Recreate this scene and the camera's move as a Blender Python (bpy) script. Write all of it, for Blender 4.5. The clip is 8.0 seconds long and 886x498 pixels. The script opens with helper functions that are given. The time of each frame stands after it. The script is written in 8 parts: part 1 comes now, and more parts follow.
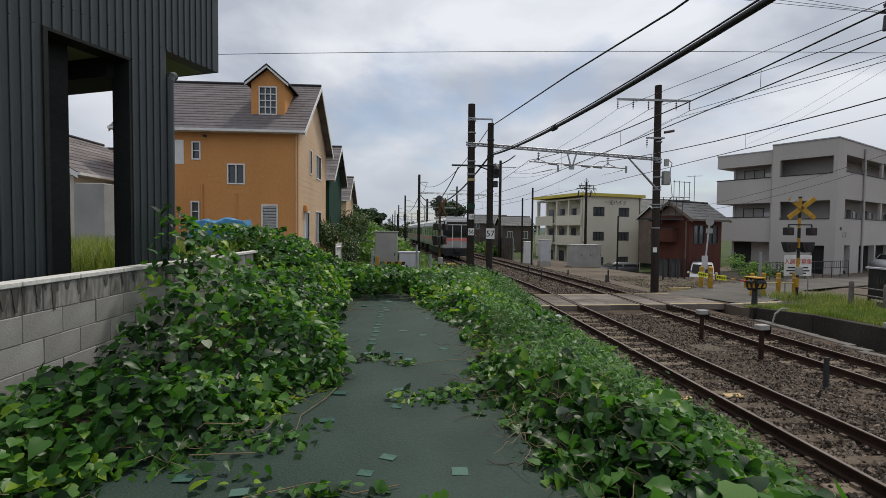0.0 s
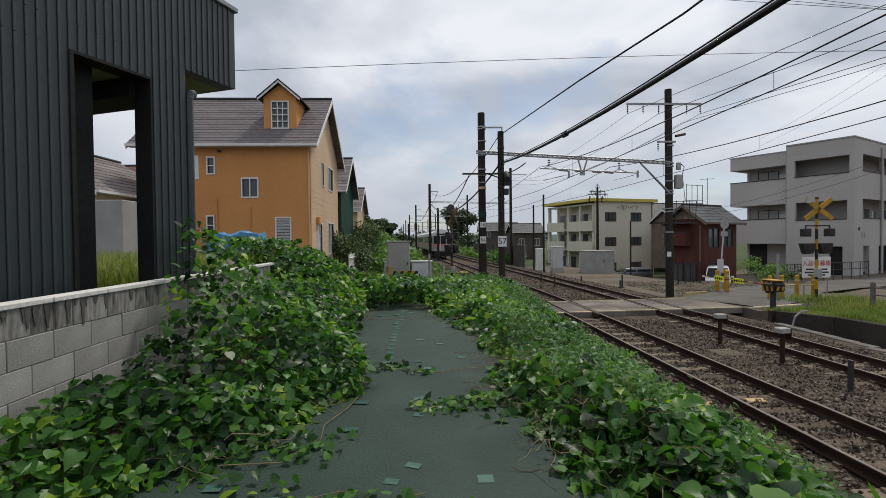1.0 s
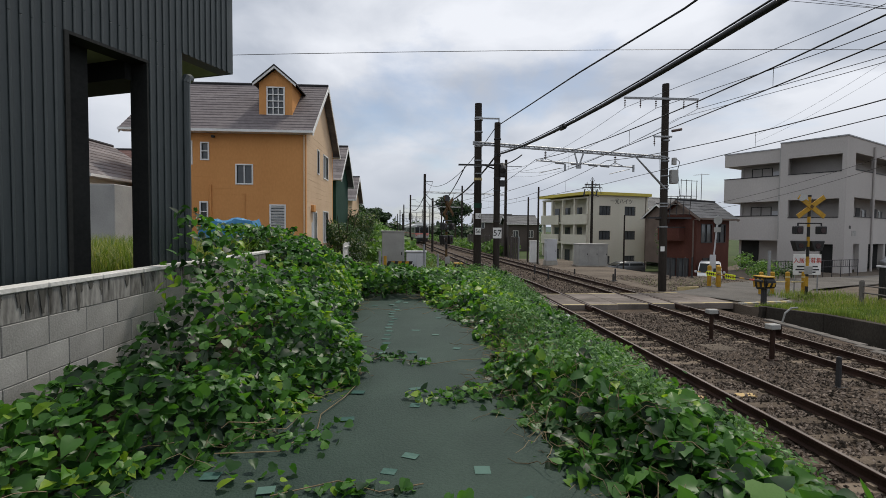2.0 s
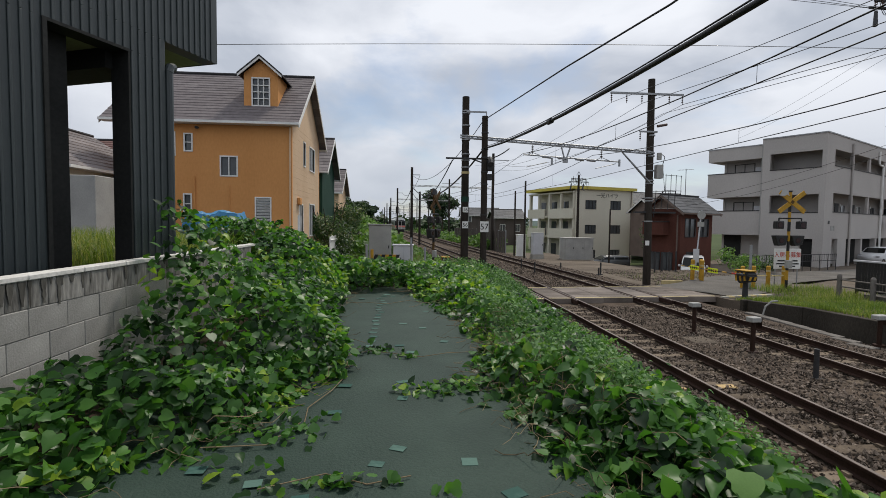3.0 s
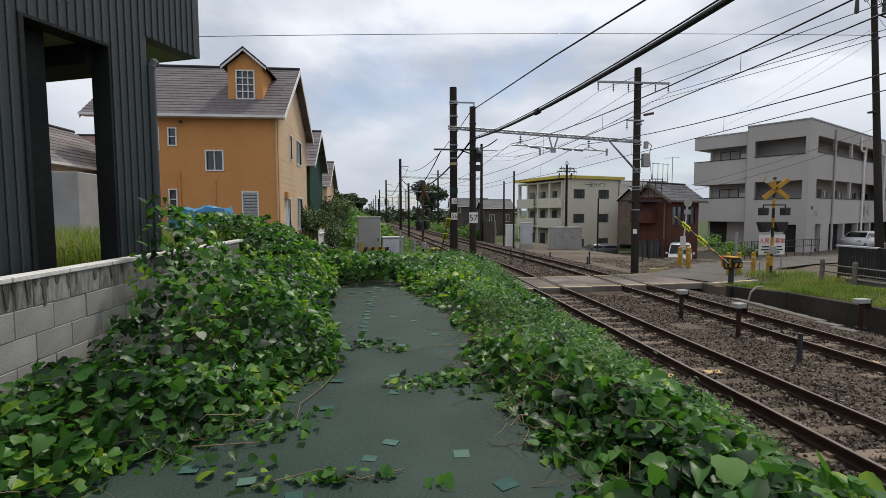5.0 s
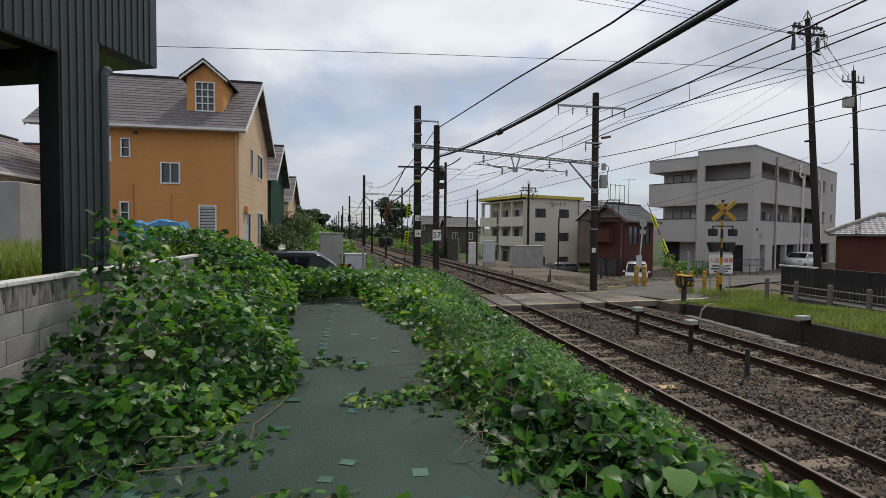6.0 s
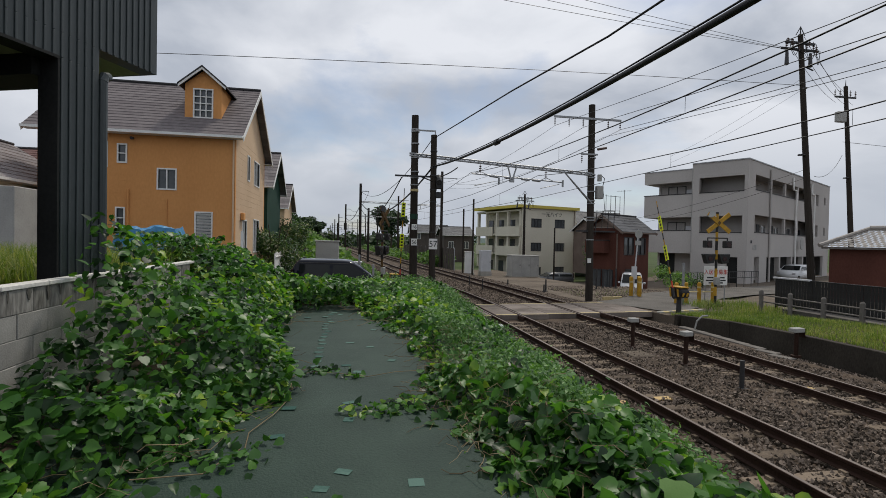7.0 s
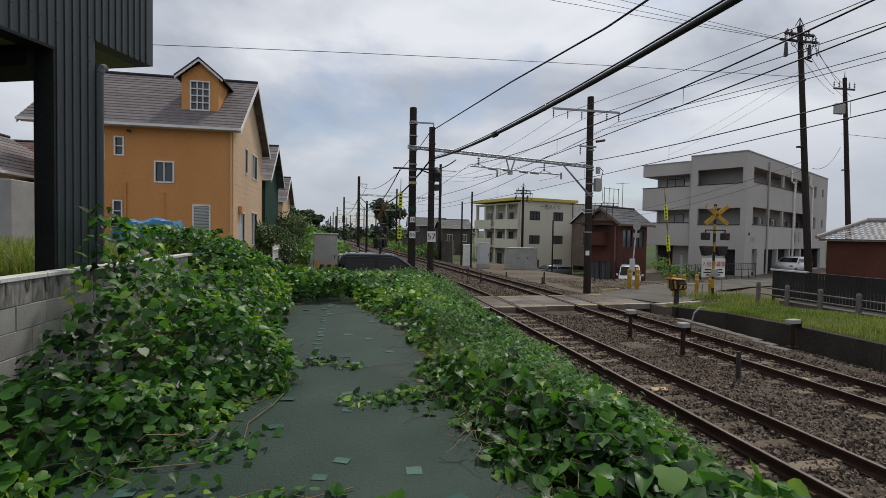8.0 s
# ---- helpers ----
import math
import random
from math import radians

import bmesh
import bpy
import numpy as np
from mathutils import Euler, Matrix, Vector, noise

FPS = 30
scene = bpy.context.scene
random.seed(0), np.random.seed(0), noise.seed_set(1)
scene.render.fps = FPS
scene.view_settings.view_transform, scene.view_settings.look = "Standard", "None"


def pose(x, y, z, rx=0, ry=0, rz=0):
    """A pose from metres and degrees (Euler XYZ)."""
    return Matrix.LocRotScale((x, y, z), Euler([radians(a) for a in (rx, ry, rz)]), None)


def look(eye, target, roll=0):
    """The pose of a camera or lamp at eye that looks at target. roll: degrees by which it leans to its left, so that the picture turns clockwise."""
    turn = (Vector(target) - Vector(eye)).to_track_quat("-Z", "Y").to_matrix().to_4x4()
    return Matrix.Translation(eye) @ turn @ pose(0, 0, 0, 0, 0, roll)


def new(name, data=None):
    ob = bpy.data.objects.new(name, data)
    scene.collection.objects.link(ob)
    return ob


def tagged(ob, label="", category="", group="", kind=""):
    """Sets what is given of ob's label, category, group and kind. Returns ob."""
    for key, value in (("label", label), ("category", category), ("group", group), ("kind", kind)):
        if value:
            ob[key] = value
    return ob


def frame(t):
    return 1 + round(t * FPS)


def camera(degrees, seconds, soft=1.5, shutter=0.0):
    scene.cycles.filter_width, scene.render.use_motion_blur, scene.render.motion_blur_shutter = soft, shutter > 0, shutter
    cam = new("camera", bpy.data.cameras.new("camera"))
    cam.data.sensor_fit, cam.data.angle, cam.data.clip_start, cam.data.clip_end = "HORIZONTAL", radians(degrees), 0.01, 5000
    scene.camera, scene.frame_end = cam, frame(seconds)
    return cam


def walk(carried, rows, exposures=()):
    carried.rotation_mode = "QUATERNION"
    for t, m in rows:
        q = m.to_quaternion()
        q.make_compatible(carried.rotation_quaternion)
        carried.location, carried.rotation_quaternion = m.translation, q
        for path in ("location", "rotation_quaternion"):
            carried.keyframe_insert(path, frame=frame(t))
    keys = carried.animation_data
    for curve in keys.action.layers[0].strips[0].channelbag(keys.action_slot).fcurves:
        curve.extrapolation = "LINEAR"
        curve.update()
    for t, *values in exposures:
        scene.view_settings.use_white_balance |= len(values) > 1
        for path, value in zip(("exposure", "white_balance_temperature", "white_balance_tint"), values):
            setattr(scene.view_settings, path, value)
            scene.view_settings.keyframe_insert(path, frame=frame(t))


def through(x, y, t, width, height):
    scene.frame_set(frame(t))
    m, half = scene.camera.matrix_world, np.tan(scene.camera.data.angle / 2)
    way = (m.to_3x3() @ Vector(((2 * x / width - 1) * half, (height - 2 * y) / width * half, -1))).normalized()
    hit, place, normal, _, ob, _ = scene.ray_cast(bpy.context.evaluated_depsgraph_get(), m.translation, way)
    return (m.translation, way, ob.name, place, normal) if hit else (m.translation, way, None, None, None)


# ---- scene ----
cam = camera(84.4, 8.0, soft=0.75)
PATH = [
    (0, (0.11, 0.027, 2.743), (0.239, 2.021, 2.668), 0.6),
    (0.5, (0.083, -0.002, 2.747), (0.196, 1.994, 2.706), -0.1),
    (1, (0.046, -0.001, 2.741), (0.13, 1.997, 2.702), -0.6),
    (1.5, (0.014, 0.01, 2.752), (0.101, 2.008, 2.696), -0.1),
    (3, (-0.007, 0.01, 2.75), (0.156, 2.001, 2.646), 0.7),
    (3.5, (-0.001, 0.006, 2.763), (0.181, 1.994, 2.647), 0.0),
    (4, (-0.005, 0.008, 2.772), (0.18, 1.994, 2.628), -0.4),
    (5.5, (0.005, -0.013, 2.778), (0.253, 1.967, 2.647), 0.4),
    (6, (0.016, -0.018, 2.769), (0.368, 1.949, 2.7), 0.5),
    (6.5, (0.007, -0.026, 2.769), (0.385, 1.937, 2.725), 1.0),
    (7, (-0.002, -0.024, 2.769), (0.367, 1.942, 2.737), 1.1),
    (7.5, (-0.004, -0.037, 2.767), (0.369, 1.928, 2.736), 1.3),
    (8, (0.005, -0.041, 2.756), (0.38, 1.923, 2.695), 1.0),
]
walk(cam, [(t, look(eye, target, roll)) for t, eye, target, roll in PATH],
     [(0, -0.08), (1.5, -0.02), (3.5, 0.06), (4.5, 0.11), (5.5, 0.09), (6.3, -0.10), (8, -0.15)])

# ---- daylight: bright broken cloud with a veiled sun high ahead ----
SUN_FROM = Vector((0.30, 0.42, 0.86)).normalized()
world = bpy.data.worlds.new("sky")
scene.world = world
world.use_nodes = True
nt = world.node_tree
nt.nodes.clear()


def wnode(kind, **props):
    n = nt.nodes.new(kind)
    for k, v in props.items():
        n.inputs[k].default_value = v
    return n


w_out, w_bg = wnode("ShaderNodeOutputWorld"), wnode("ShaderNodeBackground")
w_sky = nt.nodes.new("ShaderNodeTexSky")
w_sky.sky_type, w_sky.sun_disc = "NISHITA", False
w_sky.sun_elevation = math.asin(SUN_FROM.z)
w_sky.sun_rotation = math.atan2(SUN_FROM.x, SUN_FROM.y)
w_scale = nt.nodes.new("ShaderNodeVectorMath")
w_scale.operation = "SCALE"
w_scale.inputs[3].default_value = 0.12
nt.links.new(w_sky.outputs[0], w_scale.inputs[0])
w_co = nt.nodes.new("ShaderNodeTexCoord")
w_sep = nt.nodes.new("ShaderNodeSeparateXYZ")
nt.links.new(w_co.outputs["Generated"], w_sep.inputs[0])
# the cloud deck lies on a flat layer above the place
w_add = nt.nodes.new("ShaderNodeMath")
w_add.operation, w_add.inputs[1].default_value = "ADD", 0.30
w_abs = nt.nodes.new("ShaderNodeMath")
w_abs.operation = "ABSOLUTE"
nt.links.new(w_sep.outputs[2], w_abs.inputs[0])
nt.links.new(w_abs.outputs[0], w_add.inputs[0])
w_flat = nt.nodes.new("ShaderNodeCombineXYZ")
for i in (0, 1):
    d = nt.nodes.new("ShaderNodeMath")
    d.operation = "DIVIDE"
    nt.links.new(w_sep.outputs[i], d.inputs[0])
    nt.links.new(w_add.outputs[0], d.inputs[1])
    nt.links.new(d.outputs[0], w_flat.inputs[i])
w_map = nt.nodes.new("ShaderNodeMapping")
w_map.inputs["Location"].default_value = (3.1, 0.4, 0)
w_map.inputs["Scale"].default_value = (0.8, 0.8, 1)
nt.links.new(w_flat.outputs[0], w_map.inputs[0])
w_n1 = wnode("ShaderNodeTexNoise", Scale=1.3, Detail=9.0, Roughness=0.58, Distortion=0.25)
w_n2 = wnode("ShaderNodeTexNoise", Scale=2.0, Detail=8.0, Roughness=0.5, Distortion=0.3)
nt.links.new(w_map.outputs[0], w_n1.inputs["Vector"])
nt.links.new(w_map.outputs[0], w_n2.inputs["Vector"])
w_cover = nt.nodes.new("ShaderNodeMapRange")
w_cover.inputs[1].default_value, w_cover.inputs[2].default_value = 0.27, 0.47
nt.links.new(w_n1.outputs[0], w_cover.inputs[0])
w_shade = nt.nodes.new("ShaderNodeValToRGB")
w_shade.color_ramp.elements[0].position, w_shade.color_ramp.elements[0].color = 0.36, (0.555, 0.605, 0.70, 1)
w_shade.color_ramp.elements[1].position, w_shade.color_ramp.elements[1].color = 0.60, (0.99, 1.02, 1.09, 1)
nt.links.new(w_n2.outputs[0], w_shade.inputs[0])
w_mix = nt.nodes.new("ShaderNodeMix")
w_mix.data_type = "RGBA"
nt.links.new(w_cover.outputs[0], w_mix.inputs["Factor"])
nt.links.new(w_scale.outputs[0], w_mix.inputs["A"])
w_low = nt.nodes.new("ShaderNodeMapRange")
w_low.interpolation_type = "SMOOTHSTEP"
w_low.inputs[1].default_value, w_low.inputs[2].default_value = 0.0, 0.30
nt.links.new(w_abs.outputs[0], w_low.inputs[0])
w_haze = nt.nodes.new("ShaderNodeMix")
w_haze.data_type = "RGBA"
w_haze.inputs["A"].default_value = (0.60, 0.65, 0.735, 1)
nt.links.new(w_low.outputs[0], w_haze.inputs["Factor"])
nt.links.new(w_shade.outputs[0], w_haze.inputs["B"])
nt.links.new(w_haze.outputs["Result"], w_mix.inputs["B"])
w_bg.inputs[1].default_value = 0.88
nt.links.new(w_mix.outputs["Result"], w_bg.inputs[0])
nt.links.new(w_bg.outputs[0], w_out.inputs[0])
sun = new("sun", bpy.data.lights.new("sun", "SUN"))
sun.data.energy, sun.data.angle, sun.data.color = 2.5, radians(8), (1, 0.93, 0.82)
sun.matrix_world = look(SUN_FROM * 40, (0, 0, 0))

# ---- materials ----
def surf(name, dark, light, rough=0.75, scale=1.2, fine=30.0, bump=0.25, metal=0.0, rand=0.0, island=False, streak=0.0, spec=None):
    """A weathered surface: broad stains and fine grain between two tones, relief, and a tone of its own for each piece."""
    m = bpy.data.materials.new(name)
    m.use_nodes = True
    t = m.node_tree
    b = t.nodes["Principled BSDF"]
    co = t.nodes.new("ShaderNodeTexCoord")
    vec = co.outputs["Object"]
    if streak:
        mp = t.nodes.new("ShaderNodeMapping")
        mp.inputs["Scale"].default_value = (1, 1, streak)
        t.links.new(vec, mp.inputs[0])
        vec = mp.outputs[0]
    n1, n2 = t.nodes.new("ShaderNodeTexNoise"), t.nodes.new("ShaderNodeTexNoise")
    for n, s, d in ((n1, scale, 5), (n2, fine, 3)):
        n.inputs["Scale"].default_value, n.inputs["Detail"].default_value = s, d
        t.links.new(vec, n.inputs["Vector"])
    mixv = t.nodes.new("ShaderNodeMath")
    mixv.operation = "MULTIPLY_ADD"
    mixv.inputs[1].default_value = 0.4
    t.links.new(n2.outputs[0], mixv.inputs[0])
    half = t.nodes.new("ShaderNodeMath")
    half.operation, half.inputs[1].default_value = "MULTIPLY", 0.6
    t.links.new(n1.outputs[0], half.inputs[0])
    t.links.new(half.outputs[0], mixv.inputs[2])
    value = mixv.outputs[0]
    if rand:
        src = t.nodes.new("ShaderNodeNewGeometry") if island else t.nodes.new("ShaderNodeObjectInfo")
        rnd = src.outputs["Random Per Island"] if island else src.outputs["Random"]
        ma = t.nodes.new("ShaderNodeMath")
        ma.operation, ma.inputs[1].default_value = "MULTIPLY_ADD", rand
        t.links.new(rnd, ma.inputs[0])
        t.links.new(value, ma.inputs[2])
        sb = t.nodes.new("ShaderNodeMath")
        sb.operation, sb.inputs[1].default_value = "SUBTRACT", rand / 2
        t.links.new(ma.outputs[0], sb.inputs[0])
        value = sb.outputs[0]
    ramp = t.nodes.new("ShaderNodeValToRGB")
    ramp.color_ramp.elements[0].position, ramp.color_ramp.elements[1].position = 0.3, 0.7
    ramp.color_ramp.elements[0].color, ramp.color_ramp.elements[1].color = (*dark, 1), (*light, 1)
    t.links.new(value, ramp.inputs[0])
    t.links.new(ramp.outputs[0], b.inputs["Base Color"])
    b.inputs["Roughness"].default_value, b.inputs["Metallic"].default_value = rough, metal
    b.inputs["Specular IOR Level"].default_value = spec if spec is not None else 0.5 if rough < 0.42 else 0.28 if rough < 0.7 else 0.15
    if bump:
        bp = t.nodes.new("ShaderNodeBump")
        bp.inputs["Strength"].default_value, bp.inputs["Distance"].default_value = bump, 0.02
        t.links.new(n2.outputs[0], bp.inputs["Height"])
        t.links.new(bp.outputs[0], b.inputs["Normal"])
    return m


def leafy(name, stops, rough=0.45, through=0.3, patch=0.9):
    """Leaves: a tone for each leaf, gloss on top, and light that shines through."""
    m = bpy.data.materials.new(name)
    m.use_nodes = True
    t = m.node_tree
    b, out = t.nodes["Principled BSDF"], t.nodes["Material Output"]
    geo, info = t.nodes.new("ShaderNodeNewGeometry"), t.nodes.new("ShaderNodeObjectInfo")
    add = t.nodes.new("ShaderNodeMath")
    add.operation = "ADD"
    t.links.new(geo.outputs["Random Per Island"], add.inputs[0])
    t.links.new(info.outputs["Random"], add.inputs[1])
    one = t.nodes.new("ShaderNodeMath")
    one.operation = "FRACT"
    t.links.new(add.outputs[0], one.inputs[0])
    # patches of younger growth
    pco, pn = t.nodes.new("ShaderNodeNewGeometry"), t.nodes.new("ShaderNodeTexNoise")
    pn.inputs["Scale"].default_value, pn.inputs["Detail"].default_value = patch, 2
    t.links.new(pco.outputs["Position"], pn.inputs["Vector"])
    sh = t.nodes.new("ShaderNodeMath")
    sh.operation, sh.inputs[1].default_value, sh.inputs[2].default_value = "MULTIPLY_ADD", 1.9, -0.95
    t.links.new(pn.outputs[0], sh.inputs[0])
    fr = t.nodes.new("ShaderNodeMath")
    fr.operation, fr.use_clamp = "ADD", True
    t.links.new(one.outputs[0], fr.inputs[0])
    t.links.new(sh.outputs[0], fr.inputs[1])
    ramp = t.nodes.new("ShaderNodeValToRGB")
    while len(ramp.color_ramp.elements) < len(stops):
        ramp.color_ramp.elements.new(0.5)
    for e, (p, c) in zip(ramp.color_ramp.elements, stops):
        e.position, e.color = p, (*c, 1)
    t.links.new(fr.outputs[0], ramp.inputs[0])
    n = t.nodes.new("ShaderNodeTexNoise")
    n.inputs["Scale"].default_value = 22
    co = t.nodes.new("ShaderNodeTexCoord")
    t.links.new(co.outputs["Object"], n.inputs["Vector"])
    mul = t.nodes.new("ShaderNodeMix")
    mul.data_type, mul.blend_type = "RGBA", "MULTIPLY"
    mul.inputs["Factor"].default_value = 0.35
    t.links.new(ramp.outputs[0], mul.inputs["A"])
    t.links.new(n.outputs[0], mul.inputs["B"])
    t.links.new(mul.outputs["Result"], b.inputs["Base Color"])
    b.inputs["Roughness"].default_value = rough
    b.inputs["Specular IOR Level"].default_value = 0.32
    tr = t.nodes.new("ShaderNodeBsdfTranslucent")
    bright = t.nodes.new("ShaderNodeMix")
    bright.data_type, bright.blend_type = "RGBA", "MULTIPLY"
    bright.inputs["Factor"].default_value = 1
    bright.inputs["B"].default_value = (1.5, 1.6, 0.6, 1)
    t.links.new(ramp.outputs[0], bright.inputs["A"])
    t.links.new(bright.outputs["Result"], tr.inputs[0])
    mx = t.nodes.new("ShaderNodeMixShader")
    mx.inputs[0].default_value = through
    t.links.new(b.outputs[0], mx.inputs[1])
    t.links.new(tr.outputs[0], mx.inputs[2])
    t.links.new(mx.outputs[0], out.inputs[0])
    return m


def glow(name, colour, strength):
    m = surf(name, colour, colour, 0.3, bump=0)
    b = m.node_tree.nodes["Principled BSDF"]
    b.inputs["Emission Color"].default_value, b.inputs["Emission Strength"].default_value = (*colour, 1), strength
    return m


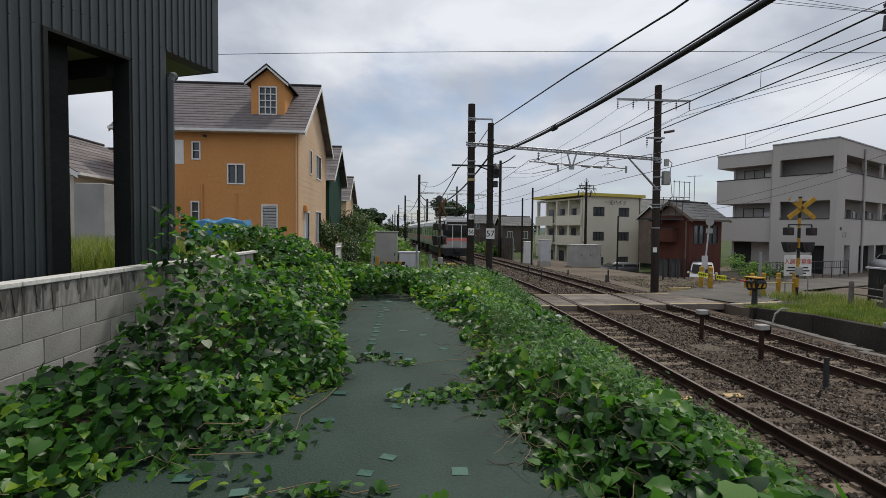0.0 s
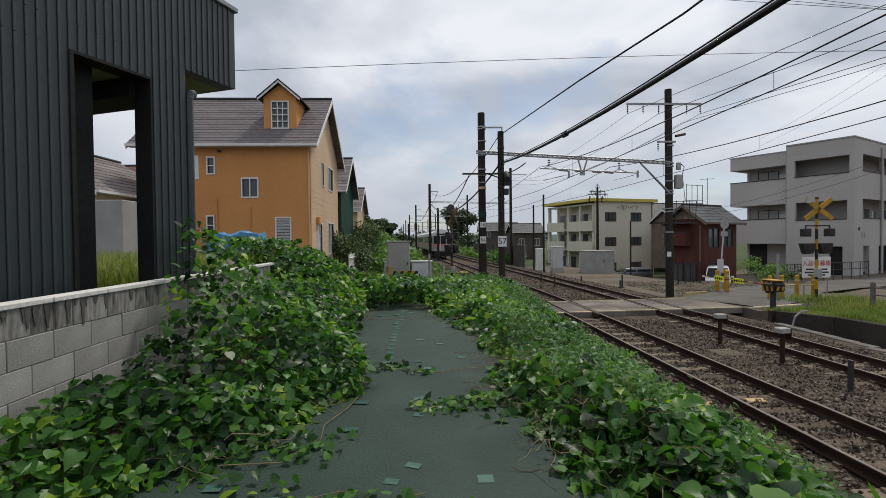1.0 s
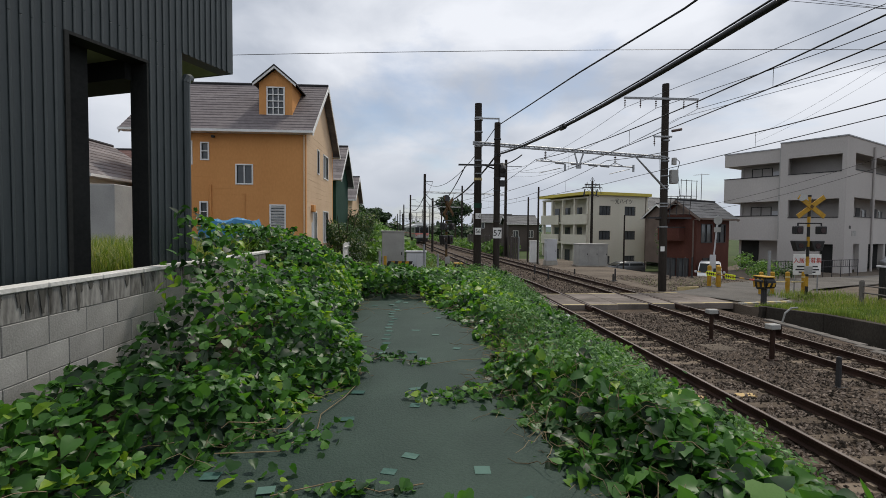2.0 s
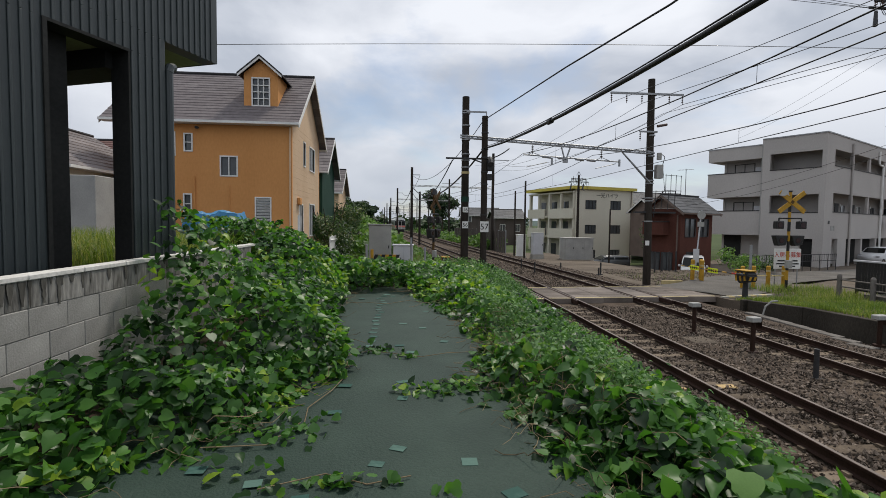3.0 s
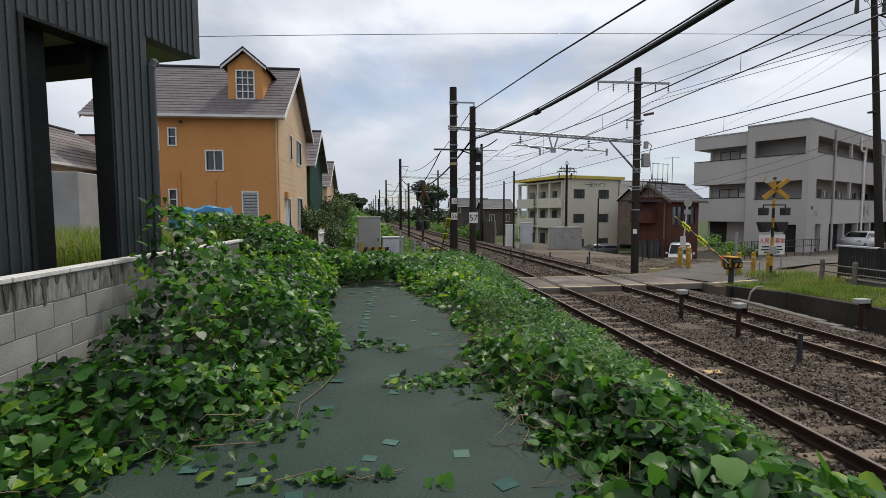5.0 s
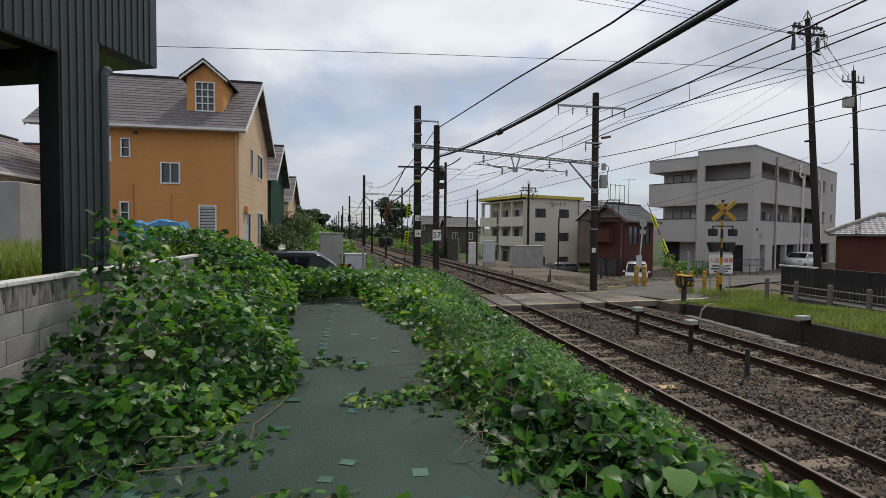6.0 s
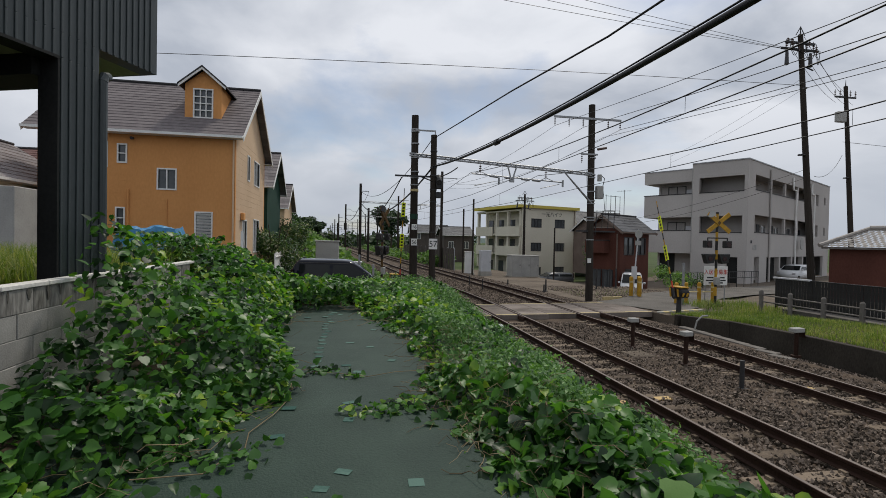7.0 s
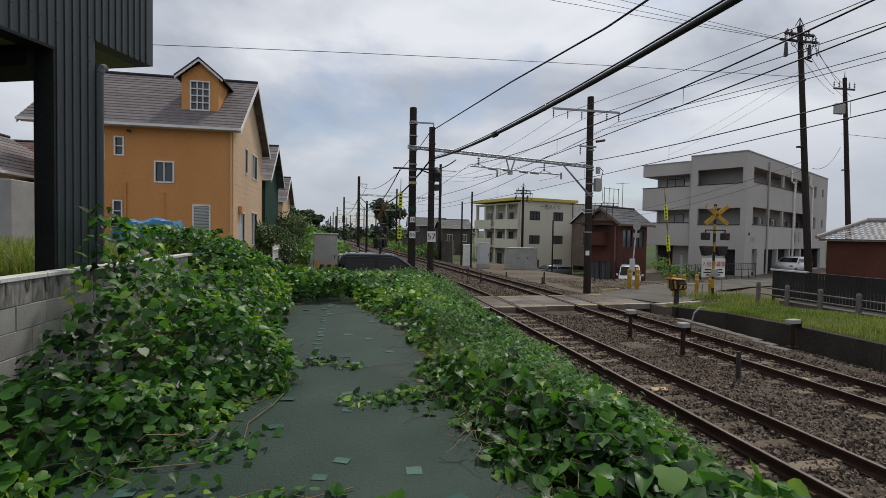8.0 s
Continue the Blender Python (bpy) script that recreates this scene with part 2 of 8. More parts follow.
M = dict(
    soil=surf("soil", (0.022, 0.018, 0.012), (0.07, 0.055, 0.038), 0.95, 0.8, 25, 0.6),
    field=surf("rough_field", (0.025, 0.042, 0.014), (0.075, 0.10, 0.035), 0.95, 0.15, 6, 0.4),
    dust=surf("dusty_gravel", (0.065, 0.052, 0.040), (0.175, 0.145, 0.115), 0.95, 0.35, 28, 0.7),
    ballast=surf("ballast_bed", (0.026, 0.019, 0.014), (0.12, 0.09, 0.067), 0.95, 1.5, 26, 1.0),
    stone=surf("ballast_stone", (0.034, 0.027, 0.021), (0.23, 0.185, 0.15), 0.9, 3, 40, 0.3, rand=0.7, island=True),
    rust=surf("rusty_rail", (0.016, 0.008, 0.006), (0.05, 0.027, 0.019), 0.75, 2, 40, 0.3),
    steel=surf("worn_steel", (0.10, 0.08, 0.068), (0.19, 0.16, 0.14), 0.5, 2, 30, 0.05, metal=0.4),
    sleeper=surf("weathered_sleeper", (0.05, 0.038, 0.028), (0.19, 0.15, 0.112), 0.9, 3, 30, 0.5, rand=0.4),
    deck=surf("crossing_panel", (0.095, 0.08, 0.069), (0.215, 0.185, 0.163), 0.85, 1.5, 35, 0.3, rand=0.3),
    asphalt=surf("asphalt", (0.065, 0.060, 0.054), (0.155, 0.145, 0.132), 0.9, 0.6, 60, 0.4),
    line=surf("worn_yellow_line", (0.35, 0.28, 0.14), (0.62, 0.52, 0.28), 0.8, 3, 20, 0.2),
    sheet=surf("weed_sheet", (0.009, 0.024, 0.018), (0.026, 0.050, 0.037), 0.7, 1.6, 60, 0.35, spec=0.3),
    tape=surf("sheet_tape", (0.028, 0.075, 0.062), (0.08, 0.145, 0.12), 0.7, 5, 30, 0.1, rand=0.6),
    block=surf("concrete_block", (0.19, 0.186, 0.174), (0.36, 0.352, 0.33), 0.9, 2.8, 70, 0.14, rand=0.14),
    cap=surf("pale_cap", (0.45, 0.44, 0.41), (0.72, 0.71, 0.68), 0.85, 2, 30, 0.3),
    block_dark=surf("stained_block", (0.02, 0.018, 0.016), (0.36, 0.35, 0.325), 0.9, 4.5, 30, 0.5, rand=0.12, streak=0.25),
    # yellow darkened so the west signal reads as a shaded silhouette
    dull=surf("dull_shaded_yellow", (0.06, 0.034, 0.016), (0.14, 0.085, 0.034), 0.8, 4, 25, 0.2),
    grime=surf("black_grime", (0.03, 0.028, 0.025), (0.14, 0.135, 0.12), 0.95, 3, 25, 0.4, streak=0.3),
    mortar=surf("mortar", (0.12, 0.115, 0.105), (0.30, 0.29, 0.27), 0.95, 3, 40, 0.5),
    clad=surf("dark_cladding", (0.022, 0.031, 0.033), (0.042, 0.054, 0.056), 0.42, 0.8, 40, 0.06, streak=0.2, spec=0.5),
    # near-black that paints interior shade; also used for trim, roof and a door
    clad_in=surf("shade_dark_inside", (0.012, 0.013, 0.013), (0.03, 0.031, 0.03), 0.7, 1, 30, 0.1),
    soffit=surf("soffit_board", (0.26, 0.27, 0.16), (0.36, 0.37, 0.24), 0.8, 2, 25, 0.1),
    orange=surf("orange_siding", (0.53, 0.245, 0.085), (0.66, 0.325, 0.12), 0.8, 0.5, 14, 0.15, streak=0.5),
    cream=surf("cream_siding", (0.52, 0.36, 0.23), (0.66, 0.49, 0.33), 0.8, 0.5, 14, 0.15),
    shingle=surf("grey_shingle", (0.10, 0.088, 0.09), (0.21, 0.19, 0.19), 0.75, 1.2, 18, 0.4, rand=0.35, island=True),
    shingle_strip=surf("shingle_strip", (0.115, 0.10, 0.104), (0.185, 0.166, 0.168), 0.75, 5, 18, 0.4, rand=0.22),
    white=surf("white_trim", (0.62, 0.62, 0.60), (0.80, 0.80, 0.78), 0.6, 2, 30, 0.05),
    dark=surf("dark_metal", (0.02, 0.02, 0.022), (0.05, 0.05, 0.052), 0.55, 2, 30, 0.1),
    pole=surf("tarred_pole", (0.016, 0.013, 0.011), (0.05, 0.042, 0.035), 0.85, 1.5, 25, 0.3, streak=0.15),
    cpole=surf("concrete_pole", (0.10, 0.092, 0.083), (0.20, 0.185, 0.17), 0.9, 1, 25, 0.2, streak=0.2),
    galv=surf("galvanised_steel", (0.20, 0.21, 0.22), (0.38, 0.39, 0.40), 0.5, 3, 30, 0.1, metal=0.5),
    wire=surf("black_cable", (0.008, 0.008, 0.009), (0.02, 0.02, 0.02), 0.55, 2, 30, 0.05),
    insul=surf("brown_porcelain", (0.05, 0.03, 0.025), (0.12, 0.08, 0.07), 0.25, 3, 30, 0),
    yellow=surf("yellow_paint", (0.30, 0.165, 0.015), (0.52, 0.30, 0.03), 0.55, 4, 25, 0.1),
    lime=surf("fluorescent_yellow", (0.62, 0.72, 0.02), (0.75, 0.85, 0.04), 0.5, 3, 20, 0),
    black=surf("black_paint", (0.012, 0.012, 0.012), (0.03, 0.03, 0.03), 0.5, 4, 25, 0.05),
    red=surf("red_paint", (0.42, 0.03, 0.02), (0.55, 0.05, 0.03), 0.5, 3, 25, 0.05),
    grey=surf("grey_cabinet", (0.26, 0.26, 0.25), (0.38, 0.38, 0.36), 0.6, 1.5, 25, 0.08),
    pale=surf("pale_cabinet", (0.42, 0.43, 0.45), (0.56, 0.57, 0.59), 0.5, 1.5, 25, 0.05),
    lens_off=surf("dark_lens", (0.014, 0.003, 0.003), (0.026, 0.005, 0.005), 0.2, 3, 20, 0),
    lens_on=glow("red_lamp", (1.0, 0.05, 0.06), 2.2),
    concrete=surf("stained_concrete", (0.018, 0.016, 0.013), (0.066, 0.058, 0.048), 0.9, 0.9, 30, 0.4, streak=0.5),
    kerb=surf("kerb_concrete", (0.26, 0.25, 0.22), (0.44, 0.42, 0.38), 0.9, 1.5, 30, 0.3),
    plaster=surf("grey_render", (0.37, 0.35, 0.335), (0.46, 0.44, 0.42), 0.85, 0.25, 12, 0.1, streak=0.5),
    # copy of the grey render, darkened to paint in the shade of recesses
    plaster_shaded=surf("shade_darkened_render", (0.33, 0.31, 0.295), (0.41, 0.39, 0.37), 0.85, 0.4, 12, 0.1),
    ivory=surf("ivory_render", (0.52, 0.49, 0.40), (0.64, 0.61, 0.51), 0.85, 0.3, 12, 0.1, streak=0.4),
    mustard=surf("yellow_fascia", (0.48, 0.40, 0.08), (0.60, 0.50, 0.12), 0.7, 0.6, 12, 0.1),
    redwood=surf("red_brown_wall", (0.062, 0.024, 0.018), (0.115, 0.046, 0.034), 0.8, 0.8, 16, 0.2, streak=0.4),
    brownwall=surf("brown_wall", (0.13, 0.10, 0.085), (0.21, 0.165, 0.14), 0.85, 0.8, 16, 0.2),
    umber=surf("dark_grey_brown_wall", (0.055, 0.046, 0.042), (0.11, 0.092, 0.083), 0.85, 0.8, 16, 0.2, streak=0.4),
    greenwall=surf("dark_green_wall", (0.012, 0.04, 0.028), (0.022, 0.06, 0.042), 0.8, 0.8, 16, 0.2),
    ktile=surf("grey_roof_tile", (0.028, 0.030, 0.035), (0.085, 0.088, 0.096), 0.6, 1.5, 16, 0.2, rand=0.3, island=True),
    tan=surf("tan_roof_tile", (0.17, 0.155, 0.14), (0.34, 0.315, 0.29), 0.6, 1.5, 16, 0.2, rand=0.3, island=True),
    tarp=surf("blue_tarpaulin", (0.03, 0.14, 0.30), (0.06, 0.24, 0.42), 0.45, 3, 12, 0.4),
    van=surf("navy_car_paint", (0.004, 0.005, 0.010), (0.006, 0.008, 0.014), 0.08, 1, 20, 0, spec=0.2),
    car_grey=surf("dark_grey_car_paint", (0.05, 0.055, 0.06), (0.07, 0.075, 0.08), 0.25, 1, 20, 0),
    body=surf("pale_car_paint", (0.55, 0.56, 0.57), (0.62, 0.63, 0.64), 0.25, 1, 20, 0),
    carglass=surf("car_glass", (0.008, 0.010, 0.010), (0.014, 0.016, 0.016), 0.04, 1, 20, 0, spec=0.25),
    pane=surf("window_pane", (0.05, 0.055, 0.06), (0.09, 0.10, 0.105), 0.06, 0.8, 6, 0),
    rubber=surf("tyre_rubber", (0.015, 0.015, 0.015), (0.03, 0.03, 0.03), 0.9, 3, 30, 0.1),
    train=surf("train_steel", (0.30, 0.30, 0.30), (0.42, 0.42, 0.41), 0.35, 1, 20, 0, metal=0.3),
    train_roof=surf("train_roof", (0.58, 0.59, 0.59), (0.72, 0.73, 0.73), 0.7, 1, 20, 0),
    coral=surf("coral_stripe", (0.65, 0.12, 0.09), (0.75, 0.17, 0.13), 0.4, 1, 20, 0),
    plate=surf("ochre_plate", (0.34, 0.24, 0.11), (0.55, 0.40, 0.20), 0.8, 4, 30, 0.2),
    bark=surf("bark", (0.03, 0.024, 0.018), (0.09, 0.075, 0.055), 0.95, 3, 20, 0.8),
    stem=surf("dry_stem", (0.10, 0.075, 0.045), (0.26, 0.20, 0.12), 0.9, 4, 30, 0.2, rand=0.5, island=True),
    red_tile=surf("dark_red_roof_tile", (0.085, 0.045, 0.04), (0.16, 0.095, 0.085), 0.7, 1.2, 18, 0.3, rand=0.3, island=True),
    hills=surf("distant_hills", (0.07, 0.10, 0.09), (0.11, 0.14, 0.13), 1, 0.01, 0.2, 0),
)
G1, G2, G3, G4 = (0.010, 0.034, 0.009), (0.040, 0.125, 0.024), (0.095, 0.235, 0.042), (0.25, 0.38, 0.04)
M["vine"] = leafy("vine_leaf", [(0, G1), (0.35, G2), (0.8, G3), (0.93, (0.10, 0.23, 0.035)), (1, G4)], 0.40, 0.38)
M["mugwort"] = leafy("weed_leaf", [(0, (0.035, 0.10, 0.025)), (0.6, (0.10, 0.22, 0.06)), (1, (0.20, 0.34, 0.13))], 0.55, 0.3)
M["grass"] = leafy("grass_blade", [(0, (0.045, 0.085, 0.016)), (0.6, (0.10, 0.15, 0.03)), (1, (0.25, 0.24, 0.09))], 0.6, 0.3)
M["lush"] = leafy("lush_grass", [(0, (0.085, 0.15, 0.025)), (0.6, (0.17, 0.24, 0.05)), (1, (0.33, 0.34, 0.13))], 0.6, 0.3)
M["young"] = leafy("young_leaf", [(0, (0.13, 0.26, 0.06)), (1, (0.18, 0.32, 0.09))], 0.5, 0.3)
M["shrub"] = leafy("shrub_leaf", [(0, (0.020, 0.048, 0.015)), (0.7, (0.055, 0.12, 0.032)), (0.9, (0.12, 0.18, 0.06)), (1, (0.26, 0.27, 0.17))], 0.5, 0.25)
M["wood"] = leafy("tree_leaf", [(0, (0.012, 0.028, 0.012)), (0.7, (0.03, 0.062, 0.024)), (1, (0.055, 0.095, 0.035))], 0.6, 0.2)
M["hill_leaf"] = leafy("bank_leaf", [(0, (0.05, 0.11, 0.025)), (0.7, (0.11, 0.22, 0.05)), (1, (0.19, 0.30, 0.09))], 0.6, 0.3)


# ---- building blocks ----
def bx(bm, x0, x1, y0, y1, z0, z1, m=None):
    r = bmesh.ops.create_cube(bm, size=1)
    s = Matrix.Translation(((x0 + x1) / 2, (y0 + y1) / 2, (z0 + z1) / 2)) @ Matrix.Diagonal((x1 - x0, y1 - y0, z1 - z0, 1))
    bmesh.ops.transform(bm, matrix=(m @ s if m else s), verts=r["verts"])
    return r["verts"]


def rod(bm, a, b, r0, r1=None, n=10):
    a, b = Vector(a), Vector(b)
    d = b - a
    r = bmesh.ops.create_cone(bm, cap_ends=True, segments=n, radius1=r0, radius2=r0 if r1 is None else r1, depth=d.length)
    bmesh.ops.transform(bm, matrix=Matrix.Translation((a + b) / 2) @ d.to_track_quat("Z", "Y").to_matrix().to_4x4(), verts=r["verts"])


def tube(bm, pts, r, n=6):
    """A round bar bent through the points, with closed ends."""
    pts = [Vector(p) for p in pts]
    rings = []
    for k, p in enumerate(pts):
        q = (pts[min(k + 1, len(pts) - 1)] - pts[max(k - 1, 0)]).to_track_quat("Z", "Y")
        rings.append([bm.verts.new(p + q @ Vector((r * math.cos(6.2832 * i / n), r * math.sin(6.2832 * i / n), 0))) for i in range(n)])
    for a, b in zip(rings, rings[1:]):
        for i in range(n):
            bm.faces.new((a[i], a[(i + 1) % n], b[(i + 1) % n], b[i]))
    bm.faces.new(rings[0][::-1])
    bm.faces.new(rings[-1])


def prism(bm, poly, axis, a, b):
    """A flat outline (pairs) drawn out along an axis from a to b."""
    def put(p, q):
        return {"x": (q, p[0], p[1]), "y": (p[0], q, p[1]), "z": (p[0], p[1], q)}[axis]
    va, vb = [bm.verts.new(put(p, a)) for p in poly], [bm.verts.new(put(p, b)) for p in poly]
    n = len(poly)
    bm.faces.new(va)
    bm.faces.new(vb[::-1])
    for i in range(n):
        bm.faces.new((va[i], vb[i], vb[(i + 1) % n], va[(i + 1) % n]))
    bmesh.ops.recalc_face_normals(bm, faces=bm.faces)


def soften(bm, w=0.01, seg=1):
    bmesh.ops.bevel(bm, geom=[e for e in bm.edges if len(e.link_faces) == 2 and e.calc_face_angle(0) > 0.6], offset=w, segments=seg, affect="EDGES", clamp_overlap=True)


def mesh_of(bm, name, material):
    me = bpy.data.meshes.new(name)
    bm.to_mesh(me)
    bm.free()
    for m in material if isinstance(material, (list, tuple)) else [material]:
        me.materials.append(m)
    return me


def part(name, bm, material, parent=None, label="", at=None):
    """Links a bmesh as one mesh object under a thing or a part."""
    ob = new(name, mesh_of(bm, name, material))
    ob.parent = parent
    if at is not None:
        ob.matrix_basis = at
    return tagged(ob, label)


def piece(name, me, parent, at):
    ob = new(name, me)
    ob.parent = parent
    ob.matrix_basis = at
    return ob


def thing(name, label, category, at=None, group="", kind=""):
    ob = new(name)
    ob.empty_display_size = 0.1
    if at is not None:
        ob.matrix_world = at
    return tagged(ob, label, category, group, kind)


def boxpart(name, dims, material, parent, label="", bevel=0.0, at=None):
    bm = bmesh.new()
    bx(bm, *dims)
    if bevel:
        soften(bm, bevel)
    return part(name, bm, material, parent, label, at)


def rodpart(name, a, b, r, material, parent, label="", r1=None, n=12):
    bm = bmesh.new()
    rod(bm, a, b, r, r1, n)
    return part(name, bm, material, parent, label)


def from_arrays(name, verts, faces, material, parent=None):
    me = bpy.data.meshes.new(name)
    me.from_pydata(verts, [], faces)
    me.materials.append(material)
    ob = new(name, me)
    ob.parent = parent
    return ob


def sstep(a, b, v):
    t = min(1.0, max(0.0, (v - a) / (b - a)))
    return t * t * (3 - 2 * t)


def text_mesh(words, size, depth=0.004):
    cu = bpy.data.curves.new("words", "FONT")
    cu.body, cu.size, cu.extrude, cu.align_x, cu.align_y = words, size, depth, "CENTER", "CENTER"
    tmp = bpy.data.objects.new("words", cu)
    scene.collection.objects.link(tmp)
    me = bpy.data.meshes.new_from_object(tmp.evaluated_get(bpy.context.evaluated_depsgraph_get()))
    bpy.data.objects.remove(tmp)
    return me


def lettering(name, words, size, material, parent, at, label=""):
    me = text_mesh(words, size)
    me.materials.clear()
    me.materials.append(material)
    ob = piece(name, me, parent, at)
    return tagged(ob, label)


def panelled(bm, length, z0, z1, holes, thick, m):
    """A wall along local x from 0 to length with holes (x0, x1, z0, z1) cut through; thickness runs to local +y."""
    xs = sorted({0, length, *[h[0] for h in holes], *[h[1] for h in holes]})
    zs = sorted({z0, z1, *[h[2] for h in holes], *[h[3] for h in holes]})
    vs = {}

    def at(i, j, y):
        if (i, j, y) not in vs:
            vs[i, j, y] = bm.verts.new(m @ Vector((xs[i], y, zs[j])))
        return vs[i, j, y]

    def solid(i, j):
        if not (0 <= i < len(xs) - 1 and 0 <= j < len(zs) - 1):
            return False
        xc, zc = (xs[i] + xs[i + 1]) / 2, (zs[j] + zs[j + 1]) / 2
        return not any(h[0] < xc < h[1] and h[2] < zc < h[3] for h in holes)

    for i in range(len(xs) - 1):
        for j in range(len(zs) - 1):
            if not solid(i, j):
                continue
            for y, turn in ((0, 1), (thick, -1)):
                bm.faces.new([at(i, j, y), at(i + 1, j, y), at(i + 1, j + 1, y), at(i, j + 1, y)][::turn])
            for di, dj, a, b in ((-1, 0, (i, j + 1), (i, j)), (1, 0, (i + 1, j), (i + 1, j + 1)), (0, -1, (i, j), (i + 1, j)), (0, 1, (i + 1, j + 1), (i, j + 1))):
                if not solid(i + di, j + dj):
                    bm.faces.new((at(*a, 0), at(*a, thick), at(*b, thick), at(*b, 0)))


def window(parent, m, x0, x1, z0, z1, frame_mat, bars=1, depth=0.05, louvre=False, rows=0):
    """A framed window in a hole of a wall at local y 0: frame, pane, glazing bars."""
    bm = bmesh.new()
    w, g = 0.055, 0.018
    xs, zs = [x0 + (x1 - x0) * k / (bars + 1) for k in range(bars + 2)], [z0 + (z1 - z0) * k / (rows + 1) for k in range(rows + 2)]
    lights = [(xs[a] + (g if a else 0) - x0 + w, xs[a + 1] - (g if a < bars else 0) - x0 + w, zs[b] + (g if b else 0), zs[b + 1] - (g if b < rows else 0)) for a in range(bars + 1) for b in range(rows + 1)]
    panelled(bm, x1 - x0 + 2 * w, z0 - w, z1 + w, lights, 0.08, Matrix.Translation((x0 - w, -0.03, 0)))
    win = part("window", bm, frame_mat, parent, "", m)
    bm = bmesh.new()
    bx(bm, x0, x1, depth, depth + 0.02, z0, z1)
    part("pane", bm, M["pane"], win)
    if louvre:
        n = 9
        for i in range(n):
            zc = z0 + (z1 - z0) * (i + 0.5) / n
            bm = bmesh.new()
            bx(bm, x0, x1, -0.006, 0.006, -0.045, 0.045)
            part("slat", bm, M["white"], win, "", pose(0, 0.012, zc, 35))
    return win

# ---- land, railway and road ----
NEAR_TRACK, FAR_TRACK = 5.89, 9.50


def bend(y):
    """How far the line has swung to the west at y."""
    if y < 16:
        return 0.0
    return -(y - 16) ** 2 * 0.062 / 28 if y < 30 else -0.434 - (y - 30) * 0.062


def road_mid(x):
    return 19.35 + 0.09 * (x - 5) if x > 4 else 18.9 + 0.02 * (x - 4)


def verge_top(y):
    """Height of the grass verge and of the wall that holds it."""
    return 0.36 - 0.22 * sstep(12.8, 16.6, y) - 0.14 * sstep(16.6, 17.6, y)


def land(x, y):
    xx = x - bend(y)
    if xx < 4.6:
        top = 1.22 + 0.12 * sstep(-1.0, -2.4, x)
        if x < -2.69:
            top = 2.1
        low = 0.22 if xx > -4.2 else 0.22 + 0.5 * sstep(-4.2, -5, xx)
        up = 1 - sstep(13.6, 16.4, y)
        plateau = low + (top - low) * up
        edge = 1.35 + 1.0 * (1 - up)
        k = sstep(4.6, edge, xx)
        z = -0.42 + (plateau + 0.42) * k
        if y > 30 and xx < 1.5:
            z += sstep(30, 70, y) * sstep(1.5, -6, xx) * 3.0
        return z
    if xx < 12.42:
        return -0.42
    z = -0.42 + (0.42 + verge_top(y) - 0.03 - 0.12 * sstep(15.5, 17.0, x) * (1 - sstep(16.4, 17.4, y))) * sstep(12.42, 12.44, xx)
    if y > 22.5:
        z = -0.30 - 0.35 * sstep(26, 60, y)
        z += 0.22 * max(0, noise.noise((x * 0.45, y * 0.4, 8)) + 0.25) * sstep(24, 25.5, y) * (1 - sstep(33, 40, y)) * sstep(13.0, 14.0, x) * (1 - sstep(19, 21, x))
        # the yard before the houses lies lower
        z -= (0.75 * sstep(31.3, 33.2, y) + 0.75 * sstep(46, 50, y)) * sstep(17.6, 19.2, x) * (1 - sstep(26.5, 29, x) * (1 - sstep(44, 48, y))) * (1 - sstep(36, 42, x)) * (1 - sstep(74, 80, y))
    return z


def ground():
    xs = sorted({*np.arange(-14, 24, 0.5).round(2), *np.arange(24, 80, 4.0), *np.arange(-80, -14, 6.0), 4.6, 12.41, 12.45, -2.70, -2.67, *[s * v for v in (110, 180, 350, 700, 1500, 3000) for s in (-1, 1)]})
    ys = sorted({*np.arange(-12, 34, 0.5).round(2), *np.arange(34, 120, 3.0), *np.arange(120, 340, 10.0), -30, -80, -300, -1500, 400, 520, 700, 1000, 1600, 3000})
    verts = [(x, y, land(x, y) + (0.02 * noise.noise((x * 0.8, y * 0.8, 0)) if y < 60 else 0)) for y in ys for x in xs]
    w = len(xs)
    faces = [(j * w + i, j * w + i + 1, (j + 1) * w + i + 1, (j + 1) * w + i) for j in range(len(ys) - 1) for i in range(w - 1)]
    ob = from_arrays("ground", verts, faces, M["dust"])
    ob.data.materials.append(M["soil"])
    ob.data.materials.append(M["field"])
    for p in ob.data.polygons:
        c = p.center
        if (c.x < 4.4 and c.y < 60) or (12.4 < c.x < 18.2 and c.y < 17):
            p.material_index = 1
        elif c.y > 58:
            p.material_index = 2
    return tagged(ob, "bare dusty ground beside the railway", "ground", kind="structure")


def strip(name, x0, x1, y0, y1, z, step, material, label, curved=True, kind="structure", skirt=0.12, rough=0.012):
    """A bed of gravel or the like that follows the line."""
    ys = list(np.arange(y0, min(y1, 40), step)) + list(np.arange(max(y0, 40), y1 + 8, 8))
    n = 13
    verts, faces = [], []
    for y in ys:
        for i in range(n):
            f = i / (n - 1)
            x = x0 + (x1 - x0) * f
            zz = z if 0 < i < n - 1 else z - skirt
            verts.append((x + (bend(y) if curved else 0), y, zz + (rough * noise.noise((x * 3, y * 3, 1)) if y < 40 else 0)))
    for j in range(len(ys) - 1):
        for i in range(n - 1):
            faces.append((j * n + i, j * n + i + 1, (j + 1) * n + i + 1, (j + 1) * n + i))
    return tagged(from_arrays(name, verts, faces, material), label, name.split("_")[0], kind=kind)


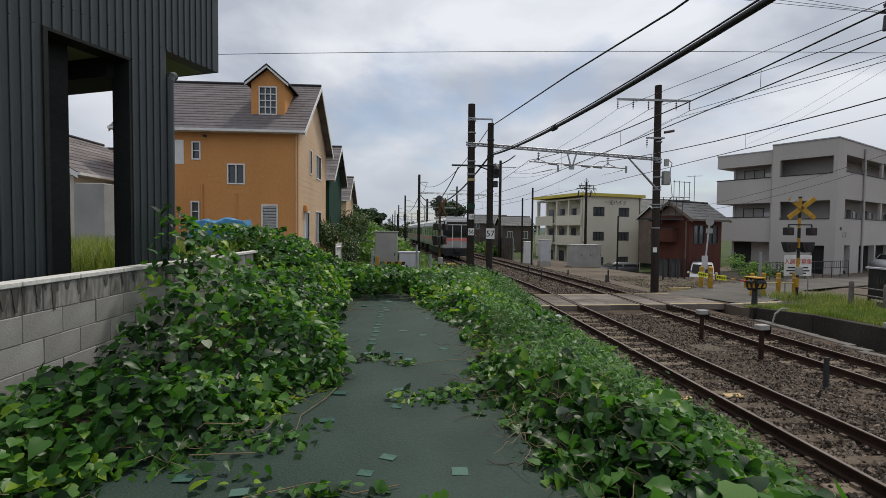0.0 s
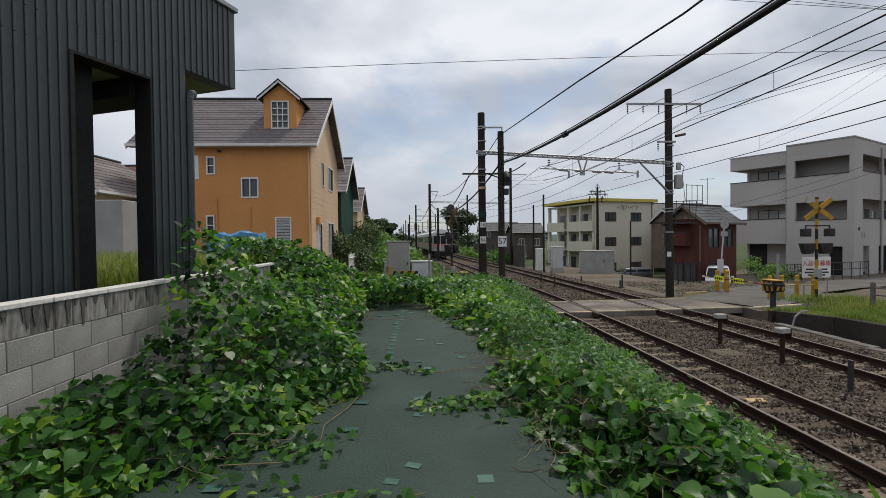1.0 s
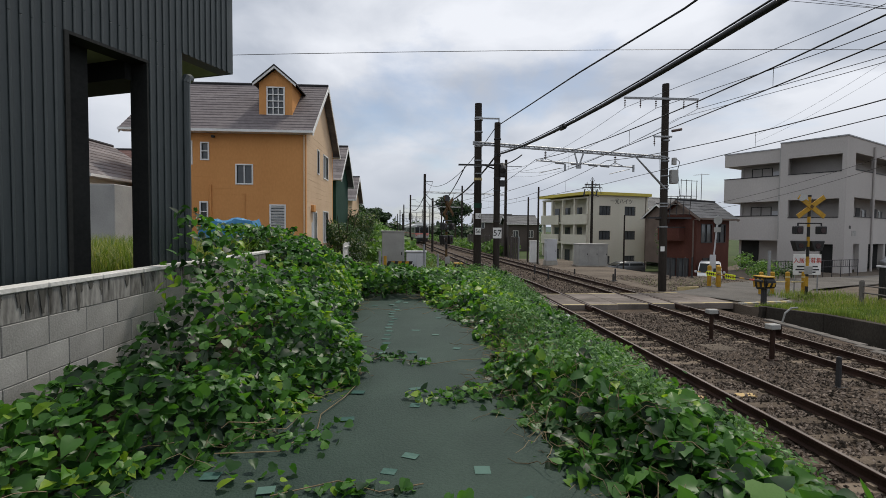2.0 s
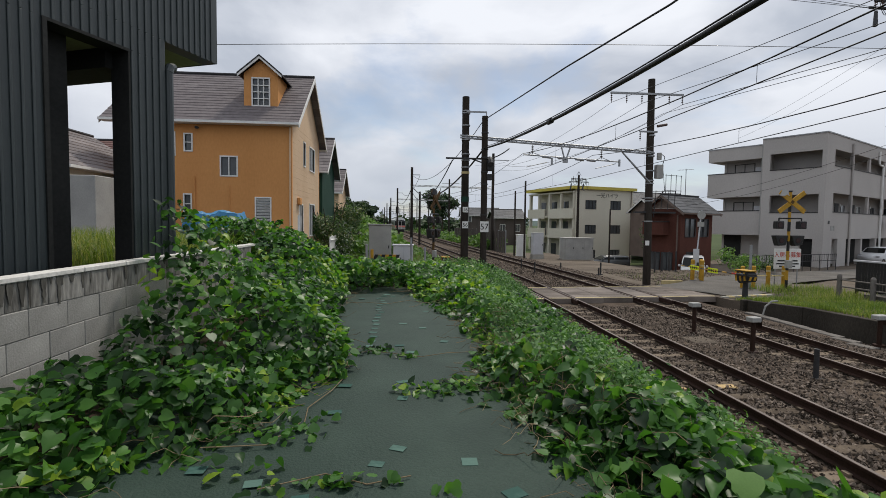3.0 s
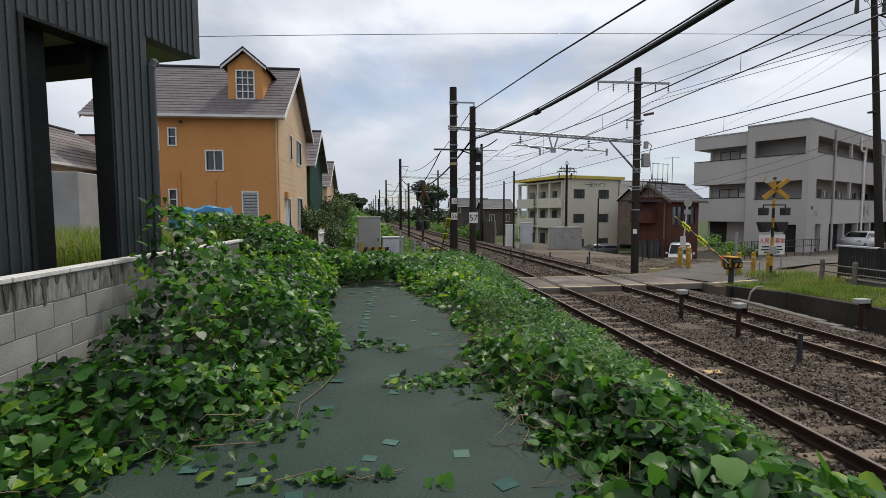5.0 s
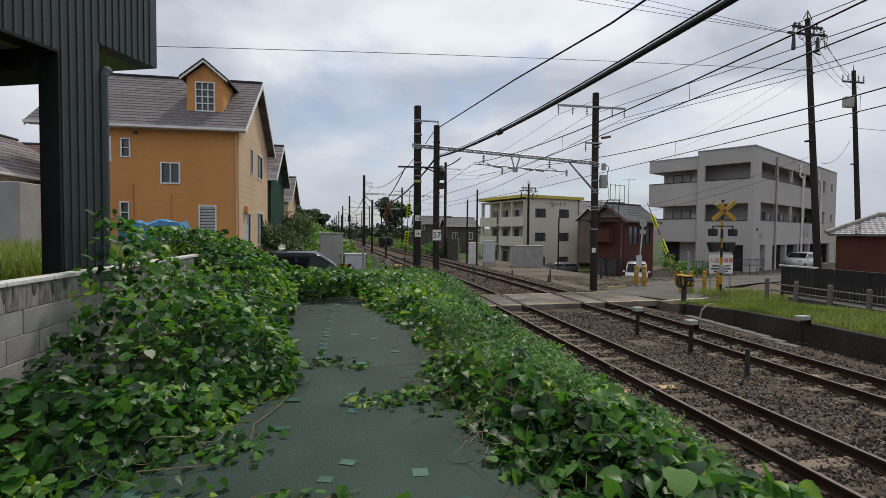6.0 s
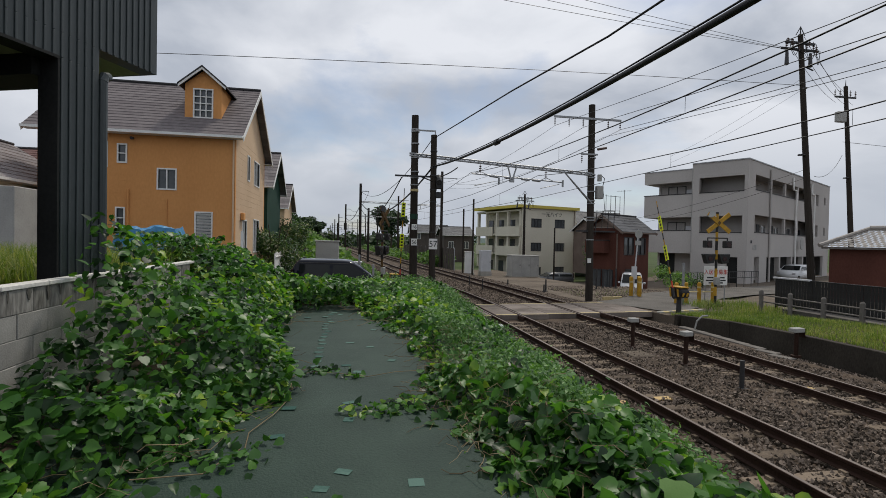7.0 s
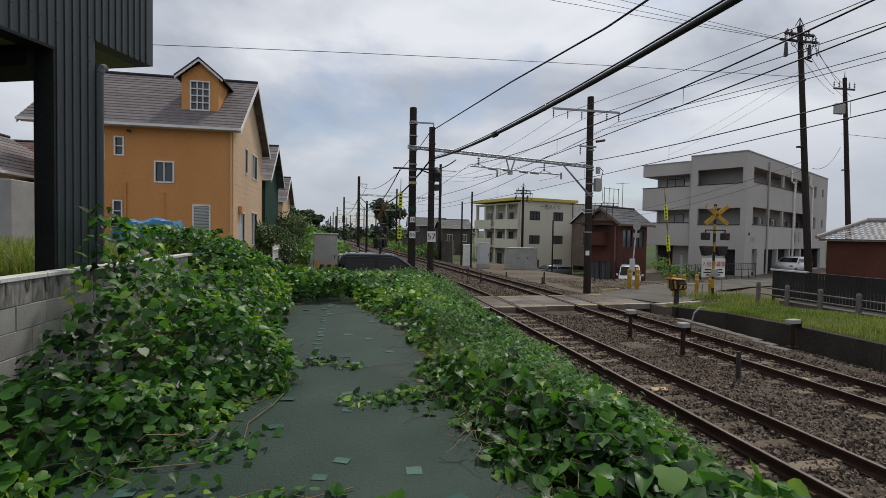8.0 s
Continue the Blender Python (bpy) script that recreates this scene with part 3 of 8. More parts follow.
def rail_profile():
    return [(-0.064, -0.153), (0.064, -0.153), (0.064, -0.142), (0.012, -0.122), (0.009, -0.05), (0.033, -0.036), (0.033, -0.006), (0.026, 0.0), (-0.026, 0.0), (-0.033, -0.006), (-0.033, -0.036), (-0.009, -0.05), (-0.012, -0.122), (-0.064, -0.142)]


def rail(xc, parent):
    prof = rail_profile()
    ys = [-25, 0] + list(range(16, 32, 2)) + list(range(32, 460, 20))
    verts, faces, n = [], [], len(prof)
    for y in ys:
        verts += [(xc + bend(y) + px, y, pz) for px, pz in prof]
    for j in range(len(ys) - 1):
        for i in range(n):
            faces.append((j * n + i, j * n + (i + 1) % n, (j + 1) * n + (i + 1) % n, (j + 1) * n + i))
    ob = from_arrays("rail", verts, faces, M["rust"], parent)
    ob.data.materials.append(M["steel"])
    for k, p in enumerate(ob.data.polygons):
        if k % n == 7:
            p.material_index = 1
    return ob


def sleeper_mesh(w=0.24):
    bm = bmesh.new()
    bx(bm, -1.0, 1.0, -w / 2, w / 2, -0.30, -0.170)
    soften(bm, 0.015)
    for s in (-0.56, 0.56):
        for d in (-0.10, 0.10):
            bx(bm, s + d - 0.03, s + d + 0.03, -0.05, 0.05, -0.172, -0.128)
    return mesh_of(bm, "sleeper", M["sleeper"])


def track(xc, label):
    th = thing("railway_track", label, "railway track", kind="structure")
    for s in (-0.565, 0.565):
        rail(xc + s, th)
    me = sleeper_mesh()
    y = -4.0
    while y < 62:
        if not (17.2 < y < 21.8):
            piece("sleeper", me, th, pose(xc + bend(y) + random.uniform(-0.02, 0.02), y + random.uniform(-0.015, 0.015), 0, 0, 0, random.uniform(-0.8, 0.8)))
        y += 0.66
    bm = bmesh.new()
    while y < 230:
        bx(bm, xc + bend(y) - 1.02, xc + bend(y) + 1.02, y - 0.12, y + 0.12, -0.25, -0.158)
        y += 0.66
    tagged(part("far_sleepers", bm, M["sleeper"], th), kind="stuff")
    return th


def stones(count, seed):
    """Loose crushed stone over the bed, each with its own corners."""
    rng = np.random.default_rng(seed)
    base = np.array([(1, 0, 0), (-1, 0, 0), (0, 1, 0), (0, -1, 0), (0, 0, 1), (0, 0, -1)], float)
    tri = np.array([(0, 2, 4), (2, 1, 4), (1, 3, 4), (3, 0, 4), (2, 0, 5), (1, 2, 5), (3, 1, 5), (0, 3, 5)])
    far = rng.random(count) < 0.22
    y = np.where(far, 21.8 + 33 * rng.random(count) ** 1.6, 2.5 + 22 * rng.random(count) ** 1.5)
    x = 4.15 + 8.15 * rng.random(count)
    keep = ~((y > 17.2) & (y < 21.6))
    for c in (NEAR_TRACK, FAR_TRACK):
        phase = ((y + 4.0 + 0.33) % 0.66) - 0.33
        keep &= ~((np.abs(x - c) < 1.0) & (np.abs(phase) < 0.11) & (rng.random(count) < 0.55))
        for s in (-0.565, 0.565):
            keep &= np.abs(x - c - s) > 0.075
    x, y = x[keep], y[keep]
    n = len(x)
    size = (0.016 + 0.020 * rng.random(n)) * np.clip(y / 22, 1, 1.6)
    shape = base[None] * (0.65 + 0.7 * rng.random((n, 6, 3))) + 0.25 * rng.standard_normal((n, 6, 3))
    a = rng.random(n) * 6.283
    rot = np.stack([np.stack([np.cos(a), -np.sin(a)], 1), np.stack([np.sin(a), np.cos(a)], 1)], 1)
    shape[:, :, :2] = np.einsum("nij,nkj->nki", rot, shape[:, :, :2])
    inside = np.minimum(np.abs(x - NEAR_TRACK), np.abs(x - FAR_TRACK)) < 1.0
    z = np.where(inside, -0.185, -0.20) + 0.012 * rng.standard_normal(n)
    z = np.where(x < 4.6, z - (4.6 - x) * 0.25, z)
    z = np.where(x > 11.2, z - (x - 11.2) * 0.10, z)
    v = shape * size[:, None, None] + np.stack([x + np.array([bend(q) for q in y.tolist()]), y, z], 1)[:, None]
    f = tri[None] + 6 * np.arange(n)[:, None, None]
    ob = from_arrays("ballast_stones", v.reshape(-1, 3).tolist(), f.reshape(-1, 3).tolist(), M["stone"])
    return tagged(ob, "loose grey-brown crushed stone ballast around the tracks", "ballast", kind="stuff")


def yard_gravel():
    """Pebbles over the bare ground before the yard."""
    rng = np.random.default_rng(17)
    n = 9000
    x, y = 13.0 + 6.5 * rng.random(n), 23.6 + 9.0 * rng.random(n) ** 1.4
    size = 0.018 + 0.03 * rng.random(n) ** 2
    base = np.array([(1, 0, 0), (-0.6, 0.8, 0), (-0.6, -0.8, 0), (0, 0, 1)], float)
    shape = base[None] * (0.6 + 0.8 * rng.random((n, 4, 3)))
    z = np.array([land(a, b) for a, b in zip(x.tolist(), y.tolist())])
    v = shape * size[:, None, None] + np.stack([x, y, z], 1)[:, None]
    f = np.array([(0, 1, 3), (1, 2, 3), (2, 0, 3), (0, 2, 1)])[None] + 4 * np.arange(n)[:, None, None]
    ob = from_arrays("yard_gravel", v.reshape(-1, 3).tolist(), f.reshape(-1, 3).tolist(), M["stone"])
    return tagged(ob, "loose brown gravel on the bare ground beside the road", "gravel", kind="stuff")


def road_slab(name, xs, z_of, material, label, half=1.75):
    verts, faces = [], []
    for x in xs:
        for s in (-half, -half * 0.3, half * 0.3, half):
            verts.append((x, road_mid(x) + s, z_of(x)))
    for j in range(len(xs) - 1):
        for i in range(3):
            faces.append((j * 4 + i, (j + 1) * 4 + i, (j + 1) * 4 + i + 1, j * 4 + i + 1))
    return tagged(from_arrays(name, verts, faces, material), label, "road", kind="structure")


def crossing_deck():
    th = thing("crossing_deck", "worn grey-brown panels of a level crossing between rails", "crossing deck", kind="structure")
    spans = [(4.35, 5.255), (5.42, 6.36), (6.55, 7.62), (7.64, 8.84), (9.03, 9.97), (10.16, 11.2), (11.22, 12.4)]
    for a, b in spans:
        for k in range(4):
            y0 = -1.62 + 0.81 * k
            bm = bmesh.new()
            bx(bm, a, b, y0 + 0.008, y0 + 0.80, -0.24, -0.006)
            mid = road_mid((a + b) / 2)
            bmesh.ops.translate(bm, verts=bm.verts, vec=(0, mid, 0))
            soften(bm, 0.012)
            part("panel", bm, M["deck"], th)
        for s in (-1.52, 1.5):
            bm = bmesh.new()
            bx(bm, a, b, road_mid((a + b) / 2) + s - 0.05, road_mid((a + b) / 2) + s + 0.05, -0.006, -0.002)
            part("edge_line", bm, M["line"], th, "worn yellow edge line")
    # inner guard rails
    for c in (NEAR_TRACK, FAR_TRACK):
        for s in (-0.45, 0.45):
            bm = bmesh.new()
            bx(bm, c + s - 0.03, c + s + 0.03, 17.2, 21.4, -0.15, -0.001)
            part("guard_rail", bm, M["rust"], th)
    return th


def retaining_wall():
    th = thing("retaining_wall", "low stained dark concrete retaining wall below a verge", "wall", kind="structure")
    y = -10.0
    while y < 16.4:
        e = min(y + 2.4, 16.6)
        bm = bmesh.new()
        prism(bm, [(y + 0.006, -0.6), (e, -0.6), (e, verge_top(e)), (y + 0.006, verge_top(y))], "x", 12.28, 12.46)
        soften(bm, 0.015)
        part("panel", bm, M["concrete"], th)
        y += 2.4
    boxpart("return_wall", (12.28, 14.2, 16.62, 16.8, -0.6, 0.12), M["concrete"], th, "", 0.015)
    for k in range(8):
        y0 = 15.6 - 0.62 * k
        x0 = 11.95 - 0.025 * k - (0.12 * (k - 5) if k > 5 else 0)
        bm = bmesh.new()
        bx(bm, -0.14, 0.14, -0.30, 0.30, -0.12, 0.04)
        soften(bm, 0.012)
        part("trough_lid", bm, M["cpole"], th, "pale concrete cable trough lid", pose(x0, y0, -0.22, 0, 0, 3 if k < 6 else 14))
    bm = bmesh.new()
    tube(bm, [(12.0, 15.3, -0.2), (12.05, 15.25, 0.12), (12.22, 15.2, 0.30), (12.4, 15.15, 0.32)], 0.03, 6)
    part("cable_duct", bm, M["grey"], th, "grey bent cable duct over the wall")
    return th


ground()
strip("ballast_bed", 4.05, 12.34, -12, 420, -0.205, 0.4, M["ballast"], "brown-grey gravel bed under two railway tracks", skirt=0.18, rough=0.03)
track(NEAR_TRACK, "rusty rails on weathered sleepers beside the bank")
track(FAR_TRACK, "rusty rails on weathered sleepers beside a low wall")
stones(90000, 5)
yard_gravel()


def bent_road(mids, half, label):
    verts, faces = [], []
    for k, (x, y, z) in enumerate(mids):
        a, b = mids[max(0, k - 1)], mids[min(len(mids) - 1, k + 1)]
        d = Vector((b[0] - a[0], b[1] - a[1])).normalized()
        for s in (-half, -half / 3, half / 3, half):
            verts.append((x - d.y * s, y + d.x * s, z))
    for j in range(len(mids) - 1):
        for i in range(3):
            faces.append((j * 4 + i + 1, j * 4 + i, (j + 1) * 4 + i, (j + 1) * 4 + i + 1))
    return tagged(from_arrays("road", verts, faces, M["asphalt"]), label, "road", kind="structure")


bent_road([(12.41, 20.0, 0.0), (13.4, 20.4, 0.012), (14.6, 21.2, 0.012), (16.2, 22.6, 0.01), (19, 25.2, -0.1), (24, 28.2, -0.22), (34, 31.5, -0.25), (60, 38, -0.28)], 1.95, "worn pale asphalt road that bends away beyond the crossing")
road_slab("road", [-40, -20, -8, -4, -2, 0, 2, 3, 3.8, 4.34], lambda x: -0.01 + 0.27 * sstep(4.3, 0.5, x), M["asphalt"], "worn grey asphalt rising gently from the crossing", 1.9)
crossing_deck()
retaining_wall()
# pavement behind the verge, and the yard by the grey flats
tagged(boxpart("pavement", (17.35, 21.5, -10, 17.0, -0.2, 0.27), M["asphalt"], None, "grey asphalt path behind a grass verge"), category="pavement", kind="structure")

# ---- the dark clad building and the block wall ----
def dark_building():
    # local x runs along the facade away from the viewer, y into the building
    th = thing("clad_building", "dark green-grey ribbed metal clad building with open corner", "building", pose(-2.75, 5.8, 0, 0, 0, 69))

    def clad(name, x0, x1, z0, z1, y=0.0, thick=0.2, ribs=True, label=""):
        bm = bmesh.new()
        bx(bm, x0, x1, y, y + thick, z0, z1)
        wall = part(name, bm, M["clad"], th, label)
        bm = bmesh.new()
        bx(bm, -0.011, 0.011, y - 0.014, y - 0.0005, z0 + 0.001, z1 - 0.001)
        soften(bm, 0.004)
        rib = mesh_of(bm, "rib", M["clad"])
        x = x0 + 0.03
        while x < x1 - 0.02:
            piece("rib", rib, wall, pose(x, 0, 0))
            x += 0.088

    clad("corner_pillar", -0.36, 0.1, 1.9, 4.52)
    clad("wall", -5.2, -1.22, 1.9, 4.52, thick=0.24)
    clad("upper_wall", -5.2, 0.1, 4.52, 4.77)
    clad("upper_wall", -5.2, 0.92, 4.77, 7.4 - 1.62)
    # side of the overhang that looks along the road, its soffit and roof edge
    boxpart("overhang_side", (0.90, 0.92, 0.2, 0.78, 4.77, 5.78), M["clad"], th)
    boxpart("soffit", (0.1, 0.9, 0.2, 0.76, 4.775, 4.80), M["soffit"], th, "pale olive soffit board")
    boxpart("soffit", (-1.34, -0.46, 0.2, 2.4, 4.535, 4.56), M["soffit"], th, "pale olive soffit board")
    boxpart("roof_edge", (-5.2, 0.96, -0.04, 0.80, 5.78, 5.85), M["galv"], th, "pale metal roof edge", 0.01)
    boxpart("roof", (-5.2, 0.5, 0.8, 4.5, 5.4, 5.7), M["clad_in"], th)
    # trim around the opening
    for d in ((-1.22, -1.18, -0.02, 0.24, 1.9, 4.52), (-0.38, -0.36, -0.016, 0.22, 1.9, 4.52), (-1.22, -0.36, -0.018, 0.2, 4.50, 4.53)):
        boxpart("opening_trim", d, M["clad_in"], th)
    # inside: rear pillars and a beam with daylight under it, shade put into their dark colour
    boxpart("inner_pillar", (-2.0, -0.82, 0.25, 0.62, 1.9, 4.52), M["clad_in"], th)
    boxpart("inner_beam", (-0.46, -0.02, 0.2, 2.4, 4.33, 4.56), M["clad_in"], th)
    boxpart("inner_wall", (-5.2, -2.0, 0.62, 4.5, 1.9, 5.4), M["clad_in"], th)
    boxpart("corner_return", (-0.02, 0.1, 0.2, 0.34, 1.9, 4.77), M["clad"], th)
    # downpipe with its elbow, and a lamp under the overhang
    bm = bmesh.new()
    rod(bm, (0.15, 0.0, 1.9), (0.15, 0.0, 4.45), 0.045)
    tube(bm, [(0.15, 0, 4.44), (0.165, 0.0, 4.50), (0.24, 0.03, 4.52)], 0.05, 10)
    part("downpipe", bm, M["clad"], th, "dark round downpipe")
    bm = bmesh.new()
    rod(bm, (0.34, 0.36, 4.66), (0.34, 0.36, 4.775), 0.07, 0.05)
    rod(bm, (0.34, 0.36, 4.62), (0.34, 0.36, 4.66), 0.05, 0.07)
    part("soffit_lamp", bm, M["dark"], th, "small dark lamp under the overhang")
    return th


def block_wall():
    th = thing("wall_west", "grey concrete block wall with black stains and pale cap", "wall", kind="structure")
    x, top = -2.6, 2.36
    boxpart("core", (x - 0.085, x - 0.006, -3, 8.6, 0.9, top - 0.03), M["mortar"], th)
    bm = bmesh.new()
    bx(bm, -0.1, 0, 0.0025, 0.3975, 0.002, 0.198)
    soften(bm, 0.004)
    me = mesh_of(bm, "block", M["block"])
    stained = me.copy()
    stained.materials.clear()
    stained.materials.append(M["block_dark"])
    for row in range(5):
        z = top - 0.04 - 0.2 * (row + 1)
        for k in range(29):
            y = -3 + 0.4 * k + (0.2 if row % 2 else 0)
            piece("block", me if row else stained, th, pose(x + random.uniform(-0.003, 0.003), y, z))
    y = -3
    while y < 8.6:
        bm = bmesh.new()
        bx(bm, x - 0.115, x + 0.012, y + 0.003, y + 0.595, top - 0.04, top)
        soften(bm, 0.006)
        part("cap_stone", bm, M["cap"], th)
        y += 0.6
    # run-off stains below the cap
    rng = random.Random(4)
    for k in range(46):
        yy = rng.uniform(2.3, 6.0)
        ln = rng.uniform(0.03, 0.16) * (1.5 if 3.5 < yy < 4.4 else 1.0)
        wd = rng.uniform(0.008, 0.04)
        left, right = [], []
        for q in range(7):
            f = q / 6
            half = wd * (1 - 0.75 * f) * rng.uniform(0.6, 1.25)
            left.append((yy - half, top - 0.041 - ln * f))
            right.append((yy + half, top - 0.041 - ln * f))
        bm = bmesh.new()
        prism(bm, left + right[::-1], "x", x + 0.0035 + 0.00005 * k, x + 0.0048 + 0.00005 * k)
        part("stain", bm, M["grime"], th)
    return th


# ---- dwelling houses ----
def courses(bm, m, width, run, rise, y0, z0, n, over=0.0, tilt=1, roof=None, material=None):
    """Roof courses from the eave upward as overlapping shingle strips; with a roof given, each strip is a part of it."""
    for i in range(n):
        f0, f1 = i / n, (i + 1) / n
        ya, yb = y0 + tilt * run * f0, y0 + tilt * run * f1
        za, zb = z0 + rise * f0, z0 + rise * f1
        x = -over
        k = 0
        while x < width + over - 0.01:
            x1 = min(width + over, x + (1.82 if k or i % 2 else 0.9))
            vs = [(x, ya, za + 0.05), (x1, ya, za + 0.05), (x1, yb, zb + 0.028), (x, yb, zb + 0.028), (x, ya, za), (x1, ya, za), (x1, yb, zb), (x, yb, zb)]
            if roof:
                bm = bmesh.new()
            bv = [bm.verts.new(m @ Vector(v)) for v in vs]
            for q in ((0, 1, 2, 3), (7, 6, 5, 4), (4, 5, 1, 0), (2, 6, 7, 3), (1, 5, 6, 2), (0, 3, 7, 4)):
                bm.faces.new([bv[j] for j in q])
            if roof:
                part("shingle_strip", bm, material, roof)
            x, k = x1, k + 1


def siding(wall, material, length, z0, z1, holes, m, pitch=0.24):
    """Thin laps along a boarded wall, each a strip, broken where the openings are."""
    z = z0 + pitch
    while z < z1 - 0.05:
        cuts = sorted([(h[0] - 0.06, h[1] + 0.06) for h in holes if h[2] - 0.06 < z < h[3] + 0.06])
        x = 0.0
        for a, b in cuts + [(length, length)]:
            if a - x > 0.05:
                bm = bmesh.new()
                bx(bm, x, a, -0.005, -0.0005, z - 0.007, z + 0.007, m)
                part("siding_lap", bm, material, wall)
            x = max(x, b)
        z += pitch


def gable_house(name, label, at, length, depth, z0, eave, ridge, wall, side_wall, roof, holes=(), side_holes=(), laps=True, over=0.35, trim=None):
    """A house along local x, its long front on local y 0, gables at both ends; holes carry (x0, x1, z0, z1, bars, style, rows)."""
    th = thing(name, label, "house", at)
    hl, sl = [h[:4] for h in holes], [h[:4] for h in side_holes]
    bm = bmesh.new()
    panelled(bm, length, z0, eave, hl, 0.16, Matrix())
    fw = part("front_wall", bm, wall, th)
    if laps:
        siding(fw, wall, length, max(z0, 2.0), eave, hl, Matrix())
    side = Matrix.Translation((length, 0.16, 0)) @ pose(0, 0, 0, 0, 0, 90)
    bm = bmesh.new()
    panelled(bm, depth - 0.32, z0, eave, sl, 0.16, side)
    prism(bm, [(0.0, eave), (depth, eave), (depth / 2, ridge)], "x", length - 0.16, length)
    sw = part("side_wall", bm, side_wall, th)
    if laps:
        siding(sw, side_wall, depth - 0.32, max(z0, 2.0), eave, sl, side)
    bm = bmesh.new()
    bx(bm, 0, 0.16, 0.16, depth - 0.16, z0, eave)
    bx(bm, 0, length, depth - 0.16, depth, z0, eave)
    prism(bm, [(0.0, eave), (depth, eave), (depth / 2, ridge)], "x", 0, 0.16)
    part("rear_wall", bm, wall, th)
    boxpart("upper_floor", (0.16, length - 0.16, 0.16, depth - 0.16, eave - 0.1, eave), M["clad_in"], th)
    slope = (ridge - eave) / (depth / 2)
    bm = bmesh.new()
    n = max(6, int((depth / 2 + over) / (0.2 if laps else 0.27)))
    if not laps:
        courses(bm, Matrix(), length, depth / 2 + over, slope * (depth / 2 + over), -over, eave - slope * over + 0.06, n, over)
    courses(bm, Matrix.Translation((length, depth, 0)) @ pose(0, 0, 0, 0, 0, 180), length, depth / 2 + over, slope * (depth / 2 + over), -over, eave - slope * over + 0.06, n, over)
    rf = tagged(part("roof", bm, roof, th), kind="stuff")
    if laps:
        courses(None, Matrix(), length, depth / 2 + over, slope * (depth / 2 + over), -over, eave - slope * over + 0.06, n, over, 1, rf, M["shingle_strip"])
    bm = bmesh.new()
    rod(bm, (-over, depth / 2, ridge + 0.12), (length + over, depth / 2, ridge + 0.12), 0.07, n=8)
    part("ridge_cap", bm, M["dark"], rf)
    bm = bmesh.new()
    for x in (-over - 0.02, length + over):
        for s in (0, 1):
            ya, yb = (-over, depth / 2) if s == 0 else (depth + over, depth / 2)
            za, zb = eave - slope * over, ridge
            p = [(ya, za - 0.13), (ya, za + 0.06), (yb, zb + 0.08), (yb, zb - 0.12)]
            prism(bm, p, "x", x, x + 0.03)
    part("bargeboard", bm, trim or M["white"], rf, "pale bargeboard")
    bm = bmesh.new()
    for y in (-over - 0.1, depth + over):
        bx(bm, -over, length + over, y, y + 0.1, eave - slope * over - 0.02, eave - slope * over + 0.08)
    part("gutter", bm, trim or M["white"], rf, "pale gutter")
    bm = bmesh.new()
    for ya, yb in ((-over, 0.0), (depth, depth + over)):
        bx(bm, -over, length + over, ya, yb, eave - slope * over - 0.02, eave - slope * over - 0.002)
    part("eave_soffit", bm, trim or M["white"], rf)
    for h in holes:
        if h[5] == "board":
            boxpart("shutter_board", (h[0], h[1], -0.02, 0.1, h[2], h[3]), M["white"], th, "closed white shutter board")
        else:
            window(th, Matrix(), *h[:4], M["dark"] if trim is M["brownwall"] else M["white"], h[4], louvre=h[5] == "louvre", rows=h[6])
    for h in side_holes:
        window(th, side, *h[:4], M["white"], h[4], louvre=h[5] == "louvre", rows=h[6])
    # dark box added in place of the shade inside the rooms
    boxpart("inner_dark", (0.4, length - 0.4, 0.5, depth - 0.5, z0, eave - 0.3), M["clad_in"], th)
    return th


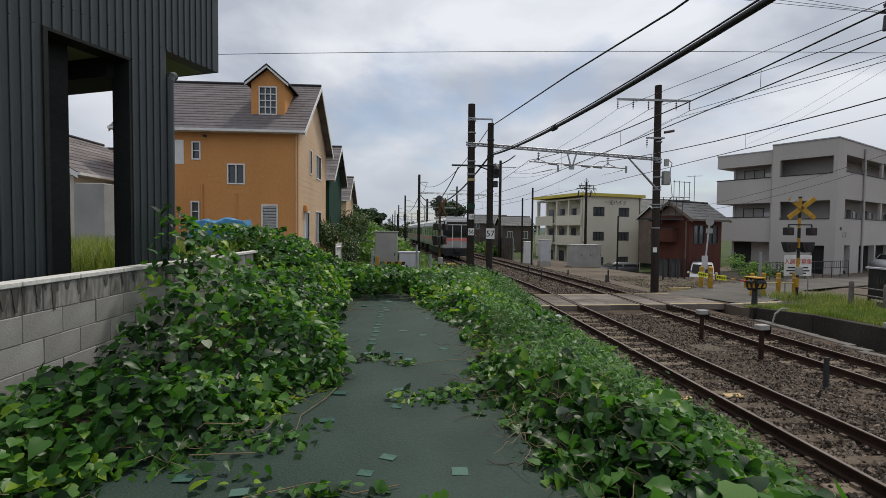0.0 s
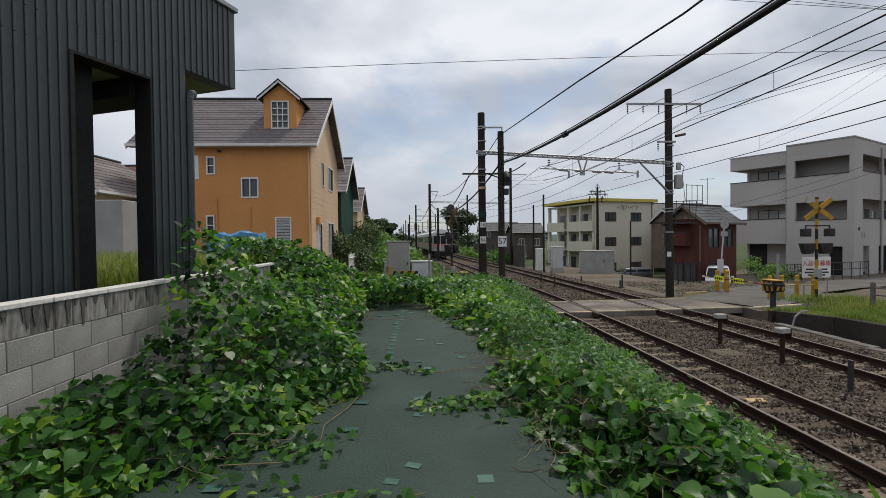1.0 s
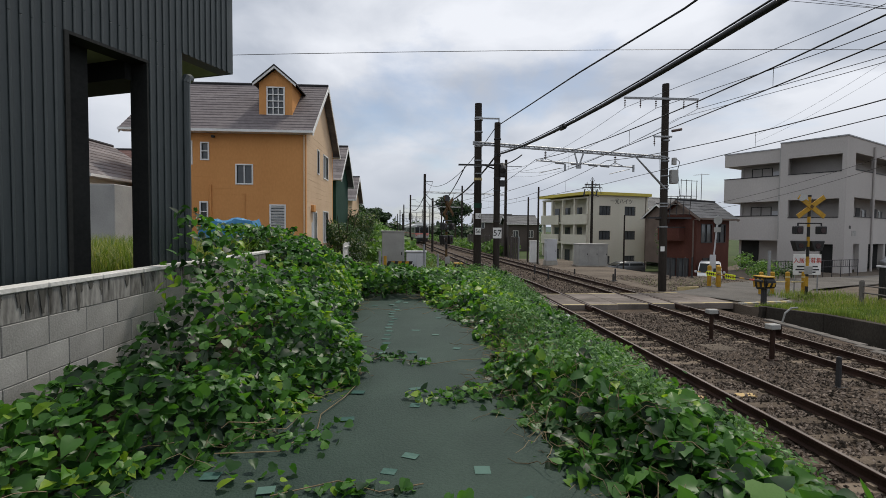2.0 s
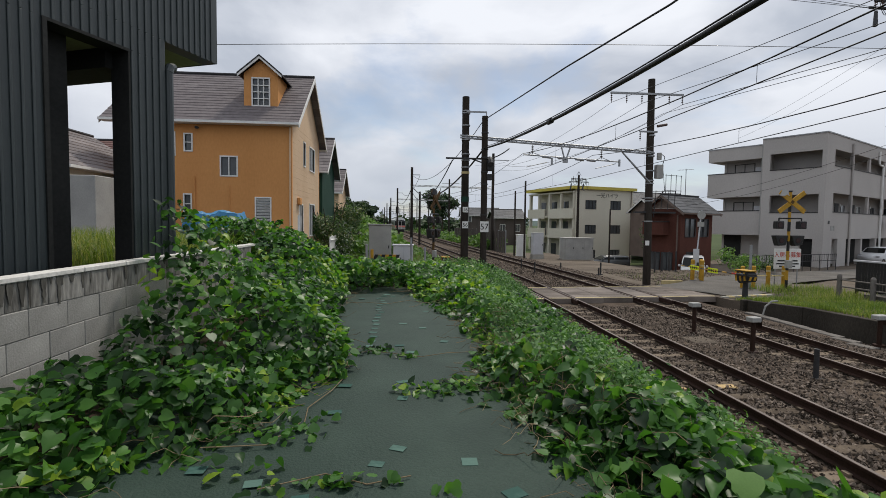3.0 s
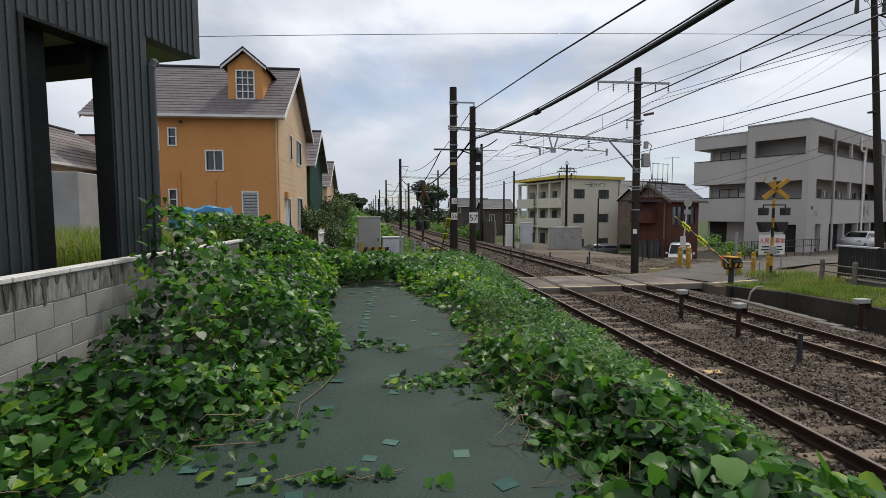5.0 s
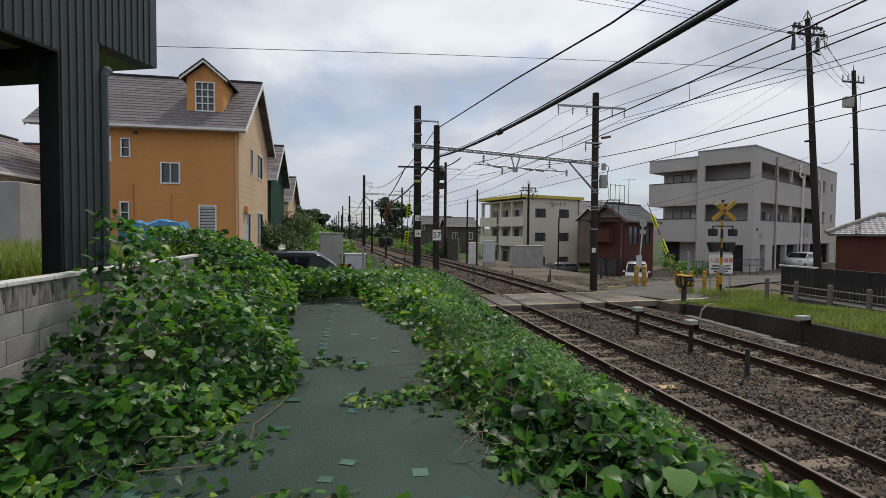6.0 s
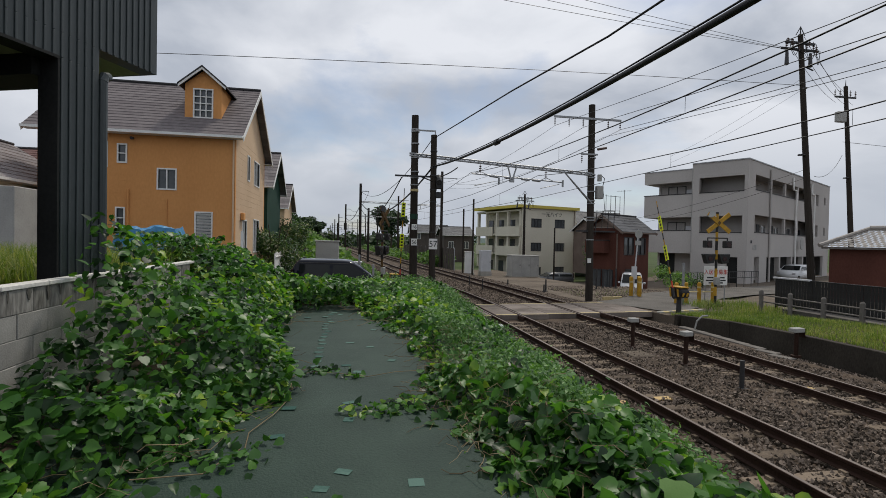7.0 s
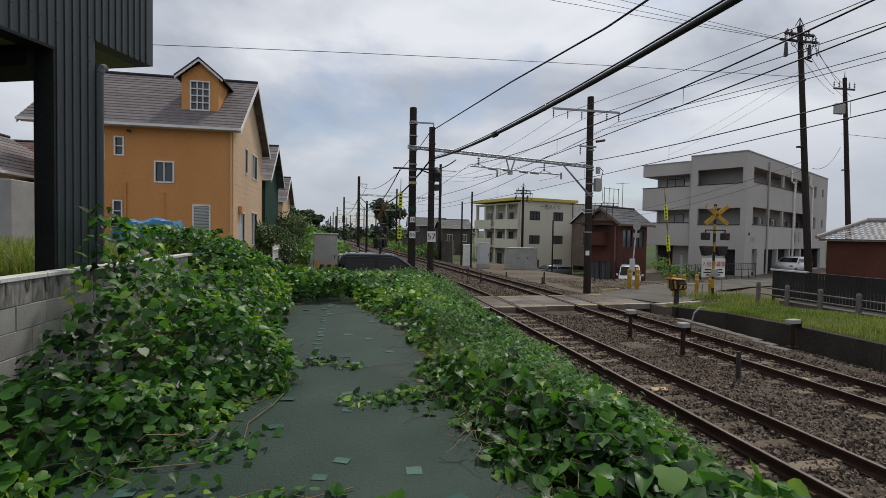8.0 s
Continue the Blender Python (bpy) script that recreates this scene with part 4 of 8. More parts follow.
def orange_house():
    X0, Y0 = -11.6, 20.8
    def hx(x): return x - X0
    L, Dp = -4.62 - X0, 6.6
    holes = [(hx(-8.85), hx(-8.60), 5.60, 6.24, 0, "plain", 1), (hx(-7.44), hx(-6.83), 4.62, 5.36, 1, "plain", 0), (hx(-8.90), hx(-8.66), 3.06, 3.80, 0, "plain", 1),
             (hx(-6.06), hx(-5.50), 2.62, 3.70, 0, "louvre", 0), (hx(-9.85), hx(-9.22), 5.36, 6.34, 0, "board", 0)]
    sides = [(2.2, 2.6, 5.35, 6.40, 0, "plain", 0), (3.7, 4.9, 5.30, 6.40, 1, "plain", 0), (1.2, 2.0, 2.1, 3.5, 1, "plain", 0), (3.6, 4.9, 2.1, 3.6, 1, "plain", 0)]
    th = gable_house("house", "orange two-storey house with grey shingle roof and dormer", pose(X0, Y0, 0), L, Dp, 0.3, 6.95, 9.50, M["orange"], M["cream"], M["shingle"], holes, sides)
    # dormer
    m = pose(-6.05 - X0, 0.75, 0)
    bm = bmesh.new()
    w, zb, ze, zp = 0.70, 7.2, 8.98, 9.54
    panelled(bm, 2 * w, zb, ze, [(w - 0.33, w + 0.33, 7.66, 8.76)], 0.12, m @ Matrix.Translation((-w, 0, 0)))
    prism(bm, [(-w, ze), (w, ze), (0, zp)], "y", 0, 0.12)
    bmesh.ops.transform(bm, matrix=m, verts=bm.verts[-6:])
    bx(bm, -w, -w + 0.1, 0.12, 2.4, zb, ze, m)
    bx(bm, w - 0.1, w, 0.12, 2.4, zb, ze, m)
    dm = part("dormer", bm, M["orange"], th, "orange gabled dormer")
    window(dm, m, -0.33, 0.33, 7.66, 8.76, M["white"], 2, rows=3)
    bm = bmesh.new()
    for s in (-1, 1):
        prism(bm, [(0, zp + 0.10), (s * (w + 0.22), ze - 0.10), (s * (w + 0.22), ze - 0.04), (0, zp + 0.17)], "y", -0.25, 2.9)
    bmesh.ops.transform(bm, matrix=m, verts=bm.verts)
    part("dormer_roof", bm, M["dark"], dm, "dark dormer roof")
    bm = bmesh.new()
    for s in (-1, 1):
        prism(bm, [(0, zp + 0.0), (s * (w + 0.2), ze - 0.20), (s * (w + 0.2), ze - 0.105), (0, zp + 0.095)], "y", -0.24, -0.2)
    bmesh.ops.transform(bm, matrix=m, verts=bm.verts)
    part("dormer_bargeboard", bm, M["white"], dm)
    # corner downpipe, wall pipes, meter box
    rodpart("downpipe", (L - 0.06, -0.05, 0.4), (L - 0.06, -0.05, 6.7), 0.035, M["cream"], th)
    rodpart("wall_pipe", (hx(-8.50), -0.04, 2.2), (hx(-8.50), -0.04, 4.55), 0.04, M["orange"], th)
    rodpart("wall_pipe", (hx(-7.12), -0.03, 1.8), (hx(-7.12), -0.03, 4.2), 0.018, M["orange"], th)
    boxpart("meter_box", (L, L + 0.14, 1.0, 1.35, 3.5, 3.8), M["orange"], th, "", 0.02)
    bm = bmesh.new()
    rod(bm, (hx(-8.35), -0.16, 6.5), (hx(-8.35), 0, 6.52), 0.06, 0.05)
    part("wall_vent", bm, M["dark"], th)
    return th


def flats_grey():
    # local x runs along the long side away from the front corner, local y along the short front
    th = thing("apartment_block", "three-storey pale grey apartment block with recessed balconies", "apartment block", pose(33.0, 36.0, 0, 0, 0, 30))
    z0, top, lowtop = -0.55, 10.25, 9.85
    fl = [-0.5, 2.95, 6.25]
    Lx, Wy = 28.0, 9.3
    split = 4.6
    front = Matrix(((0, -1, 0, 0), (1, 0, 0, 0), (0, 0, 1, 0), (0, 0, 0, 1)))   # wall x -> building y, wall thickness -> -x
    front = Matrix.Translation((0.25, 0, 0)) @ front
    bm = bmesh.new()
    panelled(bm, split, z0, top, [(0.3, 3.98, 7.55, 8.93), (0.42, 3.9, 3.97, 5.46), (0.7, 1.6, -0.5, 1.87)], 0.25, front)
    part("front_wall", bm, M["plaster"], th)
    # the set-back half: parapets and roof slab run past its end wall
    End = 8.45
    for a, b in ((5.45, 7.58), (2.07, 4.18), (8.74, lowtop)):
        boxpart("balcony_front", (0.30, 0.45, split, Wy, a, b), M["plaster"], th)
        boxpart("balcony_return", (0.45, 3.2, Wy - 0.15, Wy, a, b), M["plaster"], th)
        boxpart("balcony_slab", (0.45, 3.2, split, Wy - 0.15, a, a + 0.16), M["plaster"], th)
    boxpart("drain_joint", (-0.02, 0.03, split - 0.05, split + 0.03, 2.2, lowtop), M["grey"], th)
    bm = bmesh.new()
    holes = [(1.75, 19.2, 7.75, 9.1), (1.75, 19.2, 4.03, 5.6), (1.9, 3.2, -0.5, 1.9), (5.2, 25.6, -0.5, 1.85), (21.8, 22.9, 7.6, 8.9), (21.8, 22.9, 4.1, 5.4), (25.4, 26.2, 7.9, 8.8), (25.4, 26.2, 4.3, 5.2)]
    panelled(bm, Lx - 0.25, z0, top, [(a - 0.25, b - 0.25, c, d) for a, b, c, d in holes], 0.25, Matrix.Translation((0.25, 0, 0)))
    part("side_wall", bm, M["plaster"], th)
    for i in range(1, 4):
        x = 1.75 + i * 17.45 / 4
        for a, b in ((7.75, 9.1), (4.03, 5.6)):
            boxpart("pillar", (x - 0.2, x + 0.2, 0.03, 0.22, a, b), M["plaster"], th)
    for i in range(4):
        x = 5.2 + (i + 1) * 4.0
        boxpart("pillar", (x - 0.2, x + 0.2, 0.02, 0.42, -0.5, 1.85), M["plaster"], th)
    # inner walls, slabs and roof
    # core and slabs take the darker render, recess shade put into its colour
    bm = bmesh.new()
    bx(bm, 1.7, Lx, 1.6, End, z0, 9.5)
    part("inner_core", bm, M["plaster_shaded"], th)
    boxpart("inner_wall", (1.5, 1.7, 0.25, 1.6, z0, 9.5), M["plaster_shaded"], th)
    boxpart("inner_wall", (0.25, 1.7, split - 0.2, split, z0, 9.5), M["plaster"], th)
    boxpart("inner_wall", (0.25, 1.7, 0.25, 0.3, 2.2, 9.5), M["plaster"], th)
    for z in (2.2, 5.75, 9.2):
        boxpart("floor_slab", (0.3, Lx, 0.26, split - 0.21, z, z + 0.3), M["plaster_shaded"], th)
    boxpart("end_wall", (1.6, Lx, End - 0.2, End, z0, 8.74), M["plaster"], th)
    boxpart("end_wall", (Lx - 0.25, Lx, 0.25, Wy - 0.25, z0, top), M["plaster"], th)
    boxpart("roof_edge", (-0.06, Lx, -0.06, split, top, top + 0.09), M["galv"], th)
    boxpart("roof_edge", (0.26, Lx, split, Wy + 0.06, lowtop, lowtop + 0.09), M["galv"], th)
    # coping strips of dark metal on the balcony fronts
    for z in (7.58, 4.18):
        boxpart("balcony_coping", (0.26, 0.5, split, Wy + 0.04, z, z + 0.07), M["dark"], th)
    for z in (7.75, 4.03):
        boxpart("balcony_coping", (1.75, 19.2, -0.04, 0.29, z, z + 0.07), M["dark"], th)
    boxpart("balcony_coping", (-0.04, 0.29, 0.3, 3.98, 7.55, 7.61), M["dark"], th)
    boxpart("balcony_coping", (-0.04, 0.29, 0.42, 3.9, 3.97, 4.03), M["dark"], th)
    # dark panel added to paint the shade of the parking bay
    boxpart("parking_shade", (1.62, 1.7, split + 2.2, End - 0.2, -0.5, 2.0), M["clad_in"], th)
    # windows, doors, coolers inside the recesses
    for z in (6.2, 2.75):
        window(th, Matrix.Translation((1.68, 0, 0)) @ Matrix(((0, 1, 0, 0), (1, 0, 0, 0), (0, 0, 1, 0), (0, 0, 0, 1))), split + 1.3, split + 2.9, z + 0.4, z + 2.25, M["dark"], 1)
        boxpart("cooler", (1.3, 1.65, split + 0.45, split + 1.05, z + 1.35, z + 1.9), M["pale"], th)
    for i in range(5):
        x = 3.2 + i * 4.2
        for z in (6.3, 2.95):
            boxpart("flat_door", (x, x + 0.9, 1.55, 1.6, z, z + 2.05), M["dark"], th)
            boxpart("flat_window", (x + 1.5, x + 2.5, 1.56, 1.6, z + 0.9, z + 1.9), M["pane"], th)
            boxpart("corridor_lamp", (x + 1.1, x + 1.25, 1.5, 1.6, z + 1.8, z + 2.0), M["white"], th)
    boxpart("entrance_door", (0.3, 0.36, 0.7, 1.6, -0.5, 1.87), M["clad_in"], th)
    # near-black sheet standing in for the shade within the garage
    boxpart("garage_shade", (9.2, 25.6, 1.5, 1.58, -0.5, 1.9), M["clad_in"], th)
    rodpart("downpipe", (5.6, -0.1, -0.5), (5.6, -0.1, 9.9), 0.09, M["plaster"], th, "pale drain pipe")
    for x, z in ((13.6, 8.6), (20.6, 8.7)):
        bm = bmesh.new()
        tube(bm, [(x, -0.14, -0.5), (x, -0.14, z - 0.1), (x - 0.12, -0.14, z), (x - 0.9, -0.14, z + 0.03), (x - 1.0, -0.1, z + 0.15), (x - 1.0, -0.1, 9.9)], 0.09, 8)
        part("downpipe", bm, M["white"], th, "white bent drain pipe")
    bm = bmesh.new()
    rod(bm, (14.6, -0.5, 3.2), (14.6, -0.44, 3.2), 0.62, n=18)
    part("traffic_mirror", bm, M["grey"], th, "round grey traffic mirror")
    # the name of the block: unreadable small marks
    boxpart("name_mark", (0.85, 1.0, -0.02, 0, 3.1, 3.35), M["dark"], th)
    boxpart("name_mark", (1.05, 1.2, -0.02, 0, 3.1, 3.35), M["dark"], th)
    for k in range(3):
        boxpart("name_mark", (1.45 + k * 0.33, 1.7 + k * 0.33, -0.02, 0, 2.55, 2.95), M["grey"], th)
    return th


def flats_ivory():
    th = thing("apartment_block", "three-storey ivory apartment block with yellow roof edge", "apartment block", pose(21.6, 60, 0, 0, 0, 18))
    z0, top = -2.3, 7.3
    Wx, Dy = 9.2, 10.6
    wins = []
    for a, b in ((-1.4, -0.45), (1.75, 2.75), (4.85, 5.9)):
        wins += [(1.5, 3.1, a, b), (5.5, 7.1, a, b)]
    bm = bmesh.new()
    panelled(bm, Wx, z0, top, wins, 0.2, Matrix())
    part("end_wall", bm, M["ivory"], th)
    for w in wins:
        window(th, Matrix(), *w, M["dark"], 2)
    bm = bmesh.new()
    bx(bm, 1.5, Wx, 0.2, Dy, z0, top - 0.3)
    part("inner_core", bm, M["ivory"], th)
    for z in (1.1, 3.75, 6.9):
        boxpart("floor_slab", (-0.14, 1.49, 0.21, Dy, z, z + 0.2), M["ivory"], th)
    for z in (1.4, 4.0):
        boxpart("balcony_front", (-0.3, -0.15, 0.25, 5.6, z - 0.4, z + 0.9), M["ivory"], th)
        boxpart("balcony_front", (-0.3, -0.15, 6.4, Dy, z - 0.4, z + 0.9), M["ivory"], th)
    for y in (0.25, 2.9, 5.5, 8.0, 10.2):
        boxpart("pillar", (-0.12, 0.25, y, y + 0.3, z0, 7.0), M["ivory"], th)
    for z in (-1.75, 1.3, 3.95):
        for y in (0.9, 3.5, 6.1, 8.6):
            boxpart("balcony_door", (1.44, 1.5, y, y + 1.5, z, z + 1.95), M["pane"], th)
    bm = bmesh.new()
    bx(bm, -0.7, Wx + 0.35, -0.35, Dy + 0.3, top, top + 0.38)
    part("roof_edge", bm, M["mustard"], th, "dull yellow roof fascia")
    rodpart("corner_pipe", (Wx - 0.35, -0.06, z0), (Wx - 0.35, -0.06, top), 0.05, M["brownwall"], th)
    lettering("name_letters", "\u4e00\u5149\u30cf\u30a4\u30c4", 0.72, M["dark"], th, pose(4.9, -0.03, 6.55, 90), "dark letters on the end wall")
    return th


def red_house():
    th = gable_house("house", "red-brown two-storey house with grey tiled roof", pose(20.25, 34.3, 0, 0, 0, 30), 4.5, 2.8, -1.3, 4.0, 5.05, M["redwood"], M["redwood"], M["ktile"],
                     [(0.6, 2.0, 2.0, 3.3, 1, "plain", 0), (2.5, 3.9, 2.0, 3.3, 1, "plain", 0), (0.9, 2.6, -1.0, 0.8, 1, "plain", 0)], [], laps=False, over=0.45, trim=M["brownwall"])
    # on the gable: pale infill, a boxed balcony, sliding doors below
    bm = bmesh.new()
    prism(bm, [(0.35, 4.08), (2.45, 4.08), (1.4, 4.85)], "x", -0.03, -0.004)
    part("gable_board", bm, M["brownwall"], th)
    boxpart("balcony", (-0.75, -0.01, 0.9, 2.6, 2.1, 3.05), M["redwood"], th, "boxed red-brown balcony")
    boxpart("balcony_rail", (-0.78, -0.01, 0.87, 2.63, 3.05, 3.12), M["dark"], th)
    boxpart("balcony_roof", (-0.85, -0.004, 0.8, 2.7, 3.72, 3.80), M["brownwall"], th)
    m = Matrix.Translation((-0.03, 2.8, 0)) @ pose(0, 0, 0, 0, 0, -90)
    for a, b in ((0.4, 1.2), (1.4, 2.2)):
        window(th, m, a, b, -1.1, 0.75, M["dark"], 1, depth=0.015)
    for z in (1.2, 1.7):
        rodpart("wall_pipe", (-0.03, 0.1 + z * 0.1, -1.2), (-0.03, 0.1 + z * 0.1, 3.6), 0.03, M["brownwall"], th)
    # roof rack with an aerial frame behind the ridge
    bm = bmesh.new()
    for x in (0.2, 0.9, 1.6, 2.3):
        rod(bm, (x, 1.4, 5.1), (x, 1.4, 6.7), 0.022, n=5)
    for z in (5.45, 6.6):
        rod(bm, (0.1, 1.4, z), (2.4, 1.4, z + 0.06), 0.02, n=5)
    part("drying_frame", bm, M["dark"], th)
    return th


def small_house(name, label, x, y, rz, L, Dp, z0, eave, ridge, wall, roof, trim=None, holes=(), over=0.4, laps=False):
    return gable_house(name, label, pose(x, y, 0, 0, 0, rz), L, Dp, z0, eave, ridge, wall, wall, roof, holes, (), laps, over, trim)


def hip_house():
    th = thing("house", "low red-brown house under a pale tiled hipped roof", "house", pose(26.0, 22.6, 0, 0, 0, -50))
    L, Dp, ez, rz = 9.0, 3.4, 2.85, 3.85
    bm = bmesh.new()
    bx(bm, 0, L, 0, Dp, -0.4, ez)
    part("wall", bm, M["redwood"], th)
    bm = bmesh.new()
    o, n = 0.45, 9
    for i in range(n):
        f0, f1 = i / n, (i + 1) / n
        h = (Dp / 2 + o)
        a0, a1 = -o + h * f0, -o + h * f1
        za, zb = ez + (rz - ez) * f0, ez + (rz - ez) * f1
        for (p, q, r, s) in (((a0, a0), (L - a0, a0), (L - a1, a1), (a1, a1)), ((a0, Dp - a0), (a0, a0), (a1, a1), (a1, Dp - a1))):
            cols = max(2, int((Vector(p) - Vector(q)).length / 0.27))
            for k in range(cols):
                g0, g1 = k / cols, (k + 1) / cols
                P = [Vector(p).lerp(Vector(q), g0), Vector(p).lerp(Vector(q), g1), Vector(s).lerp(Vector(r), g1), Vector(s).lerp(Vector(r), g0)]
                gm = Vector(p).lerp(Vector(q), (g0 + g1) / 2), Vector(s).lerp(Vector(r), (g0 + g1) / 2)
                low = [bm.verts.new((P[0].x, P[0].y, za + 0.02)), bm.verts.new((gm[0].x, gm[0].y, za + 0.075)), bm.verts.new((P[1].x, P[1].y, za + 0.02))]
                hi = [bm.verts.new((P[3].x, P[3].y, zb)), bm.verts.new((gm[1].x, gm[1].y, zb + 0.045)), bm.verts.new((P[2].x, P[2].y, zb))]
                bm.faces.new((low[0], low[1], hi[1], hi[0]))
                bm.faces.new((low[1], low[2], hi[2], hi[1]))
    bx(bm, -o + 0.1, L + o - 0.1, -o + 0.1, Dp + o - 0.1, ez - 0.1, ez + 0.015)
    rf = tagged(part("roof", bm, M["tan"], th, "pale tan tiled roof"), kind="stuff")
    bm = bmesh.new()
    for c in ((-o, -o), (L + o, -o)):
        e = (Dp / 2, Dp / 2) if c[0] < 0 else (L - Dp / 2, Dp / 2)
        tube(bm, [(c[0], c[1], ez + 0.1), (e[0], e[1], rz + 0.08)], 0.11, 8)
    tube(bm, [(Dp / 2, Dp / 2, rz + 0.1), (L - Dp / 2, Dp / 2, rz + 0.1)], 0.14, 8)
    part("ridge_tile", bm, M["tan"], rf)
    return th


dark_building()
orange_house()
flats_grey()
flats_ivory()
red_house()
hip_house()
W1 = (0.8, 2.0, 3.2, 4.3, 1, "plain", 0)
small_house("house", "dark green house with grey gable roof", -12.9, 31.4, 0, 7.8, 5.4, 0.5, 6.15, 8.3, M["greenwall"], M["shingle"], M["white"])
small_house("house", "pale house with grey gable roof", -14.2, 46.0, 0, 8.2, 5.6, 0.5, 5.7, 7.8, M["cream"], M["shingle"], M["white"])
small_house("house", "ivory house with grey roof seen past the pillars", -12.1, 18.6, 90, 6.0, 5.6, 0.5, 4.85, 6.6, M["ivory"], M["shingle"], M["white"])
small_house("house", "brown house with dark red roof behind the yard", -19.0, 25.6, 0, 9.0, 6.0, 0.5, 5.4, 7.0, M["brownwall"], M["red_tile"], M["white"], [(6.2, 6.9, 2.2, 4.4, 0, "plain", 0)])
tagged(boxpart("shed", (-11.05, -10.1, 17.0, 18.3, 0.5, 4.2), M["grey"], None, "plain pale grey yard shed with flat roof", 0.02), category="shed")
# houses beyond the far track
small_house("house", "grey-brown house with grey gable roof", 15.2, 80, 0, 4.8, 6.2, -1.6, 3.9, 5.2, M["umber"], M["ktile"], None, [(0.8, 1.6, 1.6, 2.7, 1, "plain", 0), (3.2, 4.1, 1.6, 2.7, 1, "plain", 0), (3.2, 4.1, -1.0, 0.0, 1, "plain", 0)])
small_house("house", "grey house with low dark roof", 12.5, 104, -4, 8, 8, -1.0, 4.6, 6.2, M["umber"], M["ktile"], None, [W1])
small_house("house", "grey house with low tiled roof", 33.0, 66, 12, 10, 8, -1.0, 5.4, 7.6, M["plaster"], M["ktile"], None, [W1, (5, 6.4, 3.2, 4.3, 1, "plain", 0)])
small_house("house", "small house behind the flats with tiled roof", 29.6, 55, 10, 5, 5, -1.0, 4.6, 6.0, M["brownwall"], M["ktile"], None, [W1])
small_house("house", "brown house with dark gable roof", 58, 60, 20, 12, 9, -1, 5.4, 8.2, M["brownwall"], M["ktile"], None, [W1])

# ---- poles, portals, wires ----
def insulator(bm, x, y, z, n=3, up=-1, r=0.055):
    for k in range(n):
        rod(bm, (x, y, z + up * (0.08 + 0.11 * k)), (x, y, z + up * (0.12 + 0.11 * k)), r, r * 0.55, 8)
    rod(bm, (x, y, z), (x, y, z + up * (0.12 + 0.11 * n)), 0.016, n=6)


def bands(parent, x, y, zs, r, material=None):
    for z in zs:
        rodpart("clamp_band", (x, y, z - 0.03), (x, y, z + 0.03), r, material or M["galv"], parent, n=14)


def number_sign(parent, x, y, z, words, size, w, h):
    sg = boxpart("number_sign", (x - w / 2, x + w / 2, y - 0.012, y, z - h / 2, z + h / 2), M["white"], parent, "white number plate on a pole", 0.004)
    lettering("digits", words, size, M["black"], sg, pose(x, y - 0.016, z - 0.01, 90))


